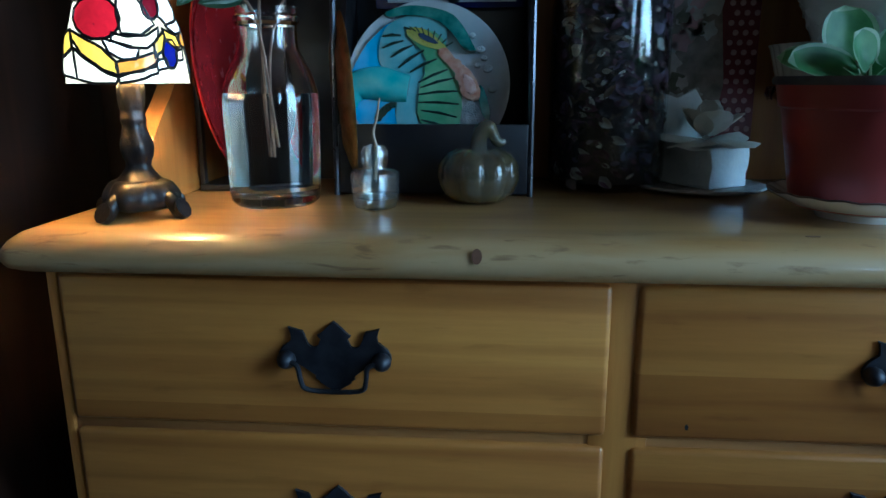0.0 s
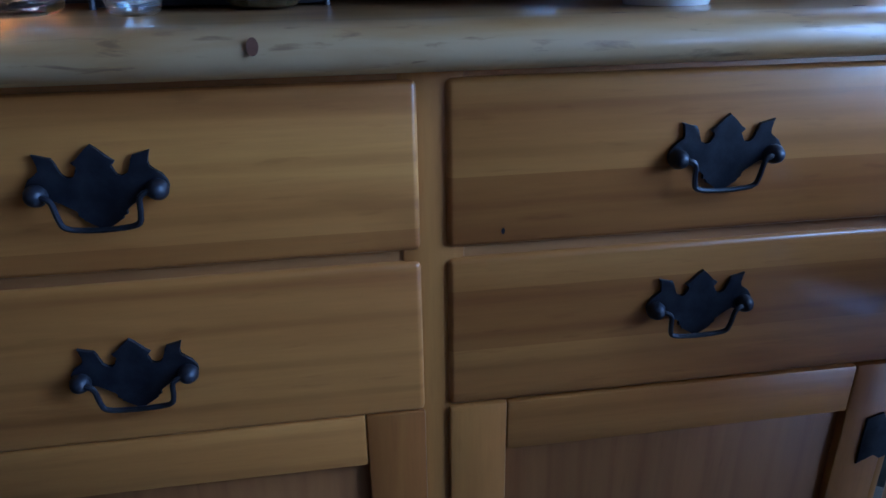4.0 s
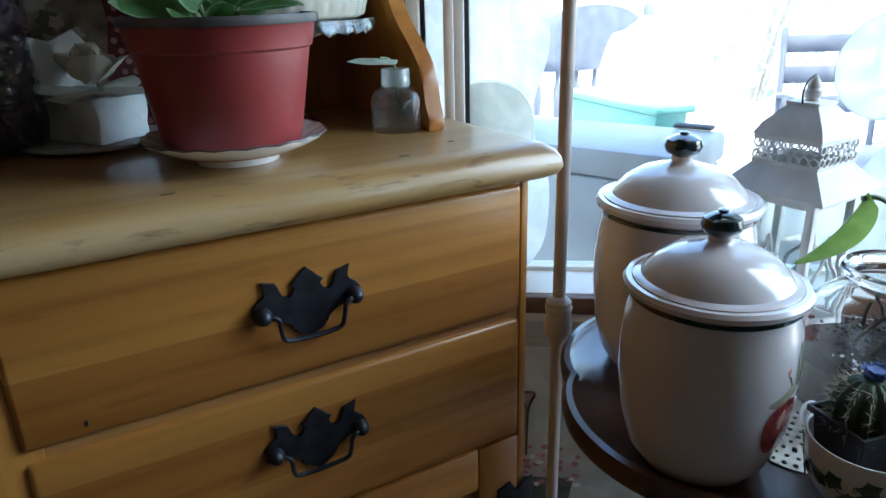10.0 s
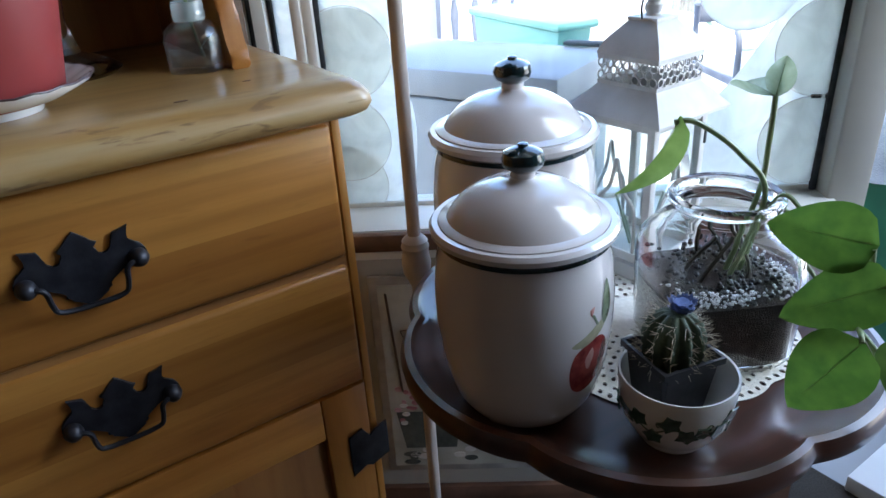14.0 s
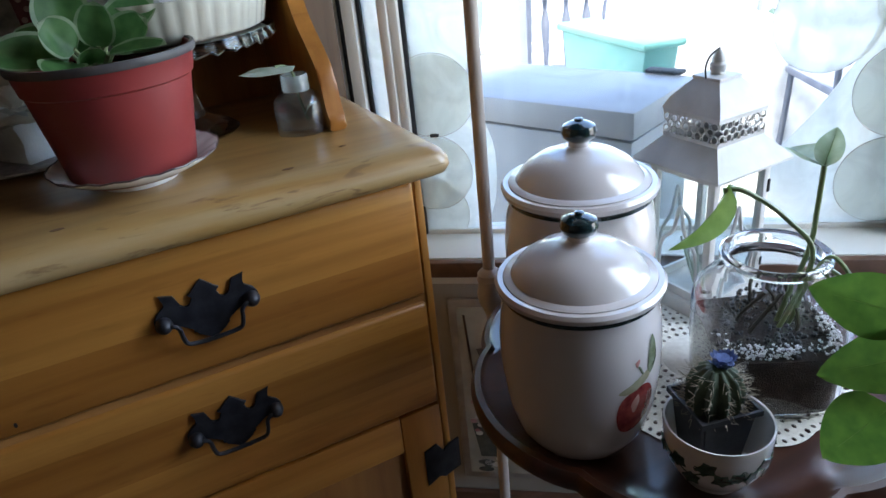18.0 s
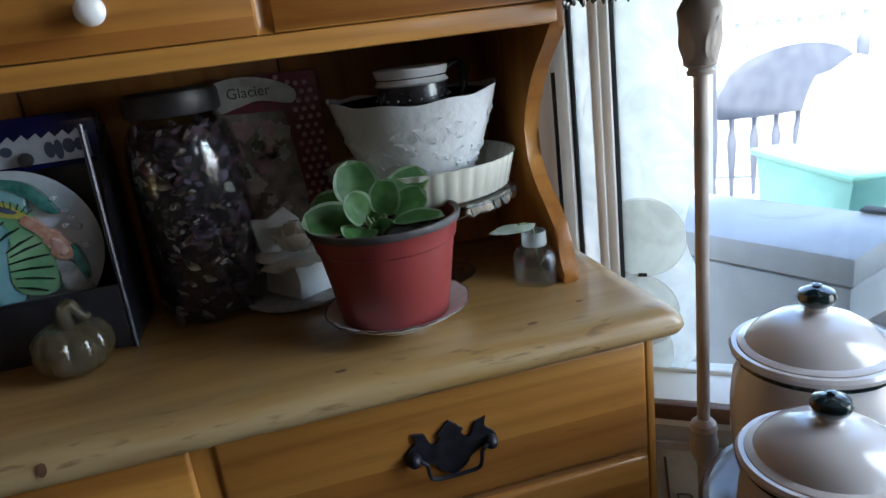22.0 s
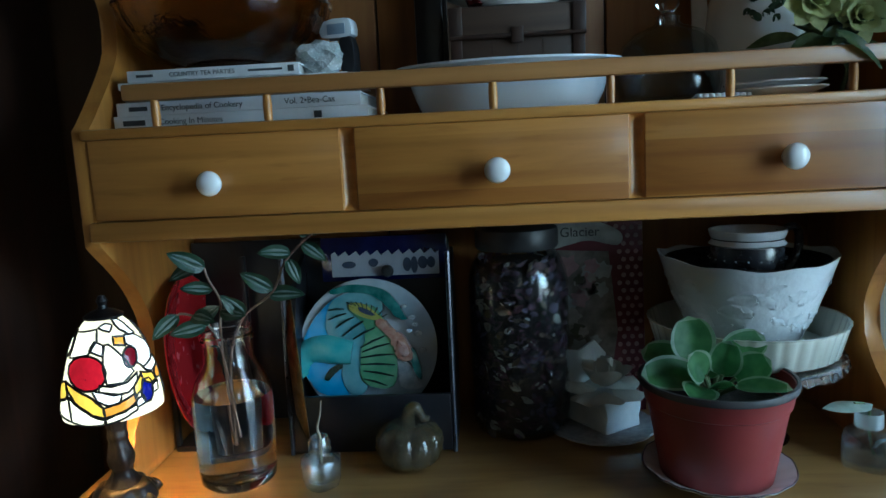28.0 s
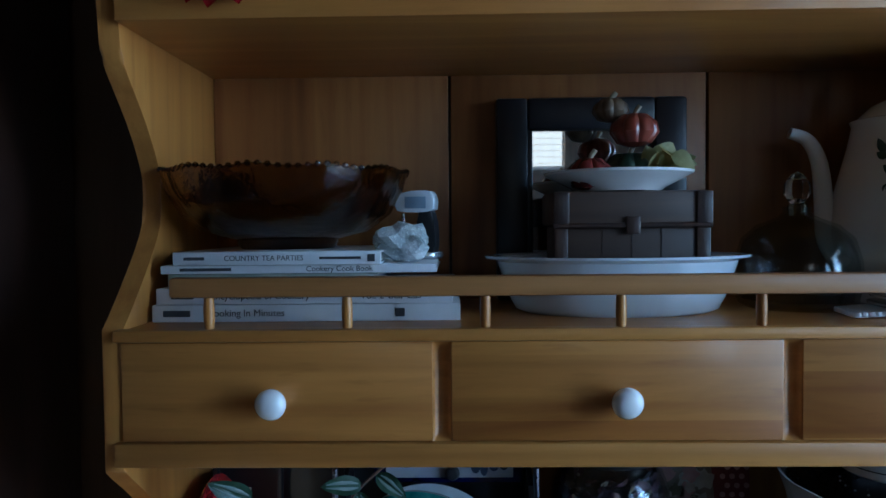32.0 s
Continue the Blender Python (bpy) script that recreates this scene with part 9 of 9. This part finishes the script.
# white dust sheet thrown over seats
SHEET = [(2.30, 0.62, 0.10), (2.36, 0.86, 0.17), (2.48, 0.91, 0.20), (2.62, 0.88, 0.22), (2.74, 0.68, 0.25), (2.92, 0.57, 0.27), (3.15, 0.50, 0.27), (3.34, 0.38, 0.24), (3.46, 0.12, 0.18)]
ds = thing("dust_sheet", 2.85, 2.08, -0.065, "white dust sheet draped over garden seats", "dust sheet")
b = bmesh.new()
rows = []
for i in range(41):
    q = i / 40 * (len(SHEET) - 1)
    k = min(int(q), len(SHEET) - 2)
    x, z, w = (Vector(SHEET[k]) * (1 - q + k) + Vector(SHEET[k + 1]) * (q - k))
    row = []
    for j in range(25):
        a = math.pi * j / 24
        fold = 1 + 0.10 * noise.noise(Vector((x * 6, j * 0.5, 1.0))) + 0.05 * noise.noise(Vector((x * 19, j * 0.4, 4.0)))
        row.append(b.verts.new((x - 2.85, -w * math.cos(a) * fold - 0.12 * (x - 2.85), 0.002 + (z + 0.063) * math.sin(a) ** 0.45 * (1 + 0.04 * noise.noise(Vector((x * 9, j * 0.3, 8.0)))))))
    rows.append(row)
for r0, r1 in zip(rows, rows[1:]):
    for j in range(24):
        b.faces.new((r0[j], r0[j + 1], r1[j + 1], r1[j]))
b.faces.new(rows[0])
b.faces.new(list(reversed(rows[-1])))
bmesh.ops.recalc_face_normals(b, faces=b.faces)
part("sheet", b, liner, ds, "folded white cloth")
po = thing("patio_post", 1.93, 2.28, -0.065, "slim grey patio post", "post")
part("post", boxed(-0.02, 0.02, -0.02, 0.02, 0.0, 2.6, 0.003), fence_grey, po)

fence = thing("garden_fence", 3.3, 4.2, -0.065, "grey fence with slim balusters", "fence", -36.87)
part("top_rail", boxed(-3.2, 3.2, -0.03, 0.03, 1.05, 1.11, 0.004), fence_grey, fence)
part("bottom_rail", boxed(-3.2, 3.2, -0.03, 0.03, 0.12, 0.18, 0.004), fence_grey, fence)
bal = None
for k in range(52):
    m = pose(-3.15 + 0.123 * k, 0, 0)
    if bal is None:
        bal = part("baluster", boxed(-0.017, 0.017, -0.017, 0.017, 0.18, 1.05, 0.003), fence_grey, fence, "", m)
    else:
        again("baluster", bal, fence, m)


def bush(x, y, h, r, count, seed):
    random.seed(seed)
    t = thing("garden_bush", x, y, -0.065, "leafy garden bush, colours lightened for sun glare", "bush", 0, "bushes in the yard")
    for k in range(7):
        a = random.uniform(0, 6.28)
        part("limb", tube(curve_points([(0, 0, 0), (0.2 * r * math.cos(a), 0.2 * r * math.sin(a), 0.4 * h), (0.6 * r * math.cos(a), 0.6 * r * math.sin(a), 0.85 * h)], 4), lambda q: 0.018 * (1 - 0.8 * q) + 0.003, 7), glare_pale_bark, t)
    b = bmesh.new()
    for k in range(count):
        a, u = random.uniform(0, 6.28), random.random() ** 0.5
        z = random.uniform(0.1, 1.0)
        rr = r * u * math.sin(math.pi * min(0.98, z * 0.8 + 0.12)) ** 0.6
        d = (random.uniform(-1, 1), random.uniform(-1, 1), random.uniform(-0.5, 0.8))
        s = random.uniform(0.05, 0.11)
        blade(s, s * 0.5, b, aim((rr * math.cos(a), rr * math.sin(a), z * h), d, random.uniform(-40, 40)), 0.3, 0.2, 3, cols=1)
    tagged(part("crown", b, hedge_leaf, t, "loose leafy crown"), kind="stuff")


bush(2.2, 4.2, 1.6, 0.7, 900, 1)
bush(4.4, 3.0, 2.2, 0.9, 1100, 2)
bush(3.4, 5.2, 2.6, 1.1, 1100, 3)

gc = thing("garden_chair", 2.94, 1.49, -0.065, "dark metal garden chair in the yard", "garden chair", -30)
part("seat", boxed(-0.22, 0.22, -0.21, 0.21, 0.42, 0.45, 0.008), blue_grey, gc)
for sx in (-1, 1):
    part("leg", tube([(sx * 0.20, -0.19, 0.0), (sx * 0.20, -0.18, 0.42)], 0.012, 8), blue_grey, gc)
    part("back_leg", tube(curve_points([(sx * 0.20, 0.24, 0.0), (sx * 0.20, 0.19, 0.43), (sx * 0.19, 0.24, 0.92)], 5), 0.012, 8), blue_grey, gc)
    part("arm", tube(curve_points([(sx * 0.20, 0.21, 0.66), (sx * 0.23, 0.0, 0.68), (sx * 0.22, -0.19, 0.62), (sx * 0.20, -0.18, 0.44)], 5), 0.011, 8), blue_grey, gc)
for z in (0.62, 0.74, 0.86):
    part("back_slat", boxed(-0.19, 0.19, 0.20 + (z - 0.62) * 0.12, 0.215 + (z - 0.62) * 0.12, z - 0.035, z + 0.035, 0.004), blue_grey, gc)

bn = thing("rubbish_bin", 2.05, 0.60, -0.065, "dark green rubbish bin with a white plastic liner", "rubbish bin")
part("bin", lathe([(0.0, 0.0), (0.17, 0.0), (0.18, 0.01), (0.225, 0.60), (0.235, 0.61), (0.235, 0.63), (0.222, 0.63), (0.215, 0.6), (0.0, 0.55)], 48), bin_green, bn)
part("liner", lathe([(0.212, 0.56), (0.226, 0.632), (0.239, 0.637), (0.242, 0.60), (0.236, 0.535), (0.231, 0.53), (0.236, 0.6), (0.232, 0.628), (0.216, 0.60), (0.0, 0.57)], 96, wave=lambda a, r, z: (r * (1 + 0.010 * math.sin(13 * a + z * 40) + 0.006 * math.sin(29 * a)), z + 0.008 * math.sin(7 * a) * (z < 0.56))), liner, bn, "crumpled white liner folded over the rim")
b = bmesh.new()
bmesh.ops.create_icosphere(b, subdivisions=4, radius=0.15)
for v in b.verts:
    v.co = Vector((v.co.x * 1.2, v.co.y * 1.2, v.co.z * 0.5)) * (1 + 0.28 * noise.noise(v.co * 14) + 0.12 * noise.noise(v.co * 40))
part("rubbish", b, liner, bn, "crumpled white plastic", pose(0, 0, 0.62), angle=25)
sh = thing("shed_frame", 2.62, 0.905, -0.065, "red-brown timber frame with dark mesh behind", "shed frame")
part("upright", boxed(-0.05, 0.05, -0.05, 0.05, 0.0, 2.4, 0.004), red_brown, sh)
part("dark_mesh", boxed(0.0, 0.9, 0.25, 0.27, 0.0, 2.4, 0), blue_grey, sh, "dark mesh panel")
ro = thing("rope_chair", 1.66, 0.30, -0.065, "chair arm wound with seagrass rope", "chair")
b = bmesh.new()
for s in (0, math.pi):
    tube([(0.012 * math.cos(k * 0.55 + s), 0.012 * math.sin(k * 0.55 + s), 0.36 + 0.004 * k) for k in range(60)], 0.012, 7, b)
part("rope_arm", b, rope_mat, ro, "twisted seagrass rope")
part("leg", tube([(0, 0, 0), (0, 0, 0.37)], 0.014, 10), rope_mat, ro)
mat_ = thing("slatted_step", 1.66, 0.20, -0.065, "white slatted plastic step outside the door", "step")
for k in range(9):
    part("slat", boxed(-0.02, 0.30, -0.014, 0.014, 0.05, 0.066, 0.003), rail_white, mat_, "", pose(0, -0.16 + 0.036 * k, 0))
for x in (0.0, 0.27):
    part("bearer", boxed(x, x + 0.02, -0.18, 0.15, 0.0, 0.05, 0.002), rail_white, mat_)
